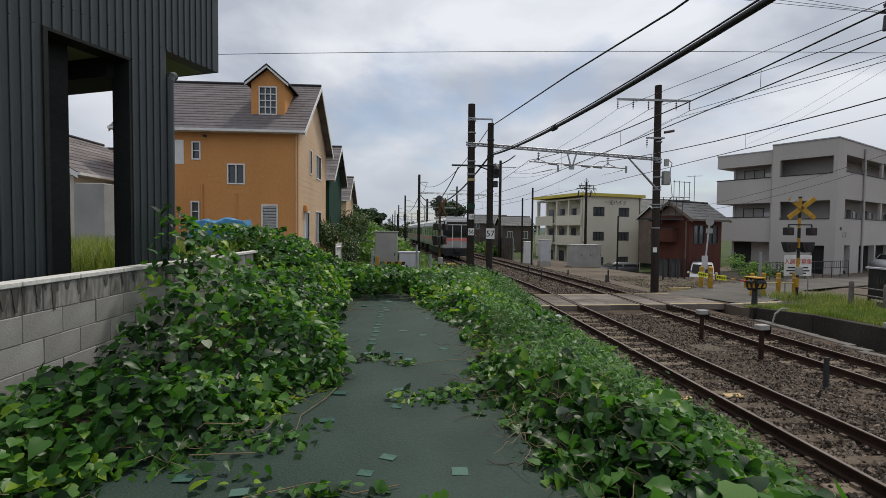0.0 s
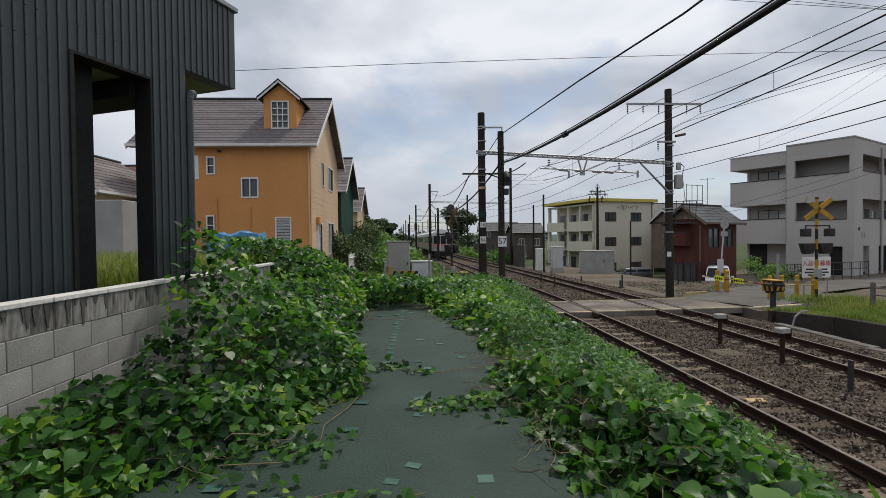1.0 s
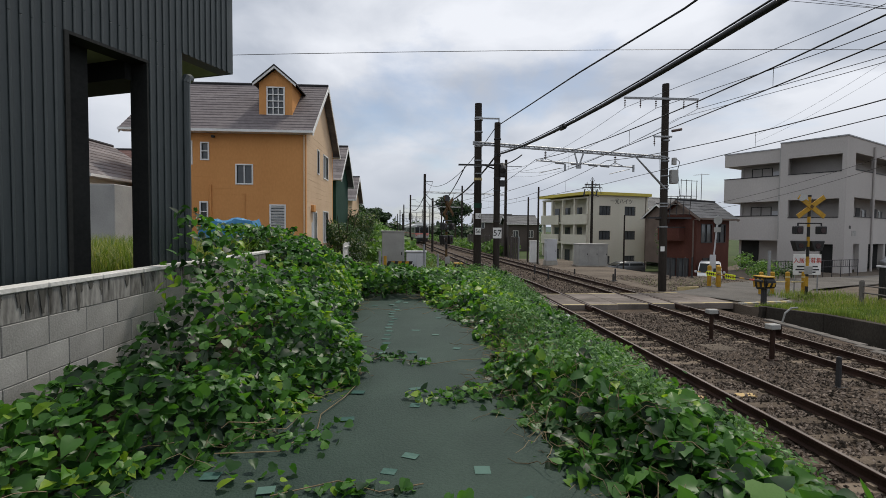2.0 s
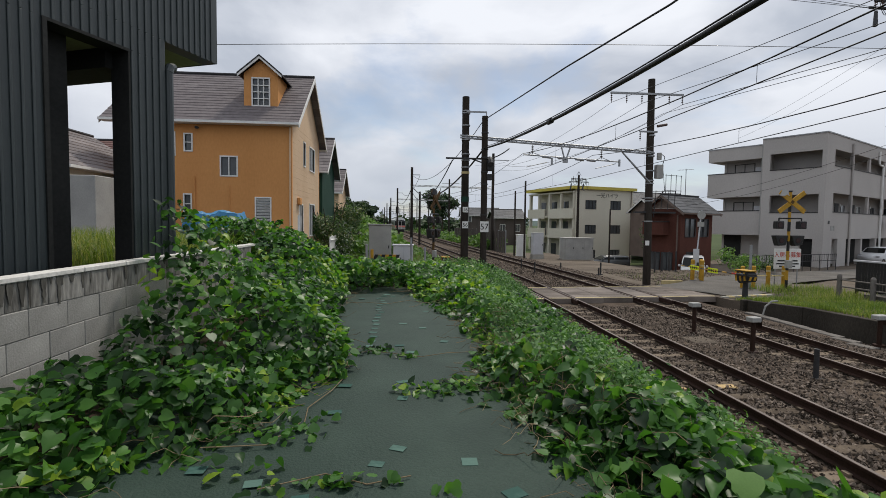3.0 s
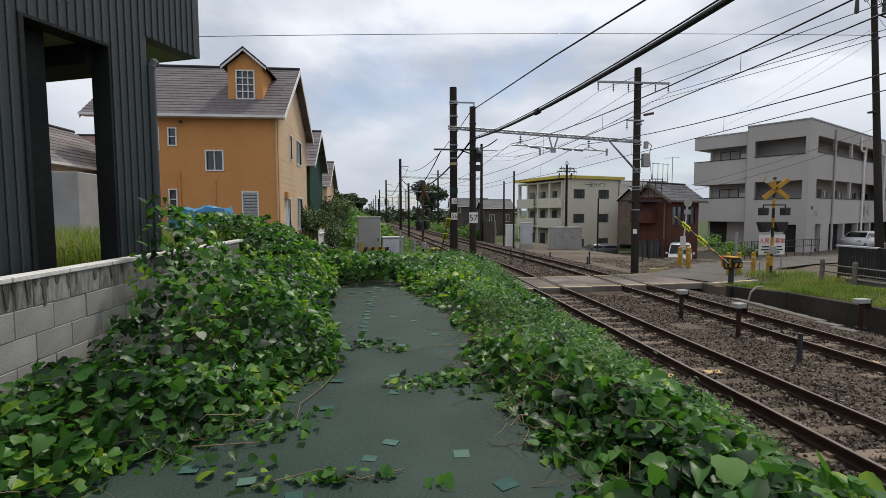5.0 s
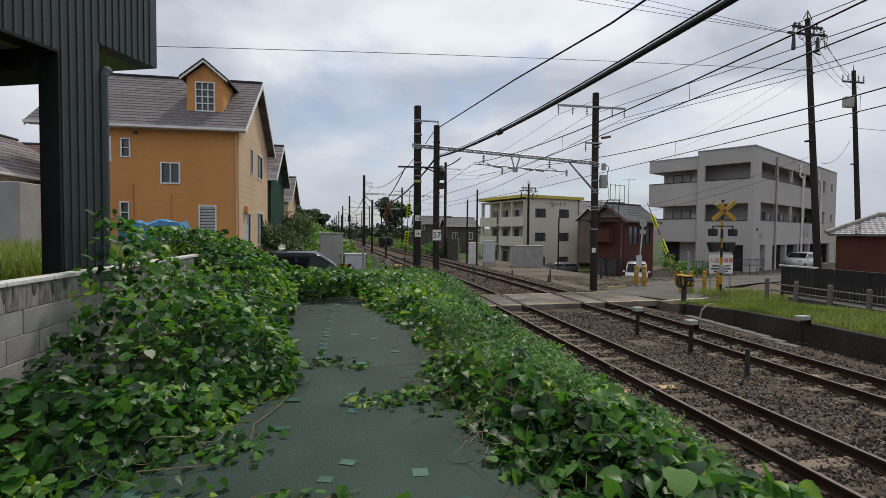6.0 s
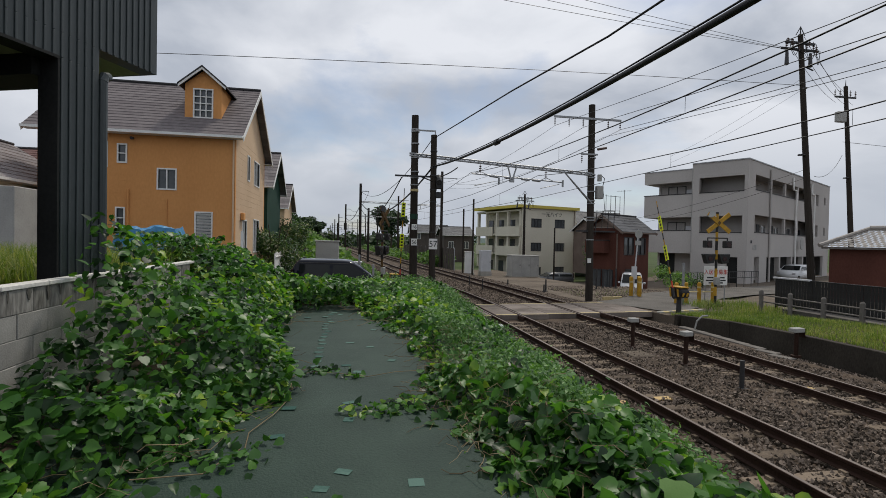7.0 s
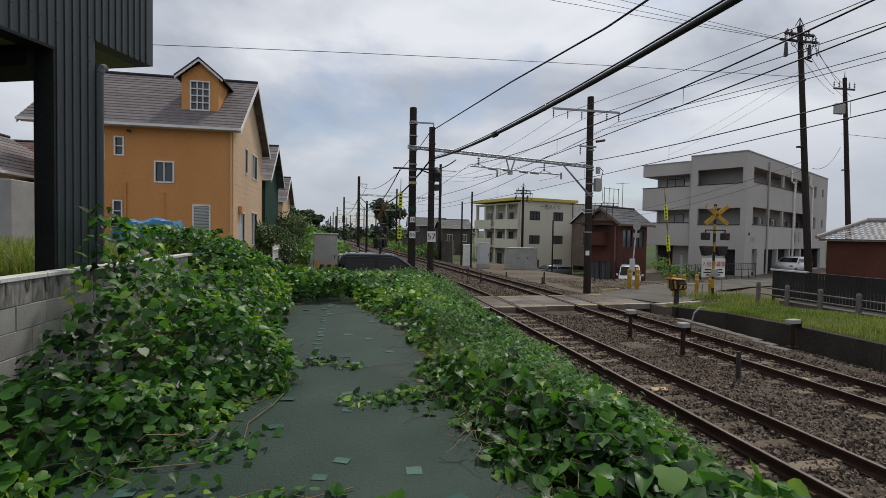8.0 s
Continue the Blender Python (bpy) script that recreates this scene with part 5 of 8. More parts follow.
def near_portal():
    th = thing("catenary_portal", "tarred poles with steel beam spanning both tracks", "catenary portal")
    y = 24.3
    rodpart("pole", (3.06, y, -0.3), (3.03, y, 9.0), 0.20, M["pole"], th, "tarred round pole", 0.175, 16)
    rodpart("pole", (12.70, y + 0.2, -0.5), (12.62, y + 0.2, 10.25), 0.20, M["pole"], th, "tarred round pole", 0.17, 16)
    bm = bmesh.new()
    for dz in (0, 0.11):
        rod(bm, (2.75, y - 0.2, 6.98 + dz), (12.6, y, 6.44 + dz), 0.045, n=6)
    for k in range(40):
        f = k / 40
        x = 2.75 + 9.85 * f
        rod(bm, (x, y - 0.2 + 0.2 * f, 6.98 - 0.54 * f), (x + 0.246, y - 0.2, 7.09 - 0.54 * (f + 0.025)), 0.014, n=4)
    part("beam", bm, M["galv"], th, "long galvanised beam")
    bm = bmesh.new()
    for d in (0.0, 0.12):
        rod(bm, (11.0, y, 6.58), (12.6, y - 0.06 + d, 4.95), 0.04, n=6)
    part("brace", bm, M["galv"], th)
    # hanging sub-beam with its V struts
    bm = bmesh.new()
    rod(bm, (7.85, y - 0.1, 6.75), (8.05, y - 0.1, 6.05), 0.04, n=6)
    rod(bm, (8.35, y - 0.1, 6.72), (8.13, y - 0.1, 6.05), 0.04, n=6)
    bx(bm, 7.97, 8.21, y - 0.16, y - 0.04, 5.88, 6.12)
    part("hanger", bm, M["galv"], th)
    bm = bmesh.new()
    rod(bm, (5.95, y - 0.1, 6.24), (10.95, y - 0.1, 5.98), 0.035, n=6)
    for x in (6.9, 7.7, 8.6, 9.2):
        rod(bm, (x, y - 0.1, 6.16 - (x - 6.9) * 0.052), (x + 0.45, y - 0.1, 6.14 - (x - 6.5) * 0.052), 0.06, n=8)
    for x in (6.9 + 0.5, 10.9):
        bx(bm, x - 0.04, x + 0.04, y - 0.14, y - 0.06, 5.75, 6.1)
    part("sub_beam", bm, M["galv"], th)
    for x, zt in ((6.4, 6.72), (9.95, 6.55)):
        bm = bmesh.new()
        insulator(bm, x, y - 0.1, zt, 3, -1, 0.08)
        part("insulator", bm, M["insul"], th)
        bm = bmesh.new()
        rod(bm, (x, y - 0.1, zt - 0.36), (x - 0.3, y - 0.1, 6.24 - (x - 6) * 0.05), 0.018, n=5)
        rod(bm, (x, y - 0.1, zt - 0.36), (x + 0.5, y - 0.1, 6.2 - (x - 6) * 0.05), 0.018, n=5)
        part("stay", bm, M["galv"], th)
        bm = bmesh.new()
        rod(bm, (x - 0.3, y - 0.12, 5.62), (x + 0.75, y - 0.12, 5.88), 0.02, n=5)
        part("registration_arm", bm, M["galv"], th)
    # five-insulator cross-arm of the right pole
    bm = bmesh.new()
    bx(bm, 10.4, 14.25, y + 0.0, y + 0.08, 9.42, 9.52)
    arm = part("cross_arm", bm, M["galv"], th)
    for x in (10.45, 11.25, 12.05, 13.5, 14.2):
        bm = bmesh.new()
        insulator(bm, x, y + 0.04, 9.42, 3)
        part("insulator", bm, M["insul"], arm)
    bm = bmesh.new()
    bx(bm, 11.95, 12.9, y - 0.05, y + 0.03, 7.52, 7.60)
    arm = part("cross_arm", bm, M["galv"], th)
    bm = bmesh.new()
    insulator(bm, 12.0, y, 7.52, 3)
    rod(bm, (12.9, y, 7.85), (13.4, y, 7.95), 0.07, n=8)
    part("insulator", bm, M["insul"], arm)
    boxpart("switch_box", (12.9, 13.25, y - 0.1, y + 0.2, 5.2, 5.9), M["grey"], th, "grey switch box", 0.02)
    rodpart("transformer", (13.05, y, 6.15), (13.05, y, 6.5), 0.12, M["grey"], th)
    bm = bmesh.new()
    tube(bm, [(13.1, y, 6.5), (13.35, y, 6.3), (13.25, y, 5.9), (13.4, y, 4.6), (12.9, y, 4.0), (12.75, y - 0.2, 3.2)], 0.02, 5)
    part("drop_cable", bm, M["wire"], th)
    bands(th, 12.68, y + 0.2, (9.45, 7.55, 7.4, 6.5, 6.35, 5.6, 5.1, 4.95, 4.2, 4.05, 3.0), 0.21)
    bands(th, 3.05, y, (8.3, 8.2, 7.6, 7.05, 6.9, 6.2, 5.9, 5.55), 0.21)
    bm = bmesh.new()
    rod(bm, (3.05, y, 5.22), (3.05, y, 5.34), 0.203, n=16)
    part("yellow_band", bm, M["line"], th)
    bm = bmesh.new()
    rod(bm, (3.05, y, 3.85), (3.05, y, 4.1), 0.204, n=16)
    part("green_band", bm, M["greenwall"], th)
    number_sign(th, 3.05, y - 0.21, 3.45, "16", 0.24, 0.26, 0.27)
    number_sign(th, 3.05, y - 0.21, 2.7, "56", 0.26, 0.30, 0.34)
    bm = bmesh.new()
    bx(bm, 3.05, 4.05, y - 0.26, y - 0.2, 8.2, 8.27)
    bx(bm, 4.0, 4.05, y - 0.26, y - 0.2, 7.95, 8.2)
    part("bracket", bm, M["galv"], th)
    bm = bmesh.new()
    bx(bm, 2.05, 4.05, y - 0.28, y - 0.2, 5.92, 6.0)
    part("cross_arm", bm, M["dark"], th)
    # maintenance cage beside the right pole
    bm = bmesh.new()
    for x in (13.0, 13.35, 13.7, 14.05):
        rod(bm, (x, y + 0.2, 3.6), (x + 0.05, y + 0.2, 4.6), 0.018, n=5)
    for z in (3.65, 4.15, 4.55):
        rod(bm, (12.8, y + 0.2, z), (14.1, y + 0.2, z + 0.02), 0.015, n=5)
    bx(bm, 11.9, 14.1, y + 0.1, y + 0.3, 3.42, 3.50)
    part("step_rail", bm, M["dark"], th)
    boxpart("mark_plate", (12.45, 12.66, y - 0.03, y - 0.015, 1.75, 2.0), M["white"], th, "", 0)
    return th


def signal_pole():
    th = thing("signal_pole", "dark steel pole with number plate and small signal boxes", "pole")
    y = 23.9
    rodpart("pole", (3.95, y, -0.3), (3.93, y, 8.0), 0.165, M["pole"], th, "", 0.15, 14)
    number_sign(th, 3.95, y - 0.18, 2.62, "57", 0.42, 0.42, 0.52)
    boxpart("signal_box", (4.05, 4.35, y - 0.2, y + 0.1, 5.35, 5.75), M["black"], th, "", 0.03)
    bm = bmesh.new()
    rod(bm, (4.2, y - 0.3, 5.65), (4.2, y + 0.1, 5.9), 0.13, 0.2)
    part("horn", bm, M["dark"], th)
    boxpart("signal_box", (4.05, 4.3, y - 0.15, y + 0.1, 4.9, 5.2), M["dark"], th, "", 0.02)
    bands(th, 3.94, y, (7.2, 6.4, 6.0, 5.3, 4.7, 3.2), 0.175, M["dark"])
    return th


def line_pole(x, y, h, label, r=0.16, arm=None, side=1):
    th = thing("catenary_pole", label, "pole", pose(x + bend(y), y, 0), group="poles along the line")
    rodpart("pole", (0, 0, -1.6), (0, 0, h), r, M["pole"], th, "", r * 0.85, 12)
    if arm:
        bm = bmesh.new()
        bx(bm, min(0, side * arm), max(0, side * arm), -0.04, 0.04, h - 1.0, h - 0.9)
        rod(bm, (side * arm, 0, h - 0.95), (side * arm, 0, h - 1.5), 0.03, n=5)
        part("bracket", bm, M["galv"], th)
    return th


def far_portal(y, h):
    """One of the portals that repeat along the line."""
    b = bend(y)
    th = thing("catenary_portal", "dark poles with thin beam over the tracks", "catenary portal", pose(b, y, 0), group="portals along the line")
    for x, hh in ((3.06, h), (12.55, h + 1.8)):
        rodpart("pole", (x, 0, -0.5), (x, 0, hh), 0.18, M["pole"], th, "", 0.15, 10)
    bm = bmesh.new()
    for dz in (0, 0.14):
        rod(bm, (2.9, 0, 7.05 + dz), (12.5, 0, 6.85 + dz), 0.035, n=5)
    for k in range(14):
        x = 2.9 + 9.5 * k / 14
        rod(bm, (x, 0, 7.05 - 0.014 * k), (x + 0.68, 0, 7.18 - 0.014 * k), 0.014, n=4)
    part("beam", bm, M["galv"], th)
    boxpart("cross_arm", (3.0, 4.0, -0.03, 0.03, h - 0.9, h - 0.82), M["galv"], th)
    boxpart("cross_arm", (11.2, 14.4, -0.03, 0.03, h + 1.0, h + 1.08), M["galv"], th)
    for x in (NEAR_TRACK + 0.5, FAR_TRACK + 0.5):
        bm = bmesh.new()
        insulator(bm, x, 0, 6.9, 3)
        part("insulator", bm, M["insul"], th)
    return th


def cable(name, pts, r, label, material=None, n=6):
    bm = bmesh.new()
    tube(bm, pts, r, n)
    for f in bm.faces:
        f.smooth = True
    return tagged(part(name, bm, material or M["wire"], None, label), category="cable", group="overhead wires")


def sagging(a, b, sag, n=14):
    a, b = Vector(a), Vector(b)
    return [tuple(a.lerp(b, k / n) - Vector((0, 0, sag * 4 * (k / n) * (1 - k / n)))) for k in range(n + 1)]


def wires():
    # overhead line of both tracks: contact wire, messenger, droppers, a feeder above
    ys = [-8.7, 24.3, 57, 90, 123, 156, 189, 222]
    for c, lab in ((NEAR_TRACK, "near"), (FAR_TRACK, "far")):
        for y0, y1 in zip(ys, ys[1:]):
            s = 0.2 if (ys.index(y0) % 2) else -0.2
            a, b = (c + s + bend(y0), y0, 5.15), (c - s + bend(y1), y1, 5.15)
            if y1 > 30:
                cable("contact_wire", sagging(a, b, 0.02, 2), 0.012, "thin contact wire over the track", n=4)
            else:
                cable("contact_wire", sagging(a, b, 0.02, 2), 0.011, "thin contact wire over the track", n=4)
            cable("messenger_wire", sagging((a[0], y0, 6.3), (b[0], y1, 6.3), 0.85, 14), 0.014, "thin messenger wire over the track", n=4)
            if y1 < 70:
                bm = bmesh.new()
                for k in range(1, 6):
                    f = k / 6
                    x, y = a[0] + (b[0] - a[0]) * f, y0 + (y1 - y0) * f
                    rod(bm, (x, y, 5.15), (x, y, 6.3 - 0.85 * 4 * f * (1 - f)), 0.005, n=4)
                tagged(part("droppers", bm, M["wire"], None, "thin droppers between contact and messenger wire"), category="cable", kind="stuff")
    # feeders on the right poles
    for x, z, r in ((10.45, 8.98, 0.010), (12.05, 8.98, 0.012), (14.2, 8.98, 0.012), (13.2, 8.5, 0.010)):
        cable("feeder_wire", [(x, 24.3, z), (x, 19, z - 0.44), (x, 15, z - 0.78), (x, 12, z - 1.0), (x, 9, z - 1.2), (x, 5, z - 1.35), (x, -2, z - 1.3), (x, -8.7, z - 0.9)], r, "thin feeder wire along the line")
        cable("feeder_wire", sagging((x, 24.3, z), (x - 2.1, 57, z + 0.6), 1.0), r, "thin feeder wire along the line", n=4)
    # heavy cables on the left poles, passing over the bank
    cable("heavy_cable", sagging((4.0, -18, 6.25), (4.0, 23.7, 6.45), 1.07, 22), 0.045, "thick black cable hung over the bank", n=8)
    cable("messenger_wire", sagging((4.02, -18, 6.33), (4.0, 23.7, 6.53), 1.07, 22), 0.014, "thin wire that carries the thick cable", n=5)
    bm = bmesh.new()
    tube(bm, [(4.0, 13.2, 5.585), (4.0, 13.5, 5.60)], 0.075, 8)
    tagged(part("cable_clip", bm, M["wire"], None, "black clip on the thick cable"), category="cable clip")
    cable("overhead_cable", [(7.4, -18, 8.0), (6.6, -8, 7.35), (5.75, 3, 7.08), (5.2, 9.46, 7.11), (4.6, 13.9, 7.26), (4.25, 18.5, 7.5), (3.98, 23.8, 7.87)], 0.022, "black cable falling from the pole top")
    for (x, y, z), (x2, y2, z2), s, r in (((3.9, 23.7, 6.45), (1.0, 57, 7.0), 1.7, 0.045), ((3.9, 23.7, 7.87), (1.0, 57, 8.3), 1.5, 0.02), ((2.4, 24.3, 5.9), (1.0, 57, 6.4), 1.5, 0.03), ((1.0, 57, 7.0), (-1.1, 90, 6.8), 1.2, 0.04), ((1.9, 57, 8.3), (-0.2, 90, 8.2), 1.2, 0.02), ((3.3, 24.3, 6.0), (3.9, 23.75, 5.7), 0.0, 0.035), ((5.2, 24.1, 6.5), (3.9, 23.75, 5.9), 0.12, 0.03)):
        cable("heavy_cable", sagging((x, y, z), (x2, y2, z2), s), r, "black cable running on along the line")
    # the single thin line high over the houses
    cable("house_wire", sagging((-34, 22.5, 8.9), (23.2, 22, 11.35), -0.35, 12), 0.013, "single thin wire crossing high over the place", n=4)
    # utility lines on the right
    A, B = Vector((23.3, 22, 13.7)), Vector((33.0, 28, 13.6))
    for dz, dx in ((0.2, 0), (-0.55, -0.7), (-0.6, 0.0), (-0.65, 0.75)):
        cable("power_line", sagging(A + Vector((dx, 0, dz)), B + Vector((dx, 0, dz - 0.3)), 0.3), 0.012, "thin power line between utility poles", n=4)
        if dz < 0:
            cable("power_line", sagging(A + Vector((dx, 0, dz)), (-16, 21 - dx, 16.6 + 0.9 * dx), 0.35), 0.012, "thin power line crossing over the tracks", n=4)
    for z in (11.7, 11.1):
        cable("service_drop", sagging((23.2, 22, z), (29.5, 41.5, z - 0.5), 0.25), 0.008, "thin line towards the grey flats", n=4)
    cable("power_line", sagging(B + Vector((0, 0, -3.5)), (60, 24, 9.5), 0.4), 0.014, "thin power line between utility poles", n=4)
    cable("power_line", sagging(B + Vector((0, 0, -4.4)), (24.2, 22, 6.6), 0.5), 0.014, "thin power line between utility poles", n=4)
    cable("service_drop", sagging((23.5, 22, 6.9), (21.5, 36.0, 4.7), 0.25), 0.01, "thin service line to the red house", n=4)
    cable("service_drop", sagging((23.5, 22, 6.45), (21.0, 35.0, 4.3), 0.3), 0.01, "thin service line across the road", n=4)


def utility_pole(x, y, h, lean, label, big):
    th = thing("utility_pole", label, "utility pole", pose(x, y, 0), group="concrete utility poles")
    rodpart("pole", (0, 0, -2.4), (lean, 0, h), 0.19, M["pole"], th, "", 0.12, 14)
    rodpart("tip", (lean, 0, h), (lean, 0, h + 0.45), 0.04, M["dark"], th, "", 0.01, 6)
    bm = bmesh.new()
    for z, w in ((h - 0.45, 0.9), (h - 0.8, 1.15)) if big else ((h - 0.75, 0.85),):
        bx(bm, lean - w, lean + w, -0.06, 0.04, z - 0.05, z + 0.05)
    arm = part("cross_arm", bm, M["dark"], th)
    for k in range(-2, 3):
        if k:
            bm = bmesh.new()
            insulator(bm, lean + k * 0.42, 0, h - (0.75 if big else 0.70), 3, 1, 0.07)
            part("insulator", bm, M["insul"], arm)
    if big:
        for sx in (-0.9, 0.55):
            bm = bmesh.new()
            rod(bm, (lean + sx, -0.1, h - 1.0), (lean + sx - 0.2, -0.3, h - 1.75), 0.07, 0.1, 8)
            part("fuse", bm, M["dark"], th)
        bm = bmesh.new()
        rod(bm, (lean, 0, h - 1.5), (lean + 0.7, 0, h - 1.15), 0.03, n=5)
        rod(bm, (lean, 0, h - 1.55), (lean + 0.75, -0.1, h - 1.85), 0.04, n=5)
        part("brace", bm, M["dark"], th)
        for sx, sy, dz in ((-0.75, -0.25, -0.35), (-0.35, -0.3, -0.55), (0.3, -0.25, -0.3), (0.8, -0.2, -0.6), (-0.55, 0.2, -0.1)):
            bm = bmesh.new()
            insulator(bm, lean + sx, sy, h + dz, 3, -1, 0.075)
            part("insulator", bm, M["insul"], arm)
        for sx, ex, dip in ((-0.8, -0.2, 0.5), (0.15, 0.85, 0.7), (-0.4, 0.4, 0.35), (0.85, 1.15, 0.9)):
            bm = bmesh.new()
            tube(bm, sagging((lean + sx, -0.15, h - 0.5), (lean + ex, -0.1, h - 0.8), dip, 8), 0.018, 4)
            part("jumper", bm, M["wire"], th)
        bm = bmesh.new()
        for sx in (-0.28, 0.28):
            rod(bm, (lean + sx, 0, h - 0.05), (lean, 0, h + 0.4), 0.022, n=5)
        part("tip_stay", bm, M["dark"], th)
    else:
        boxpart("line_box", (lean - 0.8, lean - 0.1, -0.25, 0.05, h - 2.5, h - 1.8), M["grey"], th, "grey box of a telephone line", 0.03)
    bands(th, lean * 0.8, 0, (h * 0.8, h * 0.55), 0.17, M["dark"])
    return th


near_portal()
signal_pole()
for yy, hh in ((57, 9.2), (90, 9.1), (123, 9.0), (156, 9.0), (189, 8.8), (222, 8.8), (255, 8.8)):
    far_portal(yy, hh)
for yy, xx, hh in ((66, 4.85, 7.0), (106, 2.2, 6.2)):
    line_pole(xx, yy, hh, "dark pole with a short bracket beside the line", arm=0.8, side=1 if xx < 8 else -1)
for xx, yy, hh, rr in ((13.2, 50, 6.2, 0.10), (13.0, 46, 6.9, 0.10), (20.9, 45, 4.3, 0.08)):
    line_pole(xx, yy, hh, "thin dark post beside the far track", rr)
def railway_signal(x, y):
    th = thing("railway_signal", "dark railway signal head on a slim post", "railway signal", pose(x, y, 0))
    rodpart("post", (0, 0, -0.6), (0, 0, 6.2), 0.08, M["dark"], th)
    boxpart("head", (-0.3, 0.3, -0.12, 0.02, 4.7, 6.1), M["black"], th, "", 0.08)
    for z in (5.0, 5.4, 5.8):
        bm = bmesh.new()
        rod(bm, (0, -0.3, z), (0, -0.12, z), 0.14, 0.15, 12)
        part("hood", bm, M["black"], th)
    boxpart("ladder_step", (-0.2, 0.2, 0.03, 0.3, 4.4, 4.46), M["dark"], th)
    return th


railway_signal(-1.25, 100.0)
utility_pole(24.5, 22.0, 14.0, -1.45, "tall dark utility pole with crowded cross-arms", True)
utility_pole(34.4, 28.0, 13.9, -1.3, "tall dark utility pole with a single cross-arm", False)
utility_pole(20.4, 56.0, 8.6, 0.0, "slim utility pole before the ivory flats", True)
wires()

# ---- level crossing equipment ----
def striped(parent, name, a, b, r, first, second, step, n=12):
    a, b = Vector(a), Vector(b)
    k, d = int(round((b - a).length / step)), None
    for i in range(k):
        rodpart(name, a.lerp(b, i / k), a.lerp(b, (i + 1) / k), r, first if i % 2 == 0 else second, parent, n=n)


def crossing_signal(at, label, lit, paint):
    th = thing("crossing_signal", label, "crossing signal", at, group="crossing signals")
    striped(th, "post_section", (0, 0, 0), (0, 0, 4.25), 0.06, M["black"], paint, 0.425)
    rodpart("post_cap", (0, 0, 4.25), (0, 0, 4.32), 0.07, M["black"], th)
    for rz in (36, -36):
        bm = bmesh.new()
        bx(bm, -0.72, 0.72, -0.016, 0.016, -0.10, 0.10)
        bd = part("warning_board", bm, paint, th, "yellow board of the X sign", pose(0.0, -0.09 - (0.034 if rz > 0 else 0), 3.82, 0, rz, 0))
        bm = bmesh.new()
        bx(bm, -0.07, 0.07, -0.019, -0.0165, -0.07, 0.07)
        part("bolt_plate", bm, M["dull"], bd)
    # upper pair of lamps on a bar, lower pair with hoods
    bm = bmesh.new()
    rod(bm, (-0.52, -0.05, 3.12), (0.52, -0.05, 3.12), 0.03, n=8)
    rod(bm, (-0.52, -0.05, 3.12), (-0.52, -0.05, 2.95), 0.03, n=8)
    rod(bm, (0.52, -0.05, 3.12), (0.52, -0.05, 2.95), 0.03, n=8)
    part("lamp_bar", bm, M["black"], th)
    for i, x in enumerate((-0.52, 0.52)):
        bm = bmesh.new()
        bx(bm, x - 0.19, x + 0.19, -0.16, 0.06, 2.66, 3.0)
        soften(bm, 0.03)
        lamp = part("lamp", bm, M["black"], th, "square black lamp housing")
        bm = bmesh.new()
        rod(bm, (x, -0.175, 2.83), (x, -0.155, 2.83), 0.12, n=18)
        part("lens", bm, M["lens_on"] if lit == i else M["lens_off"], lamp, "lit red lens" if lit == i else "dark red lens")
    for x, s in ((-0.42, -1), (0.34, 1)):
        bm = bmesh.new()
        prism(bm, [(x - 0.32, 2.38), (x + 0.32, 2.38), (x + 0.22, 1.95), (x - 0.16, 1.92)], "y", -0.14, 0.12)
        soften(bm, 0.03)
        lamp = part("lamp", bm, M["black"], th, "black hooded lamp turned aside")
        bm = bmesh.new()
        rod(bm, (x, -0.155, 2.16), (x, -0.135, 2.16), 0.11, n=18)
        part("lens", bm, M["lens_off"], lamp)
    bm = bmesh.new()
    rod(bm, (-0.28, 0, 4.12), (-0.5, -0.2, 4.22), 0.06, 0.17, 14)
    rod(bm, (-0.28, 0, 4.12), (0, 0, 4.1), 0.025, n=6)
    part("horn", bm, M["grey"] if paint is M["yellow"] else M["dark"], th, "loudspeaker horn")
    boxpart("base_box", (-0.12, 0.14, -0.14, 0.02, 0.95, 1.3), M["grey"], th, "", 0.015)
    boxpart("footing", (-0.25, 0.25, -0.25, 0.25, -0.3, 0.05), M["concrete"], th, "", 0.02)
    return th


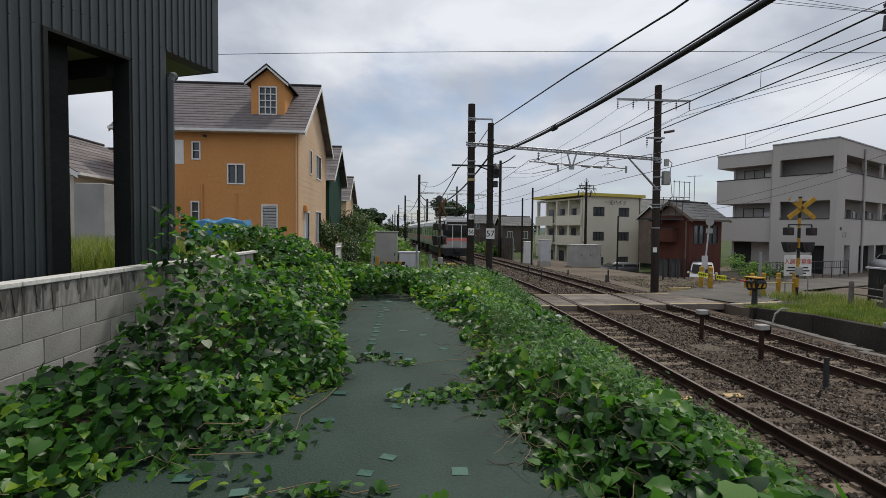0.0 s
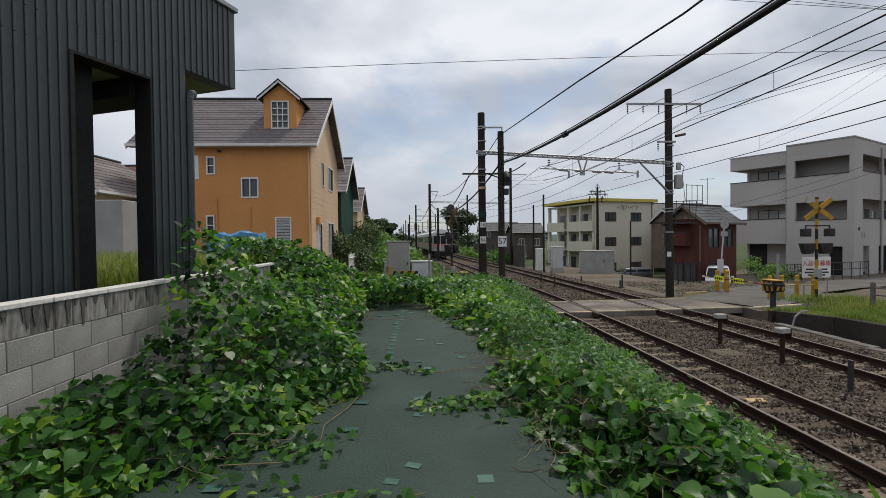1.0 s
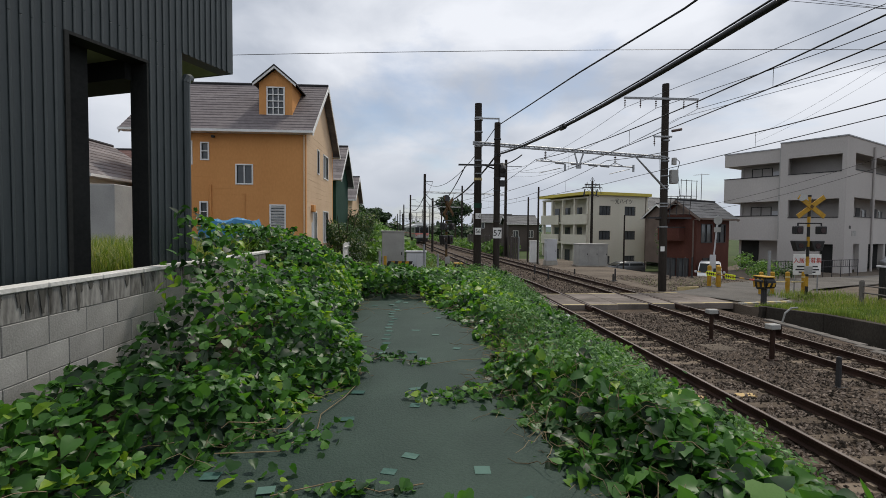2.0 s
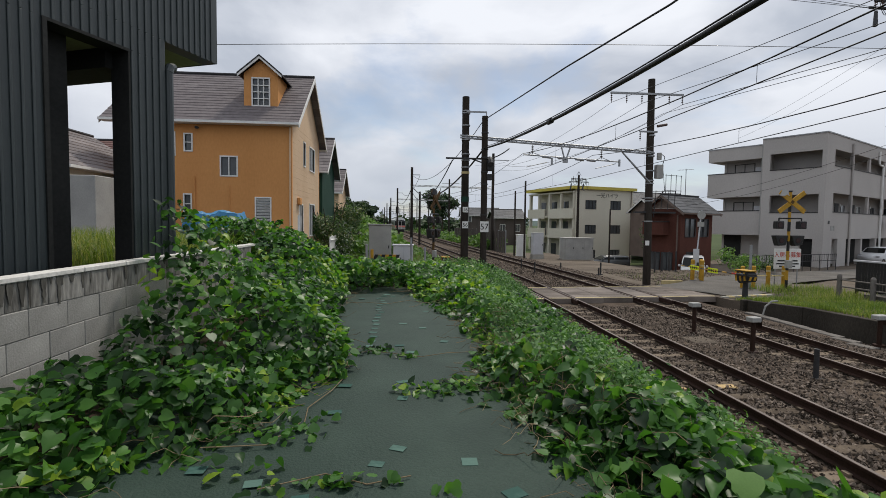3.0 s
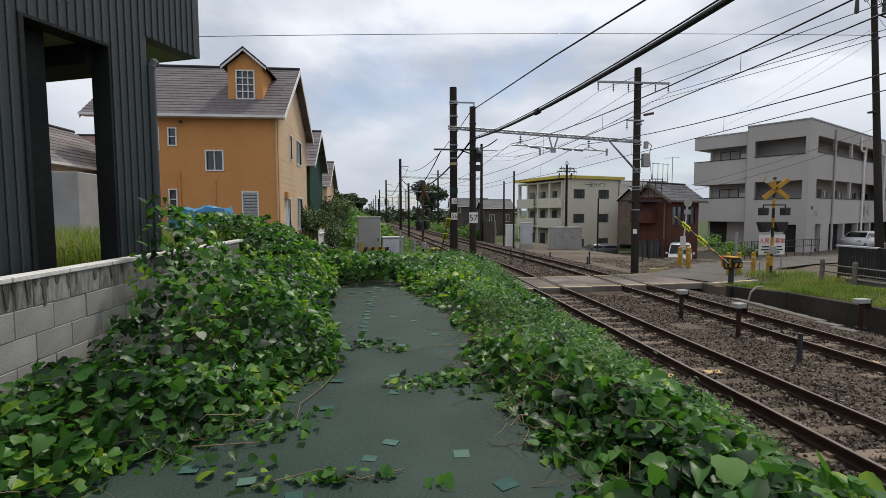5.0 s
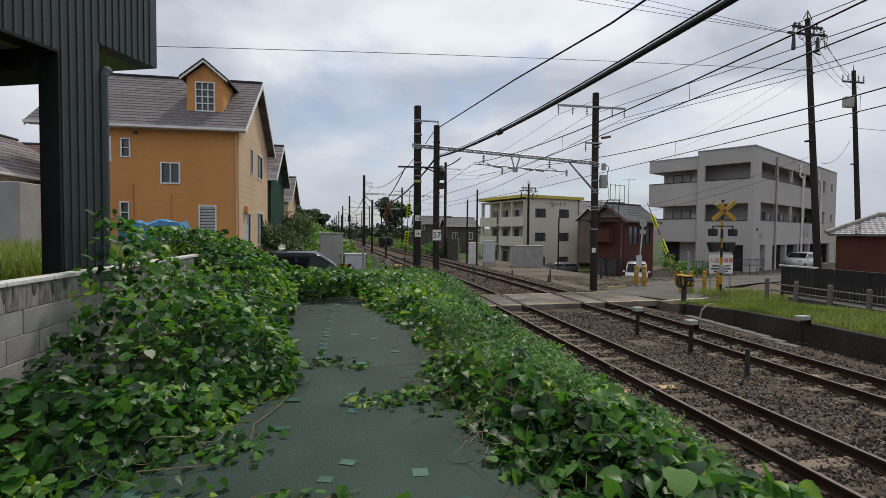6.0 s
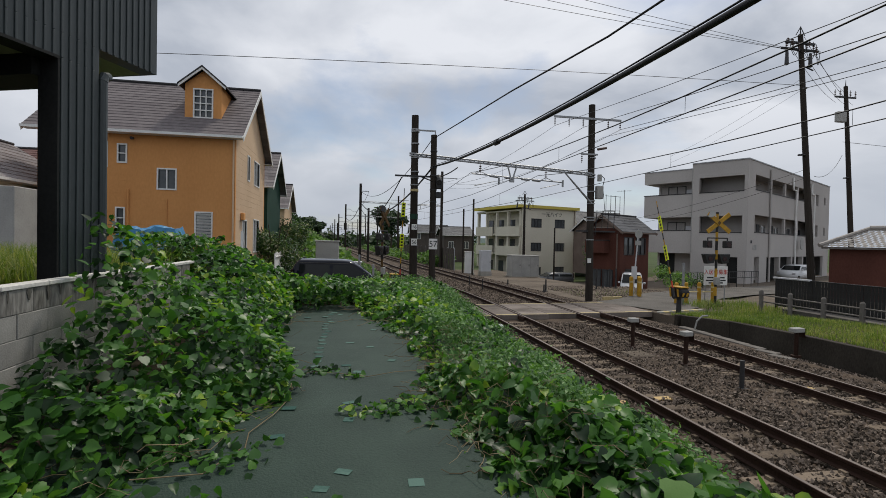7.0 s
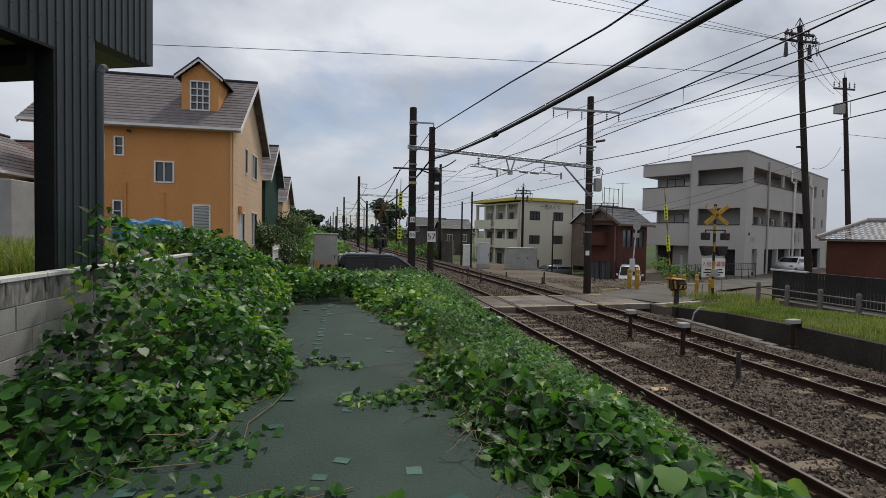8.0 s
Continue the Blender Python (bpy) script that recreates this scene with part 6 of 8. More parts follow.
def barrier(at, label, reach, face="x"):
    """The machine of a crossing gate; its boom is a part that turns about local x."""
    th = thing("crossing_gate", label, "crossing gate", at, group="crossing gates")
    rodpart("stand", (0, 0, -0.15), (0, 0, 0.55), 0.11, M["dark"], th, "", 0.09)
    boxpart("base_plate", (-0.3, 0.3, -0.3, 0.3, -0.2, -0.12), M["concrete"], th, "", 0.02)
    bm = bmesh.new()
    prism(bm, [(-0.38, 0.62), (0.16, 0.50), (0.40, 0.86), (0.36, 1.02), (-0.28, 0.98), (-0.40, 0.84)], "x", -0.2, 0.2)
    soften(bm, 0.03, 2)
    part("drive_box", bm, M["black"], th, "black drive box with yellow bands")
    for k in (-0.22, 0.02, 0.26):
        for xa in (0.201, -0.206):
            bm = bmesh.new()
            prism(bm, [(k - 0.06, 0.61 - k * 0.1), (k + 0.05, 0.61 - k * 0.1), (k + 0.11, 0.95), (k + 0.0, 0.95)], "x", xa, xa + 0.005)
            part("drive_band", bm, M["yellow"], th)
    for xa in (-0.17, 0.02):
        bm = bmesh.new()
        prism(bm, [(xa, 0.66), (xa + 0.09, 0.66), (xa + 0.14, 0.80), (xa + 0.05, 0.80)], "y", -0.405, -0.395)
        part("drive_band", bm, M["yellow"], th)
    boxpart("drive_lid", (-0.2, 0.2, -0.34, 0.36, 0.99, 1.04), M["yellow"], th, "", 0.02)
    boom = new("boom")
    boom.parent = th
    boom.matrix_basis = pose(-0.27, 0.0, 0.86)
    tagged(boom, "yellow and black striped boom")
    bm = bmesh.new()
    rod(bm, (0, -0.25, 0), (0, 0.12, 0), 0.05)
    part("boom_root", bm, M["dark"], boom)
    k = int(reach / 0.3)
    for i in range(k):
        r0 = 0.030 - 0.015 * i / k
        mat = M["red"] if i == 0 else M["black"] if i % 2 else M["yellow"]
        rodpart("boom_section", (0, 0.12 + i * 0.3, 0), (0, 0.12 + (i + 1) * 0.3, 0), r0, mat, boom, "", r0 - 0.015 / k, 8)
    for y in (reach * 0.42, reach * 0.76):
        bm = bmesh.new()
        if face == "x":
            bx(bm, -0.012, 0.012, y - 0.33, y + 0.33, -0.11, 0.09)
        else:
            bx(bm, -0.09, 0.09, y - 0.33, y + 0.33, -0.04, -0.016)
        fl = part("boom_plate", bm, M["lime"], boom, "bright yellow plate on the boom")
        for q in range(4):
            bm = bmesh.new()
            if face == "x":
                for sx in (-0.0145, 0.0125):
                    bx(bm, sx, sx + 0.002, y - 0.25 + q * 0.15, y - 0.17 + q * 0.15, -0.06, 0.04)
            else:
                bx(bm, -0.05, 0.05, y - 0.25 + q * 0.15, y - 0.17 + q * 0.15, -0.0435, -0.0405)
            part("plate_mark", bm, M["black"], boom)
    return th, boom


def bollard(x, y, z, h, material, label, r=0.075, group="bollards"):
    th = thing("bollard", label, "bollard", pose(x, y, z), group=group)
    bm = bmesh.new()
    rod(bm, (0, 0, -0.15), (0, 0, h - 0.04), r, n=12)
    rod(bm, (0, 0, h - 0.04), (0, 0, h), r, r * 0.6, 12)
    part("post", bm, material, th)
    bm = bmesh.new()
    rod(bm, (0, 0, h * 0.72), (0, 0, h * 0.80), r + 0.003, n=12)
    part("reflector_band", bm, M["kerb"] if material is M["cpole"] else M["line"], th)
    return th


def box_post(x, y, h, label, wide=0.27):
    th = thing("trackside_box", label, "trackside box", pose(x, y, -0.22, 0, 0, random.uniform(-8, 8)), group="trackside boxes")
    bm = bmesh.new()
    rod(bm, (0, 0, 0), (0, 0, 0.05), 0.13, n=10)
    rod(bm, (0, 0, 0.05), (0, 0, h - 0.14), 0.055, n=10)
    part("post", bm, M["rust"], th)
    boxpart("box", (-wide / 2, wide / 2, -0.1, 0.1, h - 0.12, h), M["grey"], th, "weathered pale box", 0.015)
    boxpart("side_plate", (wide / 2, wide / 2 + 0.012, -0.1, 0.1, h - 0.26, h - 0.02), M["rust"], th)
    return th


def short_post(x, y, h, r=0.05):
    th = thing("trackside_post", "short dark steel post beside the track", "post", pose(x, y, -0.25), group="trackside posts")
    rodpart("post", (0, 0, 0), (0, 0, h), r, M["dark"], th, "", r * 0.9)
    boxpart("foot", (-0.1, 0.1, -0.1, 0.1, 0, 0.05), M["dark"], th)
    return th


def guard_fence():
    th = thing("guard_fence", "weathered concrete posts joined by two pipe rails", "fence")
    ys = [17.9 - 1.4 * k for k in range(13)]
    for y in ys:
        bm = bmesh.new()
        rod(bm, (17.2, y, -0.1), (17.2, y, 0.90), 0.085, n=12)
        rod(bm, (17.2, y, 0.90), (17.2, y, 0.96), 0.085, 0.05, 12)
        part("post", bm, M["cpole"], th)
    for z in (0.47, 0.74):
        for a, b in zip(ys, ys[1:]):
            rodpart("rail", (17.2, a - 0.09, z), (17.2, b + 0.09, z), 0.028, M["cpole"], th, n=8)
    return th


def black_fence():
    th = thing("panel_fence", "black slatted fence with a pale top rail", "fence")
    me = None
    bm = bmesh.new()
    bx(bm, -0.012, 0.012, -0.05, 0.05, 0.24, 1.42)
    me = mesh_of(bm, "slat", M["black"])
    y = 18.2
    while y > 1.0:
        piece("slat", me, th, pose(18.25, y, 0))
        y -= 0.125
    for z in (0.25, 1.15):
        boxpart("rail", (18.27, 18.31, 1.0, 18.3, z, z + 0.07), M["black"], th)
    boxpart("top_rail", (18.18, 18.32, 16.6, 18.35, 1.42, 1.49), M["pale"], th, "pale top rail", 0.01)
    boxpart("top_rail", (18.22, 18.32, 1.0, 16.6, 1.42, 1.46), M["black"], th)
    y = 18.3
    while y > 1.0:
        boxpart("post", (18.32, 18.4, y - 0.04, y + 0.04, -0.1, 1.42), M["black"], th)
        y -= 1.9
    return th


def letting_sign():
    th = thing("letting_sign", "white roadside notice board with red characters", "sign", pose(17.8, 21.3, -0.14, 0, 0, 0))
    for x in (-0.55, 0.55):
        rodpart("leg", (x, 0.04, -0.1), (x, 0.04, 1.0), 0.025, M["galv"], th)
    bd = boxpart("board", (-0.66, 0.66, -0.015, 0.015, 0.98, 1.92), M["white"], th, "white notice board", 0.005)
    lettering("characters", "\u5165\u5c45\u8005\u52df\u96c6", 0.27, M["red"], bd, pose(0, -0.02, 1.62, 90), "red characters")
    for k, (w, z) in enumerate(((1.0, 1.36), (1.12, 1.22), (0.8, 1.10))):
        boxpart("text_bar", (-w / 2, w / 2, -0.019, -0.016, z - 0.035, z + 0.035), M["dark"], bd)
    return th


def road_sign():
    th = thing("road_sign", "white post with a round sign seen from behind", "road sign", pose(15.1, 24.2, 0))
    rodpart("post", (0, 0, -0.1), (0.28, 0, 3.6), 0.035, M["pale"], th)
    bm = bmesh.new()
    rod(bm, (0.26, -0.05, 3.35), (0.26, -0.035, 3.35), 0.22, n=24)
    part("disc", bm, M["grey"], th, "grey back of a round sign")
    boxpart("sub_plate", (0.06, 0.42, -0.05, -0.035, 2.75, 3.0), M["grey"], th)
    boxpart("lower_board", (-0.12, 0.2, -0.06, -0.04, 0.9, 1.6), M["pale"], th)
    return th


def cabinet(name, label, at, w, d, h, material, doors=2, legs=0.0, top=True):
    th = thing(name, label, "cabinet", at)
    boxpart("body", (-w / 2, w / 2, -d / 2, d / 2, legs, h), material, th, "", 0.02)
    if top:
        boxpart("lid", (-w / 2 - 0.05, w / 2 + 0.05, -d / 2 - 0.05, d / 2 + 0.05, h, h + 0.07), material, th, "", 0.015)
    for k in range(doors):
        x0 = -w / 2 + w * k / doors
        dr = boxpart("door", (x0 + 0.03, x0 + w / doors - 0.03, -d / 2 - 0.018, -d / 2, legs + 0.06, h - 0.06), material, th, "", 0.006)
        boxpart("handle", (x0 + w / doors - 0.14, x0 + w / doors - 0.09, -d / 2 - 0.04, -d / 2 - 0.018, h * 0.5, h * 0.5 + 0.16), M["dark"], dr)
    boxpart("plinth", (-w / 2 - 0.06, w / 2 + 0.06, -d / 2 - 0.06, d / 2 + 0.06, -0.3, max(legs, 0.06)), M["kerb"], th)
    return th


def striped_bar():
    th = thing("barrier_board", "black and yellow striped board on short posts", "barrier", pose(-1.15, 22.2, 0.2))
    rodpart("post", (-0.25, 0, -0.1), (-0.25, 0, 1.35), 0.07, M["yellow"], th, "yellow post")
    rodpart("post", (0.85, 0, -0.1), (0.85, 0, 1.0), 0.05, M["black"], th)
    for k in range(7):
        bm = bmesh.new()
        x = -0.2 + k * 0.16
        prism(bm, [(x, 0.88), (x + 0.16, 0.88), (x + 0.24, 1.12), (x + 0.08, 1.12)], "y", -0.02, 0.02)
        part("board_section", bm, M["yellow"] if k % 2 else M["black"], th)
    return th


def crowned_shell(L, W, H, nose, rake):
    """Lofted body: rounded roof edges, a crowned roof, a raked screen and a short bonnet."""
    def top(x):
        if x < -L / 2 + 0.30:
            u = (x + L / 2) / 0.30
            return H - 0.30 * (1 - u) ** 2
        a, b = L / 2 - nose - rake, L / 2 - nose
        if x < a:
            return H - 0.03 * max(0, (x + 0.1) / (a + 0.1)) ** 2
        if x < b:
            u = (x - a) / (b - a)
            return H - 0.03 - (H - 1.07) * (0.62 * u + 0.38 * u * u)
        return 1.04 - 0.30 * ((x - b) / nose) ** 2
    bm = bmesh.new()
    rings = []
    n = 44
    for i in range(n + 1):
        x = -L / 2 + L * i / n
        t = top(x)
        w = W * (1 - 0.12 * max(0, (x - L / 2 + 0.35) / 0.35) ** 2 - 0.07 * max(0, (-L / 2 + 0.2 - x) / 0.2) ** 2)
        half = []
        for z in (0.28, 0.5, 0.8, min(1.02, t - 0.10)):
            half.append((w * (0.985 if z < 0.4 else 1.0), z))
        edge = w * (1 - 0.16 * max(0, t - 0.12 - 1.02) / (H - 1.02))
        half += [(edge, t - 0.10), (edge - 0.02, t - 0.055), (edge - 0.06, t - 0.025), (edge - 0.15, t), (edge * 0.5, t + 0.025), (0, t + 0.034)]
        ring = half + [(-y, z) for y, z in half[-2::-1]]
        rings.append([bm.verts.new((x, y, z)) for y, z in ring])
    for a, b in zip(rings, rings[1:]):
        for j in range(len(a)):
            bm.faces.new((a[j], b[j], b[(j + 1) % len(a)], a[(j + 1) % len(a)]))
    bm.faces.new(rings[0])
    bm.faces.new(rings[-1][::-1])
    bmesh.ops.recalc_face_normals(bm, faces=bm.faces)
    for f in bm.faces:
        f.smooth = len(f.verts) == 4
    return bm


def car(name, label, at, paint, length=3.4, width=1.48, height=1.75, nose=0.55, rake=0.6, crowned=False):
    """A small car along local +x: shell, glass, wheels, lamps."""
    th = thing(name, label, "car", at)
    L, W, H = length, width / 2, height
    prof = [(-L / 2, 0.30), (-L / 2 - 0.02, 0.75), (-L / 2 + 0.04, 1.0), (-L / 2 + 0.14, H - 0.12), (-L / 2 + 0.28, H - 0.02), (-0.1, H), (L / 2 - nose - rake, H - 0.05), (L / 2 - nose, 1.02), (L / 2 - 0.1, 0.86), (L / 2, 0.6), (L / 2 - 0.02, 0.28)]
    if crowned:
        part("body_shell", crowned_shell(L, W, H, nose, rake), paint, th)
        for s in (-1, 1):
            rodpart("drip_rail", (-L / 2 + 0.25, s * (W * 0.86 + 0.005), H - 0.105), (L / 2 - nose - rake - 0.02, s * (W * 0.86 + 0.005), H - 0.12), 0.013, M["black"], th)
            for x in (-L / 2 + 0.22, -0.35, L / 2 - nose - rake + 0.1):
                rodpart("door_seam", (x, s * (W + 0.001), 0.45), (x, s * (W + 0.001), 1.03), 0.006, M["black"], th)
            boxpart("door_handle", (-0.62, -0.42, s * (W + 0.012) - 0.014, s * (W + 0.012) + 0.014, 0.93, 0.965), M["van"], th, "", 0.008)
        boxpart("roof_aerial", (-L / 2 + 0.30, -L / 2 + 0.40, -0.02, 0.02, H - 0.02, H + 0.07), M["black"], th, "", 0.01)
    else:
        bm = bmesh.new()
        prism(bm, prof, "y", -W, W)
        for v in bm.verts:
            if v.co.z > 1.02:
                v.co.y *= 1 - 0.16 * (v.co.z - 1.02) / (H - 1.02)
        bmesh.ops.bevel(bm, geom=[e for e in bm.edges if abs(e.verts[0].co.y - e.verts[1].co.y) < 0.02], offset=0.06, segments=3, affect="EDGES", clamp_overlap=True)
        for f in bm.faces:
            f.smooth = True
        part("body_shell", bm, paint, th)
    def taper(z):
        return W * (1 - 0.16 * max(0, z - 1.02) / (H - 1.02))
    z0, z1 = 1.06, H - 0.16
    xs = [-L / 2 + 0.22, -0.35, L / 2 - nose - rake + 0.06]
    for s in (-1, 1):
        for a, b, front in ((xs[0], xs[1] - 0.05, False), (xs[1] + 0.05, xs[2], True)):
            bm = bmesh.new()
            e = (rake * 0.80) if front else 0
            vs = [(a, z0), (b + e, z0), (b, z1), (a + 0.03, z1)]
            q = [bm.verts.new((x, s * (taper(z) + 0.006), z)) for x, z in vs]
            bm.faces.new(q if s < 0 else q[::-1])
            r = bmesh.ops.extrude_face_region(bm, geom=bm.faces[:])
            bmesh.ops.translate(bm, verts=[v for v in r["geom"] if isinstance(v, bmesh.types.BMVert)], vec=(0, -s * 0.03, 0))
            bmesh.ops.recalc_face_normals(bm, faces=bm.faces)
            part("side_window", bm, M["carglass"], th, "dark side window")
    bm = bmesh.new()
    xa, za, xb, zb = L / 2 - nose + 0.012, 1.06, L / 2 - nose - rake + 0.03, H - 0.1
    q = [(xa, -W * 0.9, za), (xa, W * 0.9, za), (xb, W * 0.78, zb), (xb, -W * 0.78, zb)]
    off = Vector((0.02, 0, 0.012))
    va = [bm.verts.new(Vector(p) + off) for p in q]
    vb = [bm.verts.new(Vector(p) - off) for p in q]
    bm.faces.new(va)
    bm.faces.new(vb[::-1])
    for i in range(4):
        bm.faces.new((va[i], vb[i], vb[(i + 1) % 4], va[(i + 1) % 4]))
    bmesh.ops.recalc_face_normals(bm, faces=bm.faces)
    part("windscreen", bm, M["carglass"], th)
    boxpart("rear_window", (-L / 2 + 0.055, -L / 2 + 0.10, -W * 0.78, W * 0.78, 1.1, H - 0.25), M["carglass"], th)
    for x in (-L / 2 + 0.55, L / 2 - 0.6):
        for s in (-1, 1):
            bm = bmesh.new()
            rod(bm, (x, s * (W - 0.16), 0.28), (x, s * (W + 0.01), 0.28), 0.28, n=20)
            wh = part("wheel", bm, M["rubber"], th)
            bm = bmesh.new()
            rod(bm, (x, s * (W + 0.005), 0.28), (x, s * (W + 0.02), 0.28), 0.17, n=14)
            part("rim", bm, M["steel"], wh)
    for s in (-1, 1):
        boxpart("headlamp", (L / 2 - 0.12, L / 2 + 0.005, s * (W - 0.2) - 0.14, s * (W - 0.2) + 0.14, 0.66, 0.82), M["pale"], th, "", 0.02)
        boxpart("tail_lamp", (-L / 2 - 0.03, -L / 2 + 0.03, s * (W - 0.1) - 0.07, s * (W - 0.1) + 0.07, 0.9, 1.4), M["lens_off"], th, "", 0.015)
        bm = bmesh.new()
        bx(bm, L / 2 - nose - 0.25, L / 2 - nose - 0.08, s * (W + 0.10) - 0.08, s * (W + 0.10) + 0.08, 1.0, 1.14)
        soften(bm, 0.03)
        part("wing_mirror", bm, paint, th)
    return th


def board_fence():
    th = thing("board_fence", "dark grey vertical board fence beside the far track", "fence")
    for k in range(44):
        y = 52.0 + 0.75 * k
        boxpart("board", (-0.02 + 12.75 + bend(y), 0.02 + 12.75 + bend(y), y, y + 0.70, -0.9, 2.0 + 0.04 * (k % 3)), M["umber"], th)
    for k in range(12):
        y = 52.0 + 3.0 * k
        boxpart("post", (12.78 + bend(y), 12.88 + bend(y), y - 0.05, y + 0.05, -0.9, 2.1), M["galv"], th)
    return th


board_fence()


def roadside_railing():
    th = thing("railing", "thin dark steel railing before the grey flats", "railing")
    for k in range(11):
        rodpart("post", (23.0 + 0.95 * k, 31.0 + 0.32 * k, -0.5), (23.0 + 0.95 * k, 31.0 + 0.32 * k, 0.85), 0.025, M["dark"], th, n=6)
    for z in (0.35, 0.82):
        rodpart("rail", (23.0, 31.0, z), (32.5, 34.2, z), 0.022, M["dark"], th, n=6)
    for k in range(40):
        rodpart("bar", (23.1 + 0.235 * k, 31.03 + 0.079 * k, 0.35), (23.1 + 0.235 * k, 31.03 + 0.079 * k, 0.82), 0.011, M["dark"], th, n=4)
    return th


roadside_railing()


def aerial(x, y, z0, z1, label):
    th = thing("aerial", label, "aerial", pose(x, y, 0))
    rodpart("mast", (0, 0, z0), (0, 0, z1), 0.03, M["galv"], th, n=6)
    rodpart("arm", (-0.7, 0, z1 - 0.15), (0.7, 0, z1 - 0.05), 0.02, M["galv"], th, n=5)
    for k in range(7):
        rodpart("element", (-0.66 + 0.22 * k, -0.3 + 0.02 * k, z1 - 0.14 + 0.014 * k), (-0.66 + 0.22 * k, 0.3 - 0.02 * k, z1 - 0.14 + 0.014 * k), 0.010, M["galv"], th, n=4)
    return th


aerial(26.6, 44.5, -1.2, 8.2, "thin television aerial on a tall mast")
crossing_signal(pose(16.72, 20.0, 0.04), "striped crossing signal with yellow X and black lamps", None, M["yellow"])
# its yellow is painted darker in place of shade
SIG_W = crossing_signal(pose(1.52, 24.6, 0.1, 0, 0, 64), "striped crossing signal with dull X boards, its shade put into the paint", None, M["dull"])
GATE_E, BOOM_E = barrier(pose(13.35, 18.0, 0.05), "yellow crossing gate with striped boom beside the verge", 3.9)
GATE_W, BOOM_W = barrier(pose(2.02, 23.2, 0.15, 0, 0, 180), "yellow crossing gate with striped boom beside the poles", 4.4, "z")
for x, y in ((15.35, 20.9), (15.95, 21.0), (16.7, 21.05), (17.5, 21.1)):
    bollard(x, y, 0.02, 0.98, M["yellow"], "yellow steel guard post by the road", 0.09, "yellow guard posts")
for x, y in ((14.95, 24.1), (15.6, 24.4), (15.2, 23.7)):
    bollard(x, y, -0.1, 1.15, M["yellow"], "yellow steel guard post by the road", 0.10, "yellow guard posts")
for k in range(3):
    tagged(rodpart("guard_pipe", ((15.35, 15.95, 16.7)[k] + 0.09, 20.95, 0.55), ((15.95, 16.7, 17.5)[k] - 0.09, 21.03, 0.55), 0.03, M["line"], None, "yellowed pipe rail between guard posts"), category="rail")
for x, y in ((15.75, 22.3),):
    tagged(rodpart("steel_post", (15.55, 20.7, -0.1), (15.55, 20.7, 1.95), 0.06, M["galv"], None, "grey steel post with a small box"), category="post")
guard_fence()
black_fence()
letting_sign()
road_sign()
for x, y, h in ((8.1, 12.9, 0.86), (8.25, 10.8, 0.86)):
    box_post(x, y, h, "rusty post with a weathered pale box between tracks")
box_post(12.02, 11.3, 0.80, "rusty post with a pale box below the wall", 0.36)
for x, y, h in ((8.15, 8.9, 0.62), (8.1, 29.5, 0.7), (8.0, 32.5, 0.7), (12.0, 28.8, 0.75), (11.8, 28.6, 0.45), (10.9, 33, 0.4)):
    short_post(x, y, h)
tagged(boxpart("concrete_cover", (7.35, 8.0, 11.6, 12.3, -0.25, -0.17), M["dust"], None, "square pale concrete cover in the ballast", 0.02), category="cover")
tagged(boxpart("white_marker_box", (4.62, 4.92, 15.2, 15.45, -0.25, 0.08), M["pale"], None, "small pale box at the end of the deck", 0.03), category="box")
for x, y in ((4.95, 8.3), (5.95, 8.4), (9.45, 8.6), (6.0, 3.6)):
    tagged(boxpart("track_plate", (x - 0.17, x + 0.17, y - 0.09, y + 0.09, -0.2, -0.168), M["plate"], None, "faded ochre plate between the sleepers", 0.01), category="plate", group="ochre track plates")
for k in range(9):
    tagged(boxpart("kerb_stone", (12.5 + 0.28 * k, 12.76 + 0.28 * k, 18.05 + 0.07 * k, 18.25 + 0.07 * k, -0.3, 0.03), M["line"] if k % 2 else M["kerb"], None, "worn yellow and grey kerb stone edging the crossing", 0.015), category="kerb", group="striped kerb stones")
for k in range(12):
    tagged(boxpart("edging_stone", (12.9 + 0.1 * k, 12.98 + 0.1 * k + 0.01, 23.3 + 0.02 * k, 23.42 + 0.02 * k, -0.3, 0.03), M["line"], None, "worn yellow edging stone", 0.0), category="kerb", group="edging stones")
cabinet("signal_hut", "pale grey signal hut with overhanging flat lid", pose(-1.22, 26.2, 0.2), 1.15, 1.0, 2.42, M["grey"], 1)
cabinet("relay_cabinet", "low pale relay cabinet beside the track", pose(0.0, 23.9, 0.2), 0.95, 0.5, 1.45, M["pale"], 2)
cabinet("transformer_cabinet", "large grey transformer cabinet on bare ground", pose(16.4, 45.2, -0.45), 2.7, 1.6, 1.95, M["grey"], 3)
cabinet("white_cabinet", "tall white cabinet beside the far track", pose(12.9, 46.3, -0.4), 1.0, 0.9, 2.3, M["pale"], 1, 0.3)
cabinet("white_cabinet", "slim white cabinet beside the far track", pose(11.6, 47.5, -0.4), 0.8, 0.7, 2.1, M["white"], 1)
striped_bar()
for x, y, h in ((-1.6, 21.6, 1.6), (0.35, 22.0, 1.9), (0.95, 21.4, 1.5)):
    tagged(rodpart("steel_post", (x, y, 0.1), (x, y, 0.2 + h), 0.05, M["galv"], None, "thin grey steel post at the roadside"), category="post")
for k in range(4):
    short_post(15.8 + 0.75 * k, 29.5 + 0.5 * k, 1.35, 0.055)
car("parked_car", "dark grey car parked before the ivory flats", pose(21.7, 50.2, -1.85, 0, 0, 185), M["car_grey"], 4.2, 1.65, 1.45, 0.9, 0.7)
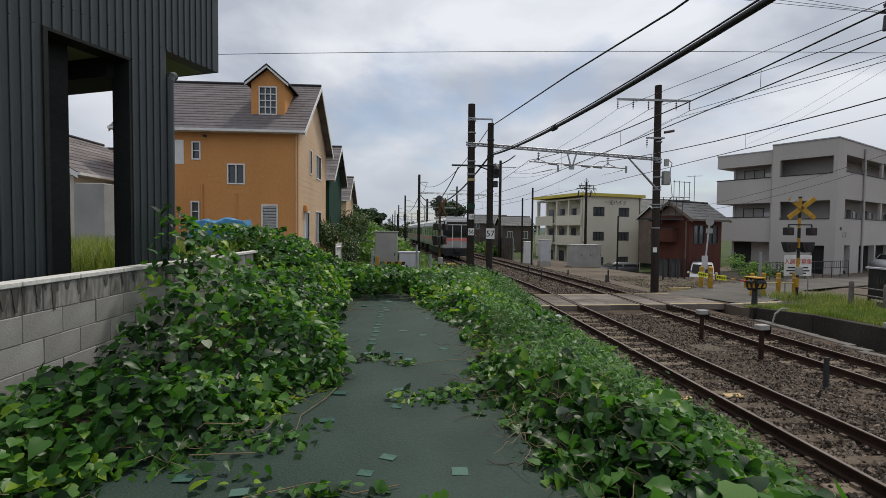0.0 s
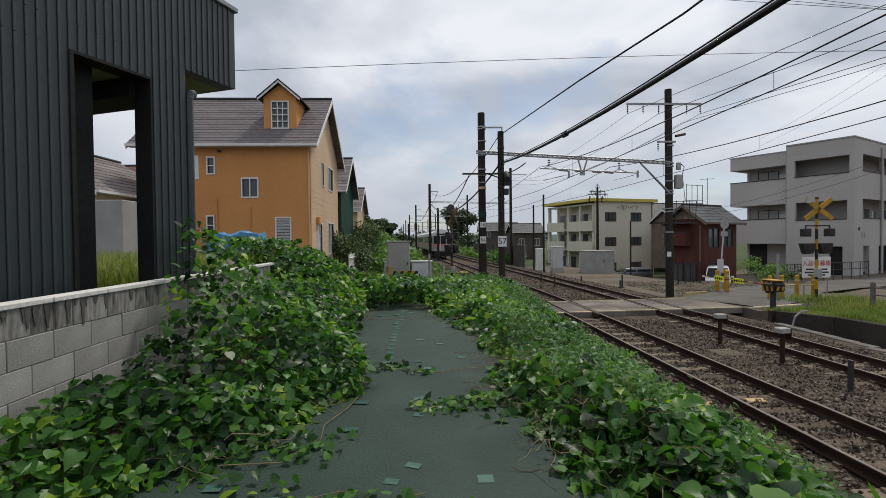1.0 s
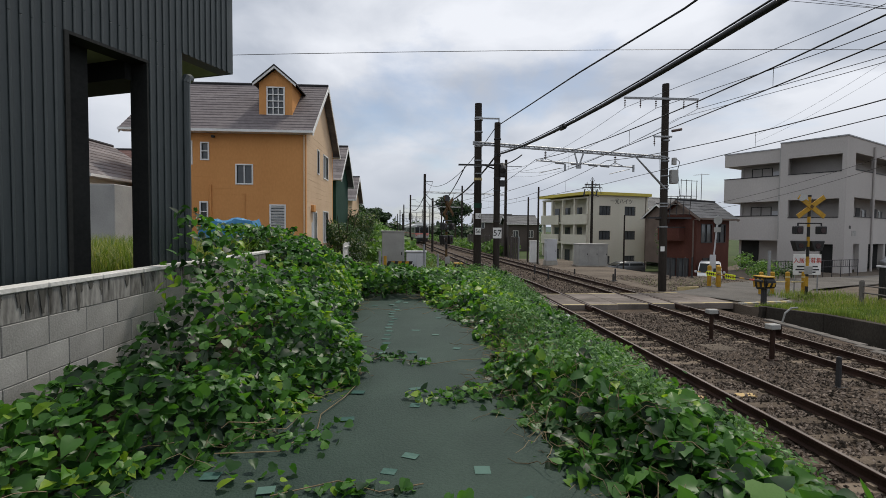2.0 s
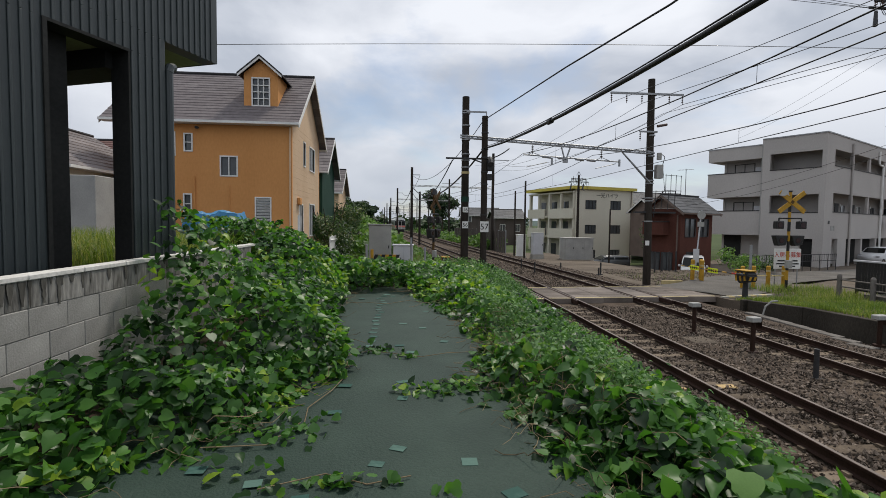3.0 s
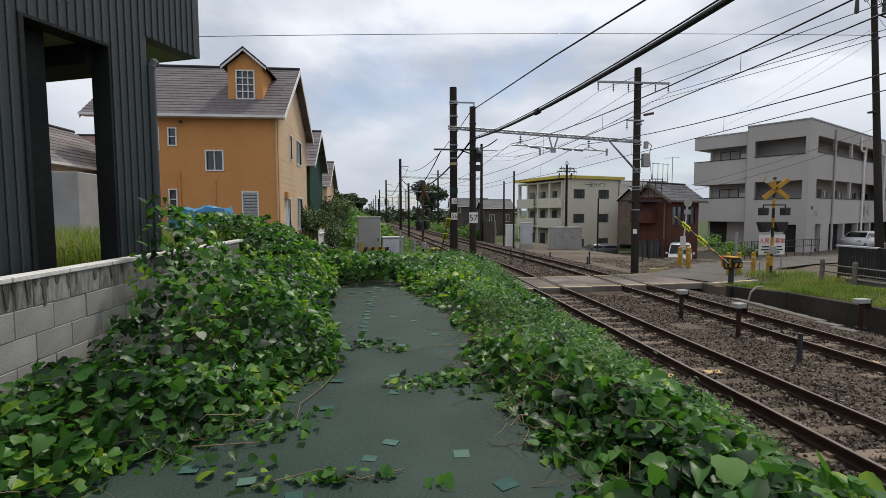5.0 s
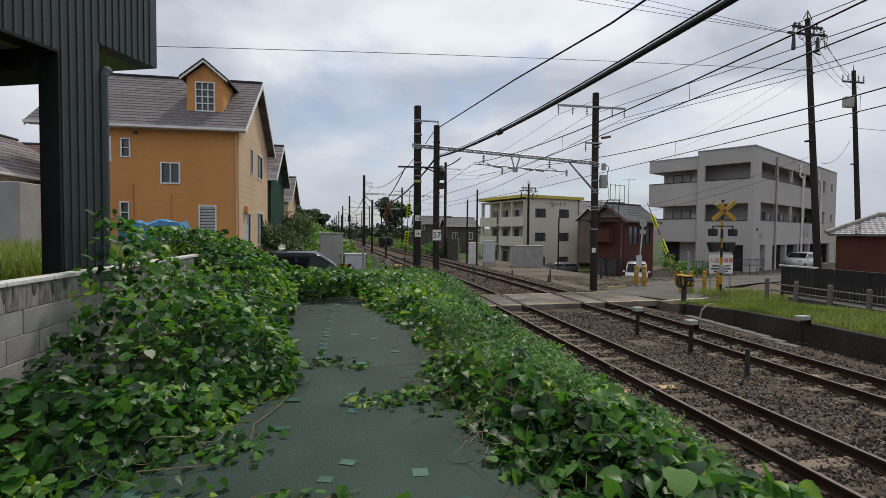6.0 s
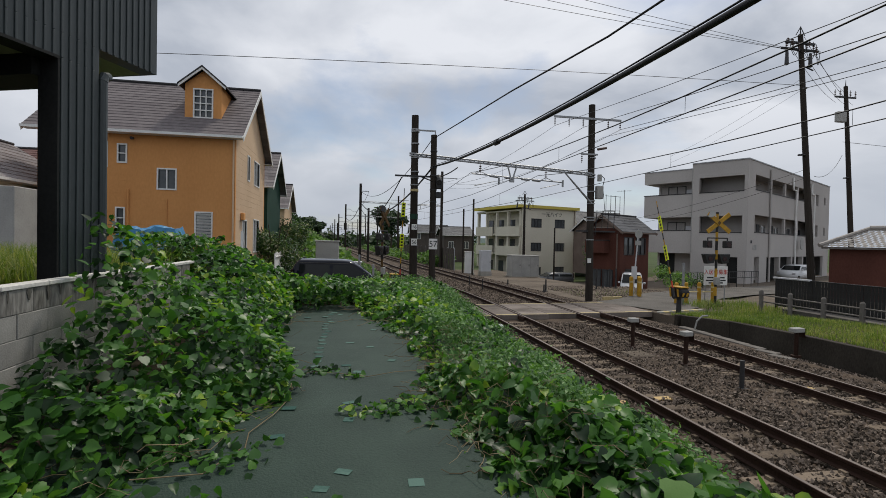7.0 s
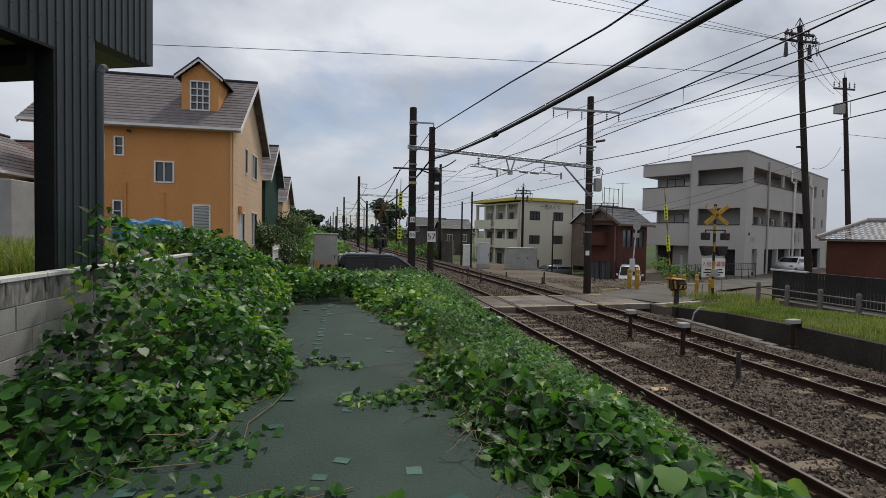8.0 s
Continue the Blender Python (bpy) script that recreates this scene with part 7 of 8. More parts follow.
car("parked_car", "white van parked before the red house", pose(20.25, 32.6, -1.0, 0, 0, 238), M["body"], 3.2, 1.48, 1.72, 0.4, 0.4)
car("parked_car", "pale car parked under the grey flats", pose(42.6, 40.4, -0.4, 0, 0, 203), M["body"], 4.3, 1.7, 1.55, 0.9, 0.6)
# tarpaulin heap and yard clutter before the orange house
def tarpaulin():
    bm = bmesh.new()
    bmesh.ops.create_grid(bm, x_segments=22, y_segments=14, size=0.5)
    for v in bm.verts:
        x, y = v.co.x * 2.3, v.co.y * 1.2
        e = max(abs(v.co.x), abs(v.co.y)) * 2
        h = 1.75 * (1 - sstep(0.62, 1.0, e)) + 0.16 * noise.noise((x * 2, y * 2, 3)) + 0.08 * noise.noise((x * 6, y * 6, 5))
        v.co = Vector((x, y, max(0.0, h)))
    r = bmesh.ops.extrude_face_region(bm, geom=bm.faces[:])
    bmesh.ops.translate(bm, verts=[v for v in r["geom"] if isinstance(v, bmesh.types.BMVert)], vec=(0, 0, -0.02))
    ob = part("tarpaulin", bm, M["tarp"], None, "crumpled blue tarpaulin over a stack in the yard", pose(-5.75, 15.6, 1.25))
    return tagged(ob, category="tarpaulin")


tarpaulin()


def picket_fence():
    th = thing("picket_fence", "white picket fence along the garden", "fence")
    for k in range(26):
        y = 23.5 + 0.36 * k
        x = -3.45
        boxpart("slat", (x - 0.02, x + 0.02, y - 0.13, y + 0.13, 0.4, 2.05 + 0.03 * (k % 3)), M["white"], th)
    for z in (0.9, 1.9):
        rodpart("rail", (-3.41, 23.4, z), (-3.41, 32.8, z), 0.03, M["white"], th)
    return th


picket_fence()
tagged(rodpart("white_post", (-4.0, 19.2, 0.2), (-4.0, 19.2, 3.0), 0.05, M["white"], None, "white post by the garden gate"), category="post")


# ---- vehicles that move ----
def train():
    th = thing("train", "steel commuter train with coral stripe and dark windows", "train", group="")
    for c in range(3):
        y0 = 20.4 * c
        shell = [(-1.4, 0.95), (-1.43, 1.2), (-1.43, 3.0), (-1.30, 3.35), (1.30, 3.35), (1.43, 3.0), (1.43, 1.2), (1.4, 0.95)]
        bm = bmesh.new()
        prism(bm, shell, "y", y0, y0 + 19.5)
        soften(bm, 0.04)
        cb = part("car_body", bm, M["train"], th)
        bm = bmesh.new()
        prism(bm, [(-1.36, 3.32), (-1.0, 3.62), (-0.5, 3.72), (0.5, 3.72), (1.0, 3.62), (1.36, 3.32)], "y", y0 + 0.02, y0 + 19.48)
        part("car_roof", bm, M["train_roof"], th, "pale train roof")
        boxpart("cooler", (-0.9, 0.9, y0 + 7.5, y0 + 12, 3.7, 3.95), M["grey"], th, "", 0.05)
        for s in (-1.435, 1.435):
            boxpart("side_stripe", (min(s, s * 1.004), max(s, s * 1.004), y0 + 0.3, y0 + 19.2, 1.62, 1.80), M["coral"], cb)
            for k in range(6):
                a = y0 + 1.9 + k * 2.9
                boxpart("side_window", (min(s, s * 1.006), max(s, s * 1.006), a, a + 1.9, 2.0, 2.85), M["carglass"], cb)
            for k in range(3):
                a = y0 + 3.8 + k * 5.8 - 3.2
                boxpart("side_door", (min(s, s * 1.008), max(s, s * 1.008), a, a + 1.1, 1.1, 2.95), M["train"], cb)
        for yb in (3.0, 16.5):
            bm = bmesh.new()
            for d in (-1.0, 1.0):
                for s in (-0.53, 0.53):
                    rod(bm, (s - 0.06, y0 + yb + d, 0.43), (s + 0.06, y0 + yb + d, 0.43), 0.43, n=16)
            bx(bm, -0.95, 0.95, y0 + yb - 1.4, y0 + yb + 1.4, 0.35, 0.8)
            part("bogie", bm, M["black"], th)
        boxpart("underframe", (-1.2, 1.2, y0 + 5.5, y0 + 14, 0.3, 0.96), M["black"], th)
    # rear face
    boxpart("face_panel", (-1.38, 1.38, -0.05, 0.0, 1.0, 3.3), M["train"], th, "", 0.03)
    boxpart("face_top", (-1.36, 1.36, -0.06, 0.1, 2.95, 3.5), M["train_roof"], th, "", 0.05)
    for a, b in ((-1.25, -0.42), (-0.36, 0.36), (0.42, 1.25)):
        boxpart("cab_window", (a, b, -0.075, -0.05, 2.02, 2.92), M["carglass"], th)
    boxpart("face_stripe", (-1.38, 1.38, -0.07, -0.05, 1.62, 1.84), M["coral"], th)
    boxpart("face_mask", (-1.34, 1.34, -0.066, -0.05, 1.9, 2.98), M["black"], th)
    for a in (-0.45, 0.39):
        boxpart("face_pillar", (a, a + 0.06, -0.086, -0.05, 1.0, 2.98), M["train_roof"], th)
    boxpart("destination_panel", (-1.0, 1.0, -0.07, -0.05, 3.06, 3.26), M["black"], th)
    boxpart("face_door", (-0.38, 0.38, -0.085, -0.05, 1.05, 1.66), M["train"], th)
    boxpart("coupler", (-0.25, 0.25, -0.5, 0.0, 0.6, 0.95), M["black"], th, "", 0.04)
    boxpart("skirt", (-1.2, 1.2, -0.04, 0.1, 0.3, 0.95), M["black"], th)
    for s in (-1.05, 1.05):
        bm = bmesh.new()
        rod(bm, (s, -0.10, 1.42), (s, -0.05, 1.42), 0.1, n=14)
        part("tail_lamp", bm, M["red"], th, "red tail lamp")
    bm = bmesh.new()
    for q in ((-0.5, 13.5, 3.95, 0.4, 14.4, 4.7), (0.4, 14.4, 4.7, -0.2, 13.2, 5.12)):
        rod(bm, (-0.5, q[1], q[2]), (-0.5, q[4], q[5]), 0.03, n=5)
        rod(bm, (0.5, q[1], q[2]), (0.5, q[4], q[5]), 0.03, n=5)
    rod(bm, (-0.8, 13.2, 5.12), (0.8, 13.2, 5.12), 0.03, n=5)
    part("pantograph", bm, M["dark"], th)
    for ob in th.children_recursive:
        ob.data.transform(Matrix.Diagonal((1, 1, 1.1, 1)))
    return th


TRAIN = train()
VAN = car("passing_van", "dark navy minivan driving towards the crossing", pose(-6, 18.7, 0.25), M["van"], 3.4, 1.55, 1.74, 0.42, 0.95, True)

# ---- weed sheet and plants on the bank ----
def edge_left(y):
    pts = ((0, -2.2), (2.2, -1.9), (2.8, -1.45), (3.3, -1.12), (4.2, -0.72), (5.0, -0.50), (5.8, -0.72), (6.6, -0.92), (8.5, -1.05), (10.2, -1.15), (10.9, -0.9), (20, -0.9))
    return float(np.interp(y, [p[0] for p in pts], [p[1] for p in pts]))


def edge_right(y):
    pts = ((0, 1.0), (2.5, 0.95), (3.3, 0.82), (4.2, 0.72), (4.35, 0.50), (4.8, 0.55), (5.2, 0.80), (6.0, 0.86), (7.5, 0.72), (8.6, 0.55), (9.6, 0.30), (10.4, 0.15), (20, 0.0))
    return float(np.interp(y, [p[0] for p in pts], [p[1] for p in pts]))


SHEET_END = 10.5


def weed_sheet():
    th = thing("weed_sheet", "dark green weed control sheet pinned over the bank", "weed sheet", kind="structure")
    for a, b in ((-1.9, -0.42), (-0.44, 1.5)):
        xs, ys = np.linspace(a, b, 16), np.arange(-2, 11.6, 0.22)
        n = len(xs)
        lift = 0.004 if a < -1 else 0.012
        verts = [(x, y, max(land(x, y), 1.2) + 0.026 + lift + 0.012 * noise.noise((x * 1.1, y * 0.9, 2)) + 0.006 * noise.noise((x * 4, y * 3, 7))) for y in ys for x in xs]
        faces = [(j * n + i, j * n + i + 1, (j + 1) * n + i + 1, (j + 1) * n + i) for j in range(len(ys) - 1) for i in range(n - 1)]
        from_arrays("sheet", verts, faces, M["sheet"], th)
    rng = random.Random(11)
    spots = [(-0.53, 3.82), (-0.03, 3.18), (-0.16, 2.98), (0.42, 2.98), (-1.22, 2.95), (-0.85, 2.80), (0.62, 2.6), (-0.55, 2.62), (0.0, 4.1), (-0.52, 4.45), (0.0, 4.55), (0.1, 5.6), (-0.22, 5.75), (-0.04, 5.9), (0.52, 6.1)]
    spots += [(-0.40 + 0.02 * rng.uniform(-1, 1) * (1 + 3 * (k % 2)), 5.9 + 0.25 * k) for k in range(18)] + [(0.28, 6.9), (-0.32, 9.0), (-0.2, 9.9), (-0.36, 10.1), (0.38, 8.2), (-0.8, 9.6), (0.0, 7.2)]
    bm = bmesh.new()
    bx(bm, -0.055, 0.055, -0.05, 0.05, 0.0, 0.002)
    me = mesh_of(bm, "tape_patch", M["tape"])
    for x, y in spots:
        z = max(land(x, y), 1.2) + 0.041 + 0.012 * noise.noise((x * 1.1, y * 0.9, 2)) + 0.006 * noise.noise((x * 4, y * 3, 7))
        ob = piece("tape_patch", me, th, pose(x, y, z, 0, 0, rng.uniform(-25, 25)))
        ob.scale = (rng.uniform(0.75, 1.1), rng.uniform(0.7, 1.05), 1)
    return th


def canopy(x, y):
    """Height of the plants' upper side."""
    g = land(max(x, -2.48) if y < 8.5 else x, y)
    lump = 0.16 * noise.noise((x * 1.3, y * 1.3, 4)) + 0.10 * noise.noise((x * 3.2, y * 3.2, 9))
    if x < 0.2:
        inward = edge_left(y) - x if y < SHEET_END else 2.0
        h = 0.06 + 0.30 * sstep(0, 0.55, inward)
        if y < SHEET_END + 1:
            h += 0.28 * sstep(4.3, 5.4, y)
        z = g + h
        z += 1.12 * math.exp(-((x + 2.55) / 0.62) ** 2) * math.exp(-((y - 5.55) / 0.85) ** 2)
        if x > -2.68:
            z += 0.48 * math.exp(-((x + 2.6) / 0.95) ** 2) * sstep(8.0, 9.2, y) * (1 - sstep(11.5, 14.5, y))
        z += 0.16 * math.exp(-((x + 1.9) / 0.5) ** 2) * sstep(5.5, 7, y) * (1 - sstep(9.0, 11.0, y))
    else:
        inward = x - edge_right(y) if y < SHEET_END else 2.0
        z = g + 0.05 + 0.30 * sstep(0, 0.6, inward) + 0.16 * sstep(2.0, 3.2, x) * (1 - sstep(3.9, 4.5, x))
        z += (0.16 * noise.noise((x * 1.9, y * 1.1, 15)) + 0.10 * noise.noise((x * 4.5, y * 4.5, 17))) * sstep(0.1, 0.5, inward)
    if y > 9.5:
        far = 1.56 - 1.3 * sstep(2.3, 4.1, x)
        z = max(z, (z * (1 - sstep(9.5, 11.5, y)) + far * sstep(9.5, 11.5, y))) if y < 15.6 else z
    return z + lump


def covered(x, y):
    if y > 16.2 or x < (-2.45 if y < 8.7 else -3.5) or x > 4.5 - 0.25 * math.sin(y * 1.7) - 0.15 * math.sin(y * 4.1):
        return False
    j = 0.10 * noise.noise((x * 4, y * 4, 0)) + 0.10 * noise.noise((x * 1.3, y * 1.3, 5))
    if y > SHEET_END + j * 2:
        return True
    return x < edge_left(y) + j or x > edge_right(y) + j


def leaf_points():
    """A broad pointed leaf, folded along its rib: base, rim, tip, rib."""
    rim = [(0.0, 0.06), (-0.24, -0.04), (-0.47, 0.14), (-0.52, 0.38), (-0.43, 0.52), (-0.37, 0.70), (-0.18, 0.86), (0.0, 1.06), (0.18, 0.86), (0.37, 0.70), (0.43, 0.52), (0.52, 0.38), (0.47, 0.14), (0.24, -0.04)]
    pts = [(x, y, 0.16 * abs(x) - 0.30 * y * y) for x, y in rim] + [(0, 0.45, -0.09)]
    n = len(rim)
    return np.array(pts), np.array([(i, (i + 1) % n, n) for i in range(n)])


def small_leaf_points():
    rim = [(0.0, 0.0), (-0.22, 0.3), (-0.20, 0.65), (0.0, 1.1), (0.20, 0.65), (0.22, 0.3)]
    pts = [(x, y, 0.2 * abs(x) - 0.25 * y * y) for x, y in rim]
    return np.array(pts), np.array([(0, 1, 5), (1, 2, 5), (2, 4, 5), (2, 3, 4)])


def spread(name, place, normal, size, template, material, seed, tilt=0.45, parent=None):
    """Many leaves at given places, each turned and sized by itself, as one mesh."""
    rng = np.random.default_rng(seed)
    pts, tri = template
    n = len(place)
    nz = normal + tilt * rng.standard_normal((n, 3))
    nz /= np.linalg.norm(nz, axis=1, keepdims=True)
    hd = rng.standard_normal((n, 3)) + np.array([0, -0.3, -0.5])
    hd -= nz * np.sum(hd * nz, 1, keepdims=True)
    hd /= np.linalg.norm(hd, axis=1, keepdims=True)
    sx = np.cross(hd, nz)
    wob = 1 + 0.16 * rng.standard_normal((n, 1, 3))
    p = pts[None] * wob * size[:, None, None]
    p[:, :, 2] *= rng.uniform(0.2, 1.9, (n, 1))
    v = place[:, None] + p[:, :, :1] * sx[:, None] + p[:, :, 1:2] * hd[:, None] + p[:, :, 2:] * nz[:, None]
    f = tri[None] + len(pts) * np.arange(n)[:, None, None]
    ob = from_arrays(name, v.reshape(-1, 3).tolist(), f.reshape(-1, 3).tolist(), material, parent)
    ob.data.polygons.foreach_set("use_smooth", np.ones(len(ob.data.polygons), bool))
    return ob


def slope_normal(x, y):
    e = 0.12
    return Vector((canopy(x - e, y) - canopy(x + e, y), canopy(x, y - e) - canopy(x, y + e), 2 * e)).normalized()


def bank_plants():
    th = thing("creeping_vines", "dense green creeping vines spread over the bank", "vines", kind="stuff")
    rng = random.Random(21)
    big, small = [], []
    tries = 0
    while len(big) < 38000 and tries < 300000:
        tries += 1
        y = 0.9 + 15.2 * rng.random() ** 1.45
        x = rng.uniform(-3.5, 4.5)
        if not covered(x, y):
            continue
        c, g = canopy(x, y), land(max(x, -2.48) if y < 8.5 else x, y)
        depth = min(c - g, 0.9) * rng.random() ** 1.8 * 0.8
        z = c - depth
        if math.hypot(x, y) < 1.3:
            continue
        w = noise.noise((x * 0.9, y * 0.7, 12)) + (0.35 if x > 1.2 else -0.25)
        n = slope_normal(x, y)
        n = (n * 0.40 + Vector((0.0, -0.10, 0.72))).normalized()
        if w > 0.28 and y > 3.5:
            for q in range(5):
                small.append((x + rng.gauss(0, 0.06), y + rng.gauss(0, 0.06), z + rng.gauss(0, 0.05), *n, rng.uniform(0.035, 0.07)))
        else:
            s = rng.uniform(0.045, 0.105) * (1.2 if x > 1.0 and y < 4.2 else 1.0) * (1.0 + 0.25 * (y > 9))
            big.append((x, y, z, *n, s))
    big, small = np.array(big), np.array(small)
    near = np.argsort(np.hypot(big[:, 0] - 0.3, big[:, 1]))[:300]
    rest = np.setdiff1d(np.arange(len(big)), near)
    tagged(spread("leaves", big[rest, :3], big[rest, 3:6], big[rest, 6], leaf_points(), M["vine"], 1, 0.52, th), kind="stuff")
    tagged(spread("small_leaves", small[:, :3], small[:, 3:6], small[:, 6], small_leaf_points(), M["mugwort"], 2, 0.6, th), kind="stuff")
    # the nearest leaves, one by one
    shapes = []
    pts, tri = leaf_points()
    for k in range(6):
        r2 = np.random.default_rng(40 + k)
        p = pts * (1 + 0.12 * r2.standard_normal(3)) + 0.02 * r2.standard_normal(pts.shape)
        p[:, 2] *= r2.uniform(0.4, 1.6)
        me = bpy.data.meshes.new("leaf")
        me.from_pydata(p.tolist(), [], tri.tolist())
        me.materials.append(M["vine"])
        me.polygons.foreach_set("use_smooth", np.ones(len(me.polygons), bool))
        shapes.append(me)
    # one large pale leaf turned up by the wind
    big_leaf = shapes[0].copy()
    big_leaf.materials.clear()
    big_leaf.materials.append(M["young"])
    tagged(piece("leaf", big_leaf, th, pose(1.61, 2.14, 1.60, -28, 0, 150) @ Matrix.Scale(0.18, 4)), "large pale green leaf")
    for k, i in enumerate(near):
        x, y, z, nx, ny, nz, s = [float(a) for a in big[i]]
        q = (Vector((nx, ny, nz)) + 0.4 * Vector((rng.gauss(0, 1), rng.gauss(0, 1), rng.gauss(0, 1)))).to_track_quat("Z", "Y")
        m = Matrix.Translation((x, y, z)) @ q.to_matrix().to_4x4() @ pose(0, 0, 0, 0, 0, rng.uniform(0, 360)) @ Matrix.Scale(s, 4)
        piece("leaf", shapes[k % 6], th, m)
    # runners and dry stems at the edges of the sheet
    bm = bmesh.new()
    for k in range(170):
        y = rng.uniform(2.0, 10.5)
        left = rng.random() < 0.5
        x = edge_left(y) - rng.uniform(-0.1, 0.4) if left else edge_right(y) + rng.uniform(-0.12, 0.5)
        a = rng.uniform(0, 6.28)
        p = Vector((x, y, max(land(x, y), 0.3) + rng.uniform(0.05, 0.16)))
        chain = [tuple(p)]
        for q in range(6):
            a += rng.gauss(0, 0.5)
            st = rng.uniform(0.04, 0.10)
            p = p + Vector((math.cos(a) * st, math.sin(a) * st, rng.gauss(0, 0.03)))
            p.z = max(p.z, land(p.x, p.y) + 0.045)
            chain.append(tuple(p))
        tube(bm, chain, rng.uniform(0.0014, 0.003), 4)
    tagged(part("runners", bm, M["stem"], th), kind="stuff")
    # dry straw standing and lying among the leaves beside the track
    bm = bmesh.new()
    for k in range(260):
        y = rng.uniform(2.3, 6.5)
        x = edge_right(y) + abs(rng.gauss(0.25, 0.35))
        z = canopy(x, y)
        a, up = rng.uniform(0, 6.28), rng.uniform(-0.03, 0.10)
        ln = rng.uniform(0.10, 0.30)
        q = Vector((x + math.cos(a) * ln, y + math.sin(a) * ln, z + up))
        tube(bm, [(x, y, z - 0.06), tuple(Vector((x, y, z)).lerp(q, 0.5) + Vector((0, 0, 0.03))), tuple(q)], rng.uniform(0.0012, 0.0026), 4)
    tagged(part("dry_straw", bm, M["stem"], th), kind="stuff")
    # long vines that lie across the sheet
    for pts3 in ([(-0.75, 5.3), (-0.4, 5.62), (-0.1, 5.5), (0.2, 5.35), (0.5, 5.5), (0.85, 5.55)], [(-1.1, 9.0), (-0.7, 9.1), (-0.3, 8.9), (0.1, 9.3), (0.5, 9.0)], [(-0.55, 4.7), (-0.62, 4.3), (-0.75, 3.9), (-0.72, 3.6)], [(-0.8, 2.7), (-0.45, 2.85), (-0.2, 2.72), (0.05, 2.8)], [(-1.3, 3.2), (-0.9, 3.25), (-0.75, 3.6)]):
        bm = bmesh.new()
        tube(bm, [(x, y, max(land(x, y), 1.2) + 0.055) for x, y in pts3], 0.004, 5)
        part("runner", bm, M["stem"], th)
    extra = []
    for (cx, cy, n, r) in ((-0.30, 5.65, 46, 0.14), (0.0, 5.42, 14, 0.08), (0.50, 4.35, 80, 0.2), (0.18, 4.28, 36, 0.12), (-0.95, 3.45, 60, 0.2), (-0.62, 2.75, 20, 0.2), (-0.3, 2.75, 12, 0.1), (-0.05, 2.72, 6, 0.05), (-0.95, 2.95, 14, 0.15), (0.3, 2.62, 3, 0.05), (-0.75, 3.7, 12, 0.12)):
        for k in range(n):
            x, y = cx + rng.gauss(0, r), cy + rng.gauss(0, r * 0.6)
            extra.append((x, y, max(land(x, y), 1.2) + rng.uniform(0.035, 0.10), 0, -0.2, 1, rng.uniform(0.045, 0.08)))
    extra = np.array(extra)
    tagged(spread("stray_leaves", extra[:, :3], extra[:, 3:6], extra[:, 6], leaf_points(), M["vine"], 8, 0.45, th), kind="stuff")
    return th


def blades(name, spots, label, seed, material=None, lean=0.35):
    """Grass: bent blades of two lengths of strip each."""
    rng = np.random.default_rng(seed)
    n = len(spots)
    s = np.array(spots)
    a = rng.random(n) * 6.283
    d = np.stack([np.cos(a), np.sin(a), np.zeros(n)], 1)
    w = np.stack([-np.sin(a), np.cos(a), np.zeros(n)], 1) * (0.004 + 0.004 * rng.random((n, 1)))
    h = s[:, 3:4]
    up = np.array([0, 0, 1.0])
    b = s[:, :3]
    l1, l2 = lean * 0.3 * h * rng.random((n, 1)), lean * 1.6 * h * rng.random((n, 1))
    v = np.stack([b - w, b + w, b + d * l1 + up * h * 0.55 - w * 0.8, b + d * l1 + up * h * 0.55 + w * 0.8, b + d * l2 + up * h * 0.95], 1)
    f3 = [tuple(5 * i + k for k in q) for i in range(n) for q in ((0, 1, 3), (0, 3, 2), (2, 3, 4))]
    return tagged(from_arrays(name, v.reshape(-1, 3).tolist(), f3, material or M["grass"]), label, "grass", kind="stuff")


def crown(name, parent, cx, cy, cz, rx, ry, rz, count, size, material, seed, lumps=9):
    """A crown of many leaves gathered in uneven clumps round its limbs."""
    rng = np.random.default_rng(seed)
    cs = rng.standard_normal((lumps, 3))
    cs /= np.linalg.norm(cs, axis=1, keepdims=True)
    cs *= rng.uniform(0.35, 0.85, (lumps, 1))
    pick = rng.integers(0, lumps, count)
    o = rng.standard_normal((count, 3))
    o /= np.linalg.norm(o, axis=1, keepdims=True)
    p = cs[pick] + o * (rng.random((count, 1)) ** 0.35) * rng.uniform(0.28, 0.5, (lumps, 1))[pick]
    nrm = o * 0.7 + np.array([0, 0, 0.5])
    place = np.array([cx, cy, cz]) + p * np.array([rx, ry, rz])
    return spread(name, place, nrm, size * rng.uniform(0.6, 1.3, count), small_leaf_points() if size < 0.2 else leaf_points(), material, seed + 1, 0.5, parent)


def tree(label, x, y, z, h, r, count, size, material, seed, name="tree", squat=0.0):
    th = thing(name, label, name, pose(x, y, z))
    rng = random.Random(seed)
    bm = bmesh.new()
    th_h = h * (0.45 - squat * 0.25)
    rod(bm, (0, 0, -0.3), (0.05, 0, th_h), 0.035 * h * 0.6, 0.02 * h * 0.6, 8)
    for k in range(6):
        a = rng.uniform(0, 6.28)
        rod(bm, (0.03, 0, th_h * rng.uniform(0.5, 1)), (math.cos(a) * r * 0.65, math.sin(a) * r * 0.65, h * rng.uniform(0.55, 0.85)), 0.012 * h * 0.6, 0.004 * h, 6)
    part("trunk", bm, M["bark"], th)
    crown("crown", th, 0, 0, h * (0.62 - squat * 0.12), r, r, h * (0.40 + squat * 0.08), count, size, material, seed)
    return th


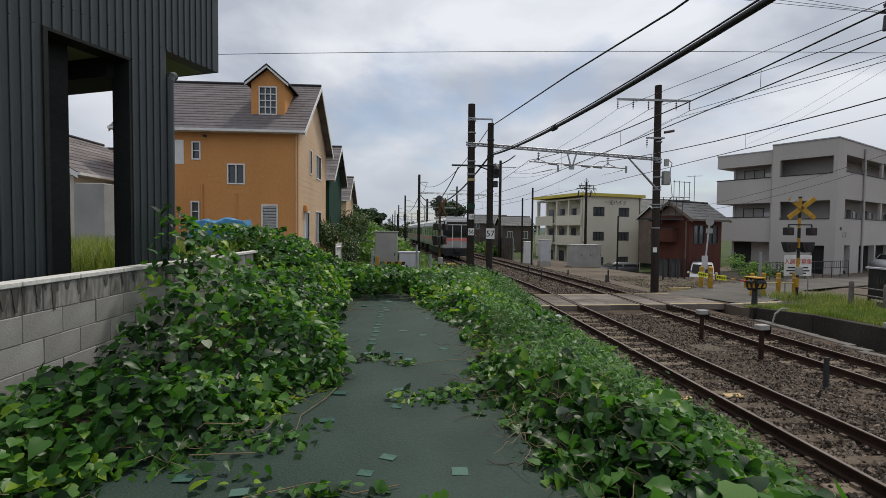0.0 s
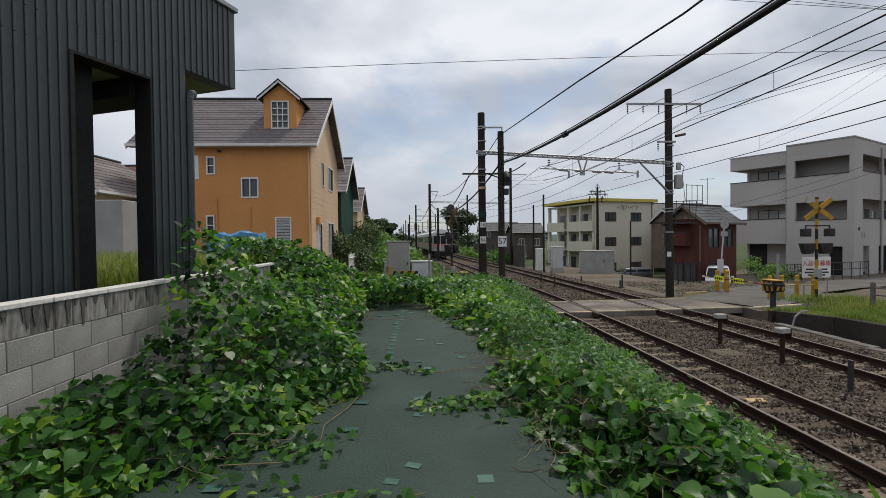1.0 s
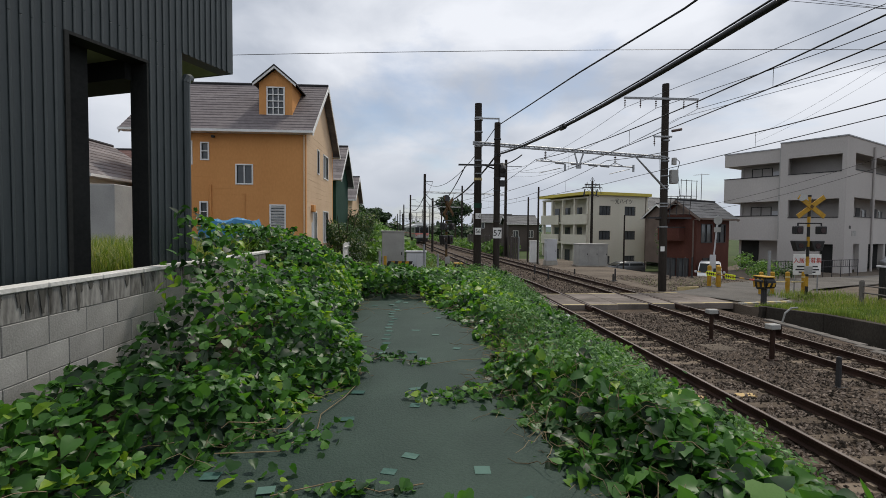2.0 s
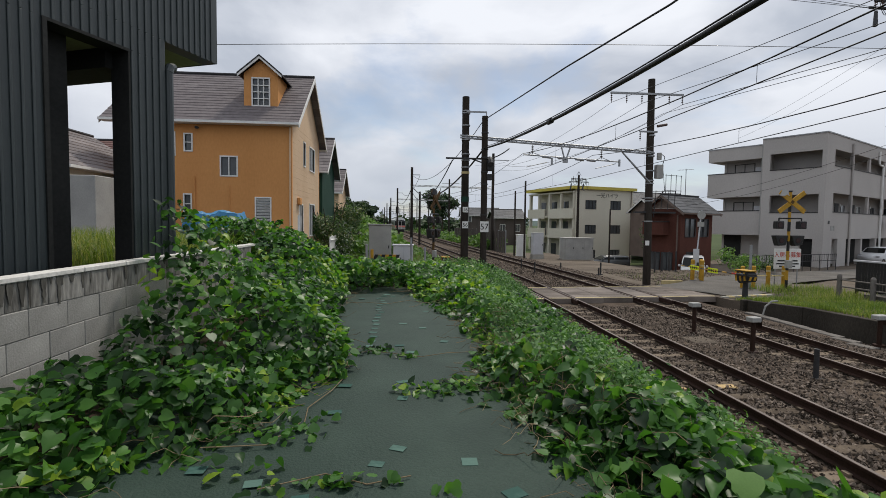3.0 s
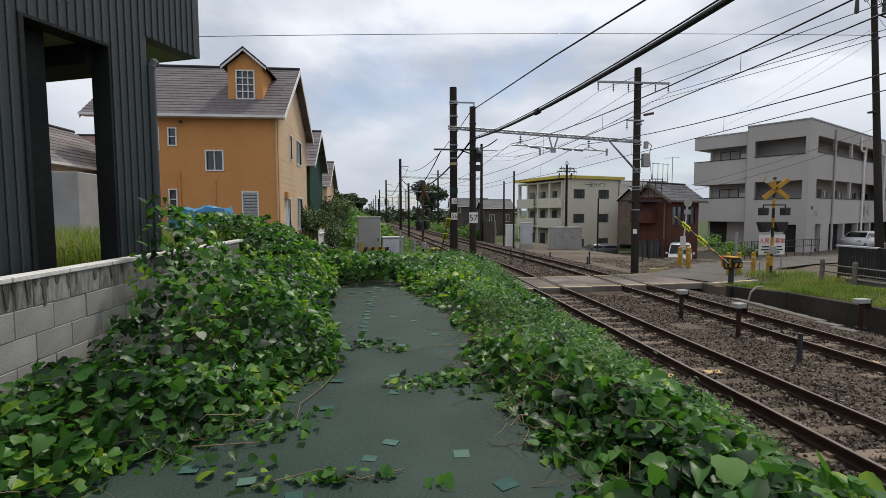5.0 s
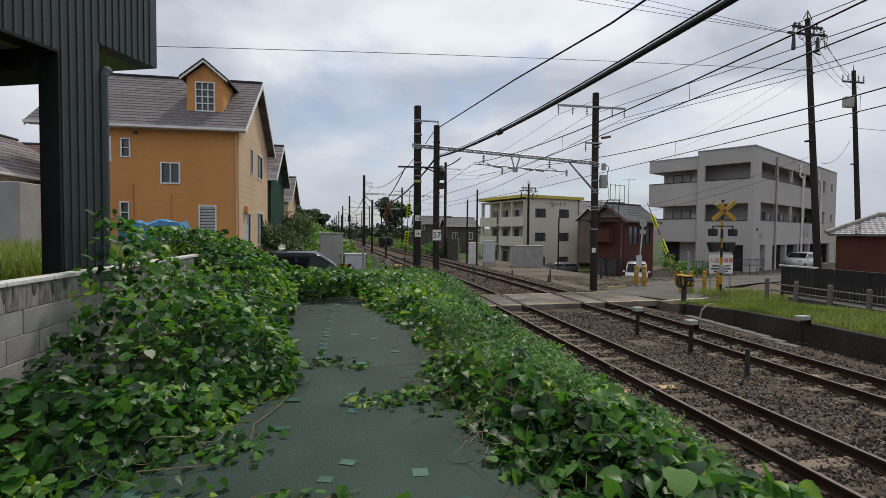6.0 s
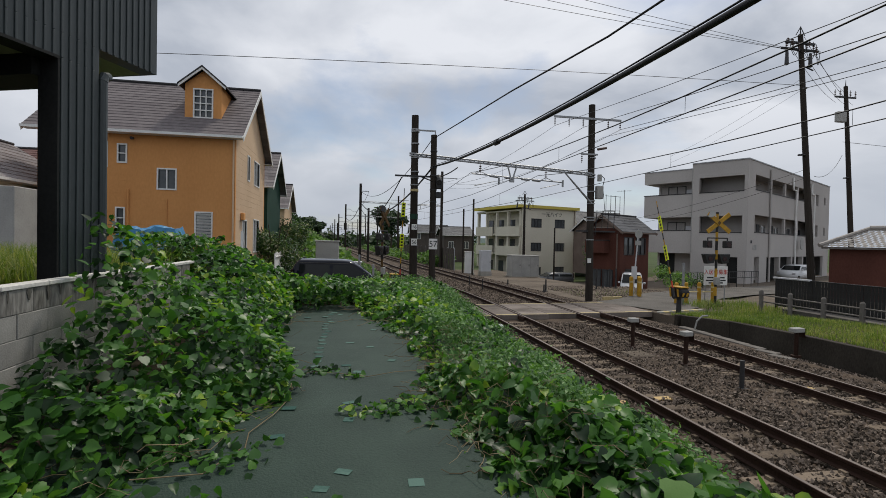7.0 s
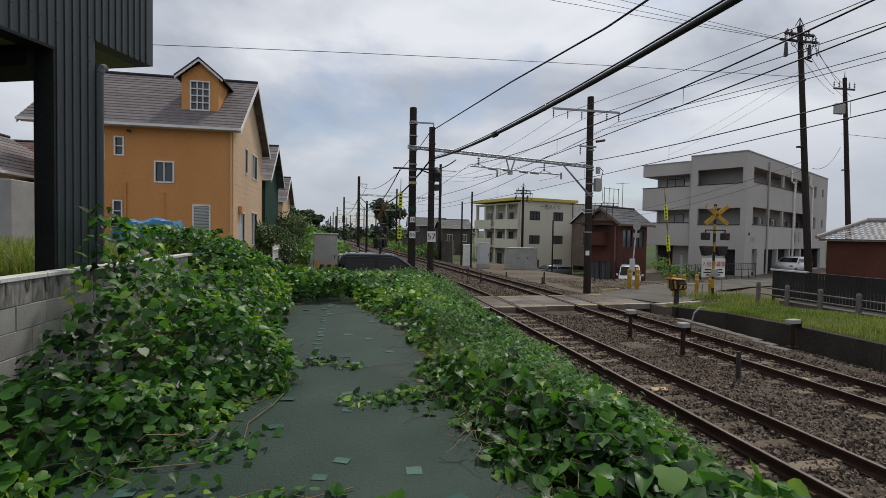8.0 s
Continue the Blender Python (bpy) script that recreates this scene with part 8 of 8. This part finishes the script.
def thicket(name, label, area, height, count, size, material, seed):
    """Bushes grown together over a stretch of ground."""
    rng = np.random.default_rng(seed)
    x0, x1, y0, y1 = area
    x = rng.uniform(x0, x1, count)
    y = y0 + (y1 - y0) * rng.random(count) ** 1.5
    place, nrm = [], []
    for a, b in zip(x, y):
        xx = a + bend(b)
        h = height * (0.55 + 0.9 * abs(noise.noise((xx * 0.35, b * 0.25, seed))) + 0.25 * noise.noise((xx, b, 3)))
        place.append((xx, b, land(xx, b) + h * rng.random() ** 0.45))
        nrm.append((0, -0.3, 1))
    ob = spread(name, np.array(place), np.array(nrm, float), size * rng.uniform(0.6, 1.4, count), leaf_points(), material, seed, 0.7)
    return tagged(ob, label, "bushes", kind="stuff")


weed_sheet()
bank_plants()
rg = random.Random(3)
blades("verge_grass", [(x, y, land(x, y) - 0.02, rg.uniform(0.07, 0.20) + 0.22 * max(0, noise.noise((x * 0.9, y * 0.7, 3)))) for x, y in ((12.5 + 4.8 * rg.random() ** 1.3, rg.uniform(3.5, 17.4)) for _ in range(26000))] + [(rg.uniform(15.2, 18.6), rg.uniform(16.5, 20.6), 0.02, rg.uniform(0.1, 0.4)) for _ in range(3000)], "uneven yellow-green grass on the verge above the wall", 1, M["lush"])
blades("tall_grass", [(x, y, 2.08, rg.uniform(0.25, 0.62)) for x, y in ((rg.uniform(-6.5, -2.8), rg.uniform(5.5, 10.5)) for _ in range(9000)) if (x + 2.75) * -0.934 + (y - 5.8) * 0.358 > 0.75], "tall pale green grass behind the block wall", 2, M["lush"], 0.6)
blades("wayside_grass", [(rg.uniform(-3.6, 1.2), rg.uniform(20.8, 33), 0.2, rg.uniform(0.2, 0.8)) for _ in range(6000)] + [(rg.uniform(13, 18), rg.uniform(24, 30), -0.3, rg.uniform(0.05, 0.3)) for _ in range(900)], "rough grass and weeds beside the road", 3, lean=0.6)
thicket("bank_bushes", "bright green bushes on the bank beside the line", (-9, 0.9, 31, 170), 2.1, 13000, 0.30, M["hill_leaf"], 31)
thicket("line_bushes", "green bushes between the line and the houses", (11.3, 14.6, 58, 150), 2.0, 4500, 0.26, M["hill_leaf"], 33)
thicket("far_woodland", "distant green woodland on both sides of the line", (-70, 60, 190, 420), 6.0, 9000, 1.6, M["wood"], 39)
thicket("line_weeds", "low green weeds along the track", (-2.0, 3.3, 27, 110), 0.4, 6000, 0.14, M["hill_leaf"], 37)
thicket("wayside_bushes", "green weeds and bushes behind the signal hut", (-4.2, 0.2, 24, 40), 0.75, 2600, 0.12, M["hill_leaf"], 35)
tree("dense dark shrub with pale blossoms by the garden fence", -3.9, 26.2, 0.4, 4.1, 1.6, 5200, 0.13, M["shrub"], 51, "shrub", 1.0)
tree("dense dark green garden shrub by the fence", -3.7, 30.8, 0.5, 3.3, 1.7, 4200, 0.14, M["shrub"], 52, "shrub", 1.0)
tree("dark green garden tree beside the houses", -4.4, 37.5, 0.8, 3.4, 1.8, 2400, 0.16, M["wood"], 53, "tree", 0.8)
tree("round green tree beyond the far track", 11.0, 138, -0.6, 12.4, 6.6, 3400, 0.55, M["wood"], 54)
tree("green tree beyond the far track", 17.5, 122, -0.6, 8.5, 4.0, 1800, 0.45, M["wood"], 58)
for k, (x, y, h, r) in enumerate(((-15, 150, 6.5, 5), (-21, 160, 9, 6), (-27, 150, 9.5, 6), (-13.5, 178, 6, 5), (-34, 140, 10, 6), (-17, 205, 8, 6))):
    tree("dark woodland tree on the far bank", x, y, 3.0, h, r, 1500, 0.8, M["wood"], 60 + k)
tree("small garden tree before the ivory flats", 22.4, 41.5, -1.1, 4.6, 1.5, 900, 0.16, M["shrub"], 71)
tree("low green shrub by the grey flats", 21.5, 29.4, -0.3, 1.9, 1.7, 900, 0.16, M["hill_leaf"], 72, "shrub", 1.0)
tree("low green shrub by the grey flats", 23.6, 30.6, -0.3, 1.6, 1.5, 800, 0.16, M["shrub"], 73, "shrub", 1.0)


def far_ridge():
    verts, faces, n = [], [], 60
    for k in range(n + 1):
        x = -1400 + 2800 * k / n
        h = 15 + 10 * noise.noise((x * 0.004, 0, 2)) + 5 * noise.noise((x * 0.02, 0, 5))
        verts += [(x, 1500, -5), (x, 1560, h), (x, 1800, -5)]
    for k in range(n):
        for q in (0, 1):
            faces.append((k * 3 + q, (k + 1) * 3 + q, (k + 1) * 3 + q + 1, k * 3 + q + 1))
    return tagged(from_arrays("backdrop", verts, faces, M["hills"]), "low hazy hills on the horizon", "hills", kind="structure")


far_ridge()

# ---- the block wall, piece by piece ----
block_wall()


def motions():
    """Everything that moves: the train leaves, the van comes up to the crossing, both booms rise."""
    rows = []
    for t, d in ((0, 46.5), (0.5, 57), (1.0, 69.5), (1.5, 84), (2.2, 106), (3.0, 132), (3.5, 149), (4.0, 166), (4.7, 190), (5.5, 218), (6.5, 254), (8.0, 308)):
        x0, x1 = bend(d), bend(d + 60)
        rows.append((t, pose(NEAR_TRACK + x0, d, 0, 0, 0, math.degrees(math.atan2(x0 - x1, 60)))))
    walk(TRAIN, rows)
    van = []
    for t, x in ((0, -19), (2.8, -11.0), (4.2, -6.8), (5.3, -3.2), (5.5, -2.75), (6.0, -1.75), (6.5, -1.08), (7.0, -0.38), (7.5, 0.5), (8.0, 1.3)):
        van.append((t, pose(x, 18.7 + 0.01 * x, -0.01 + 0.27 * sstep(4.3, 0.5, x), 0, 0.6, 0.5)))
    walk(VAN, van)
    for boom, tip in ((BOOM_E, 0), (BOOM_W, 0)):
        walk(boom, [(t, pose(-0.27, 0, 0.86, a)) for t, a in ((0, 0), (2.8, 0), (3.6, 0.3), (4.2, 8), (4.8, 21), (5.3, 35), (5.7, 47), (6.1, 57), (6.5, 64), (7.0, 71), (7.5, 77), (8.0, 81))])


motions()
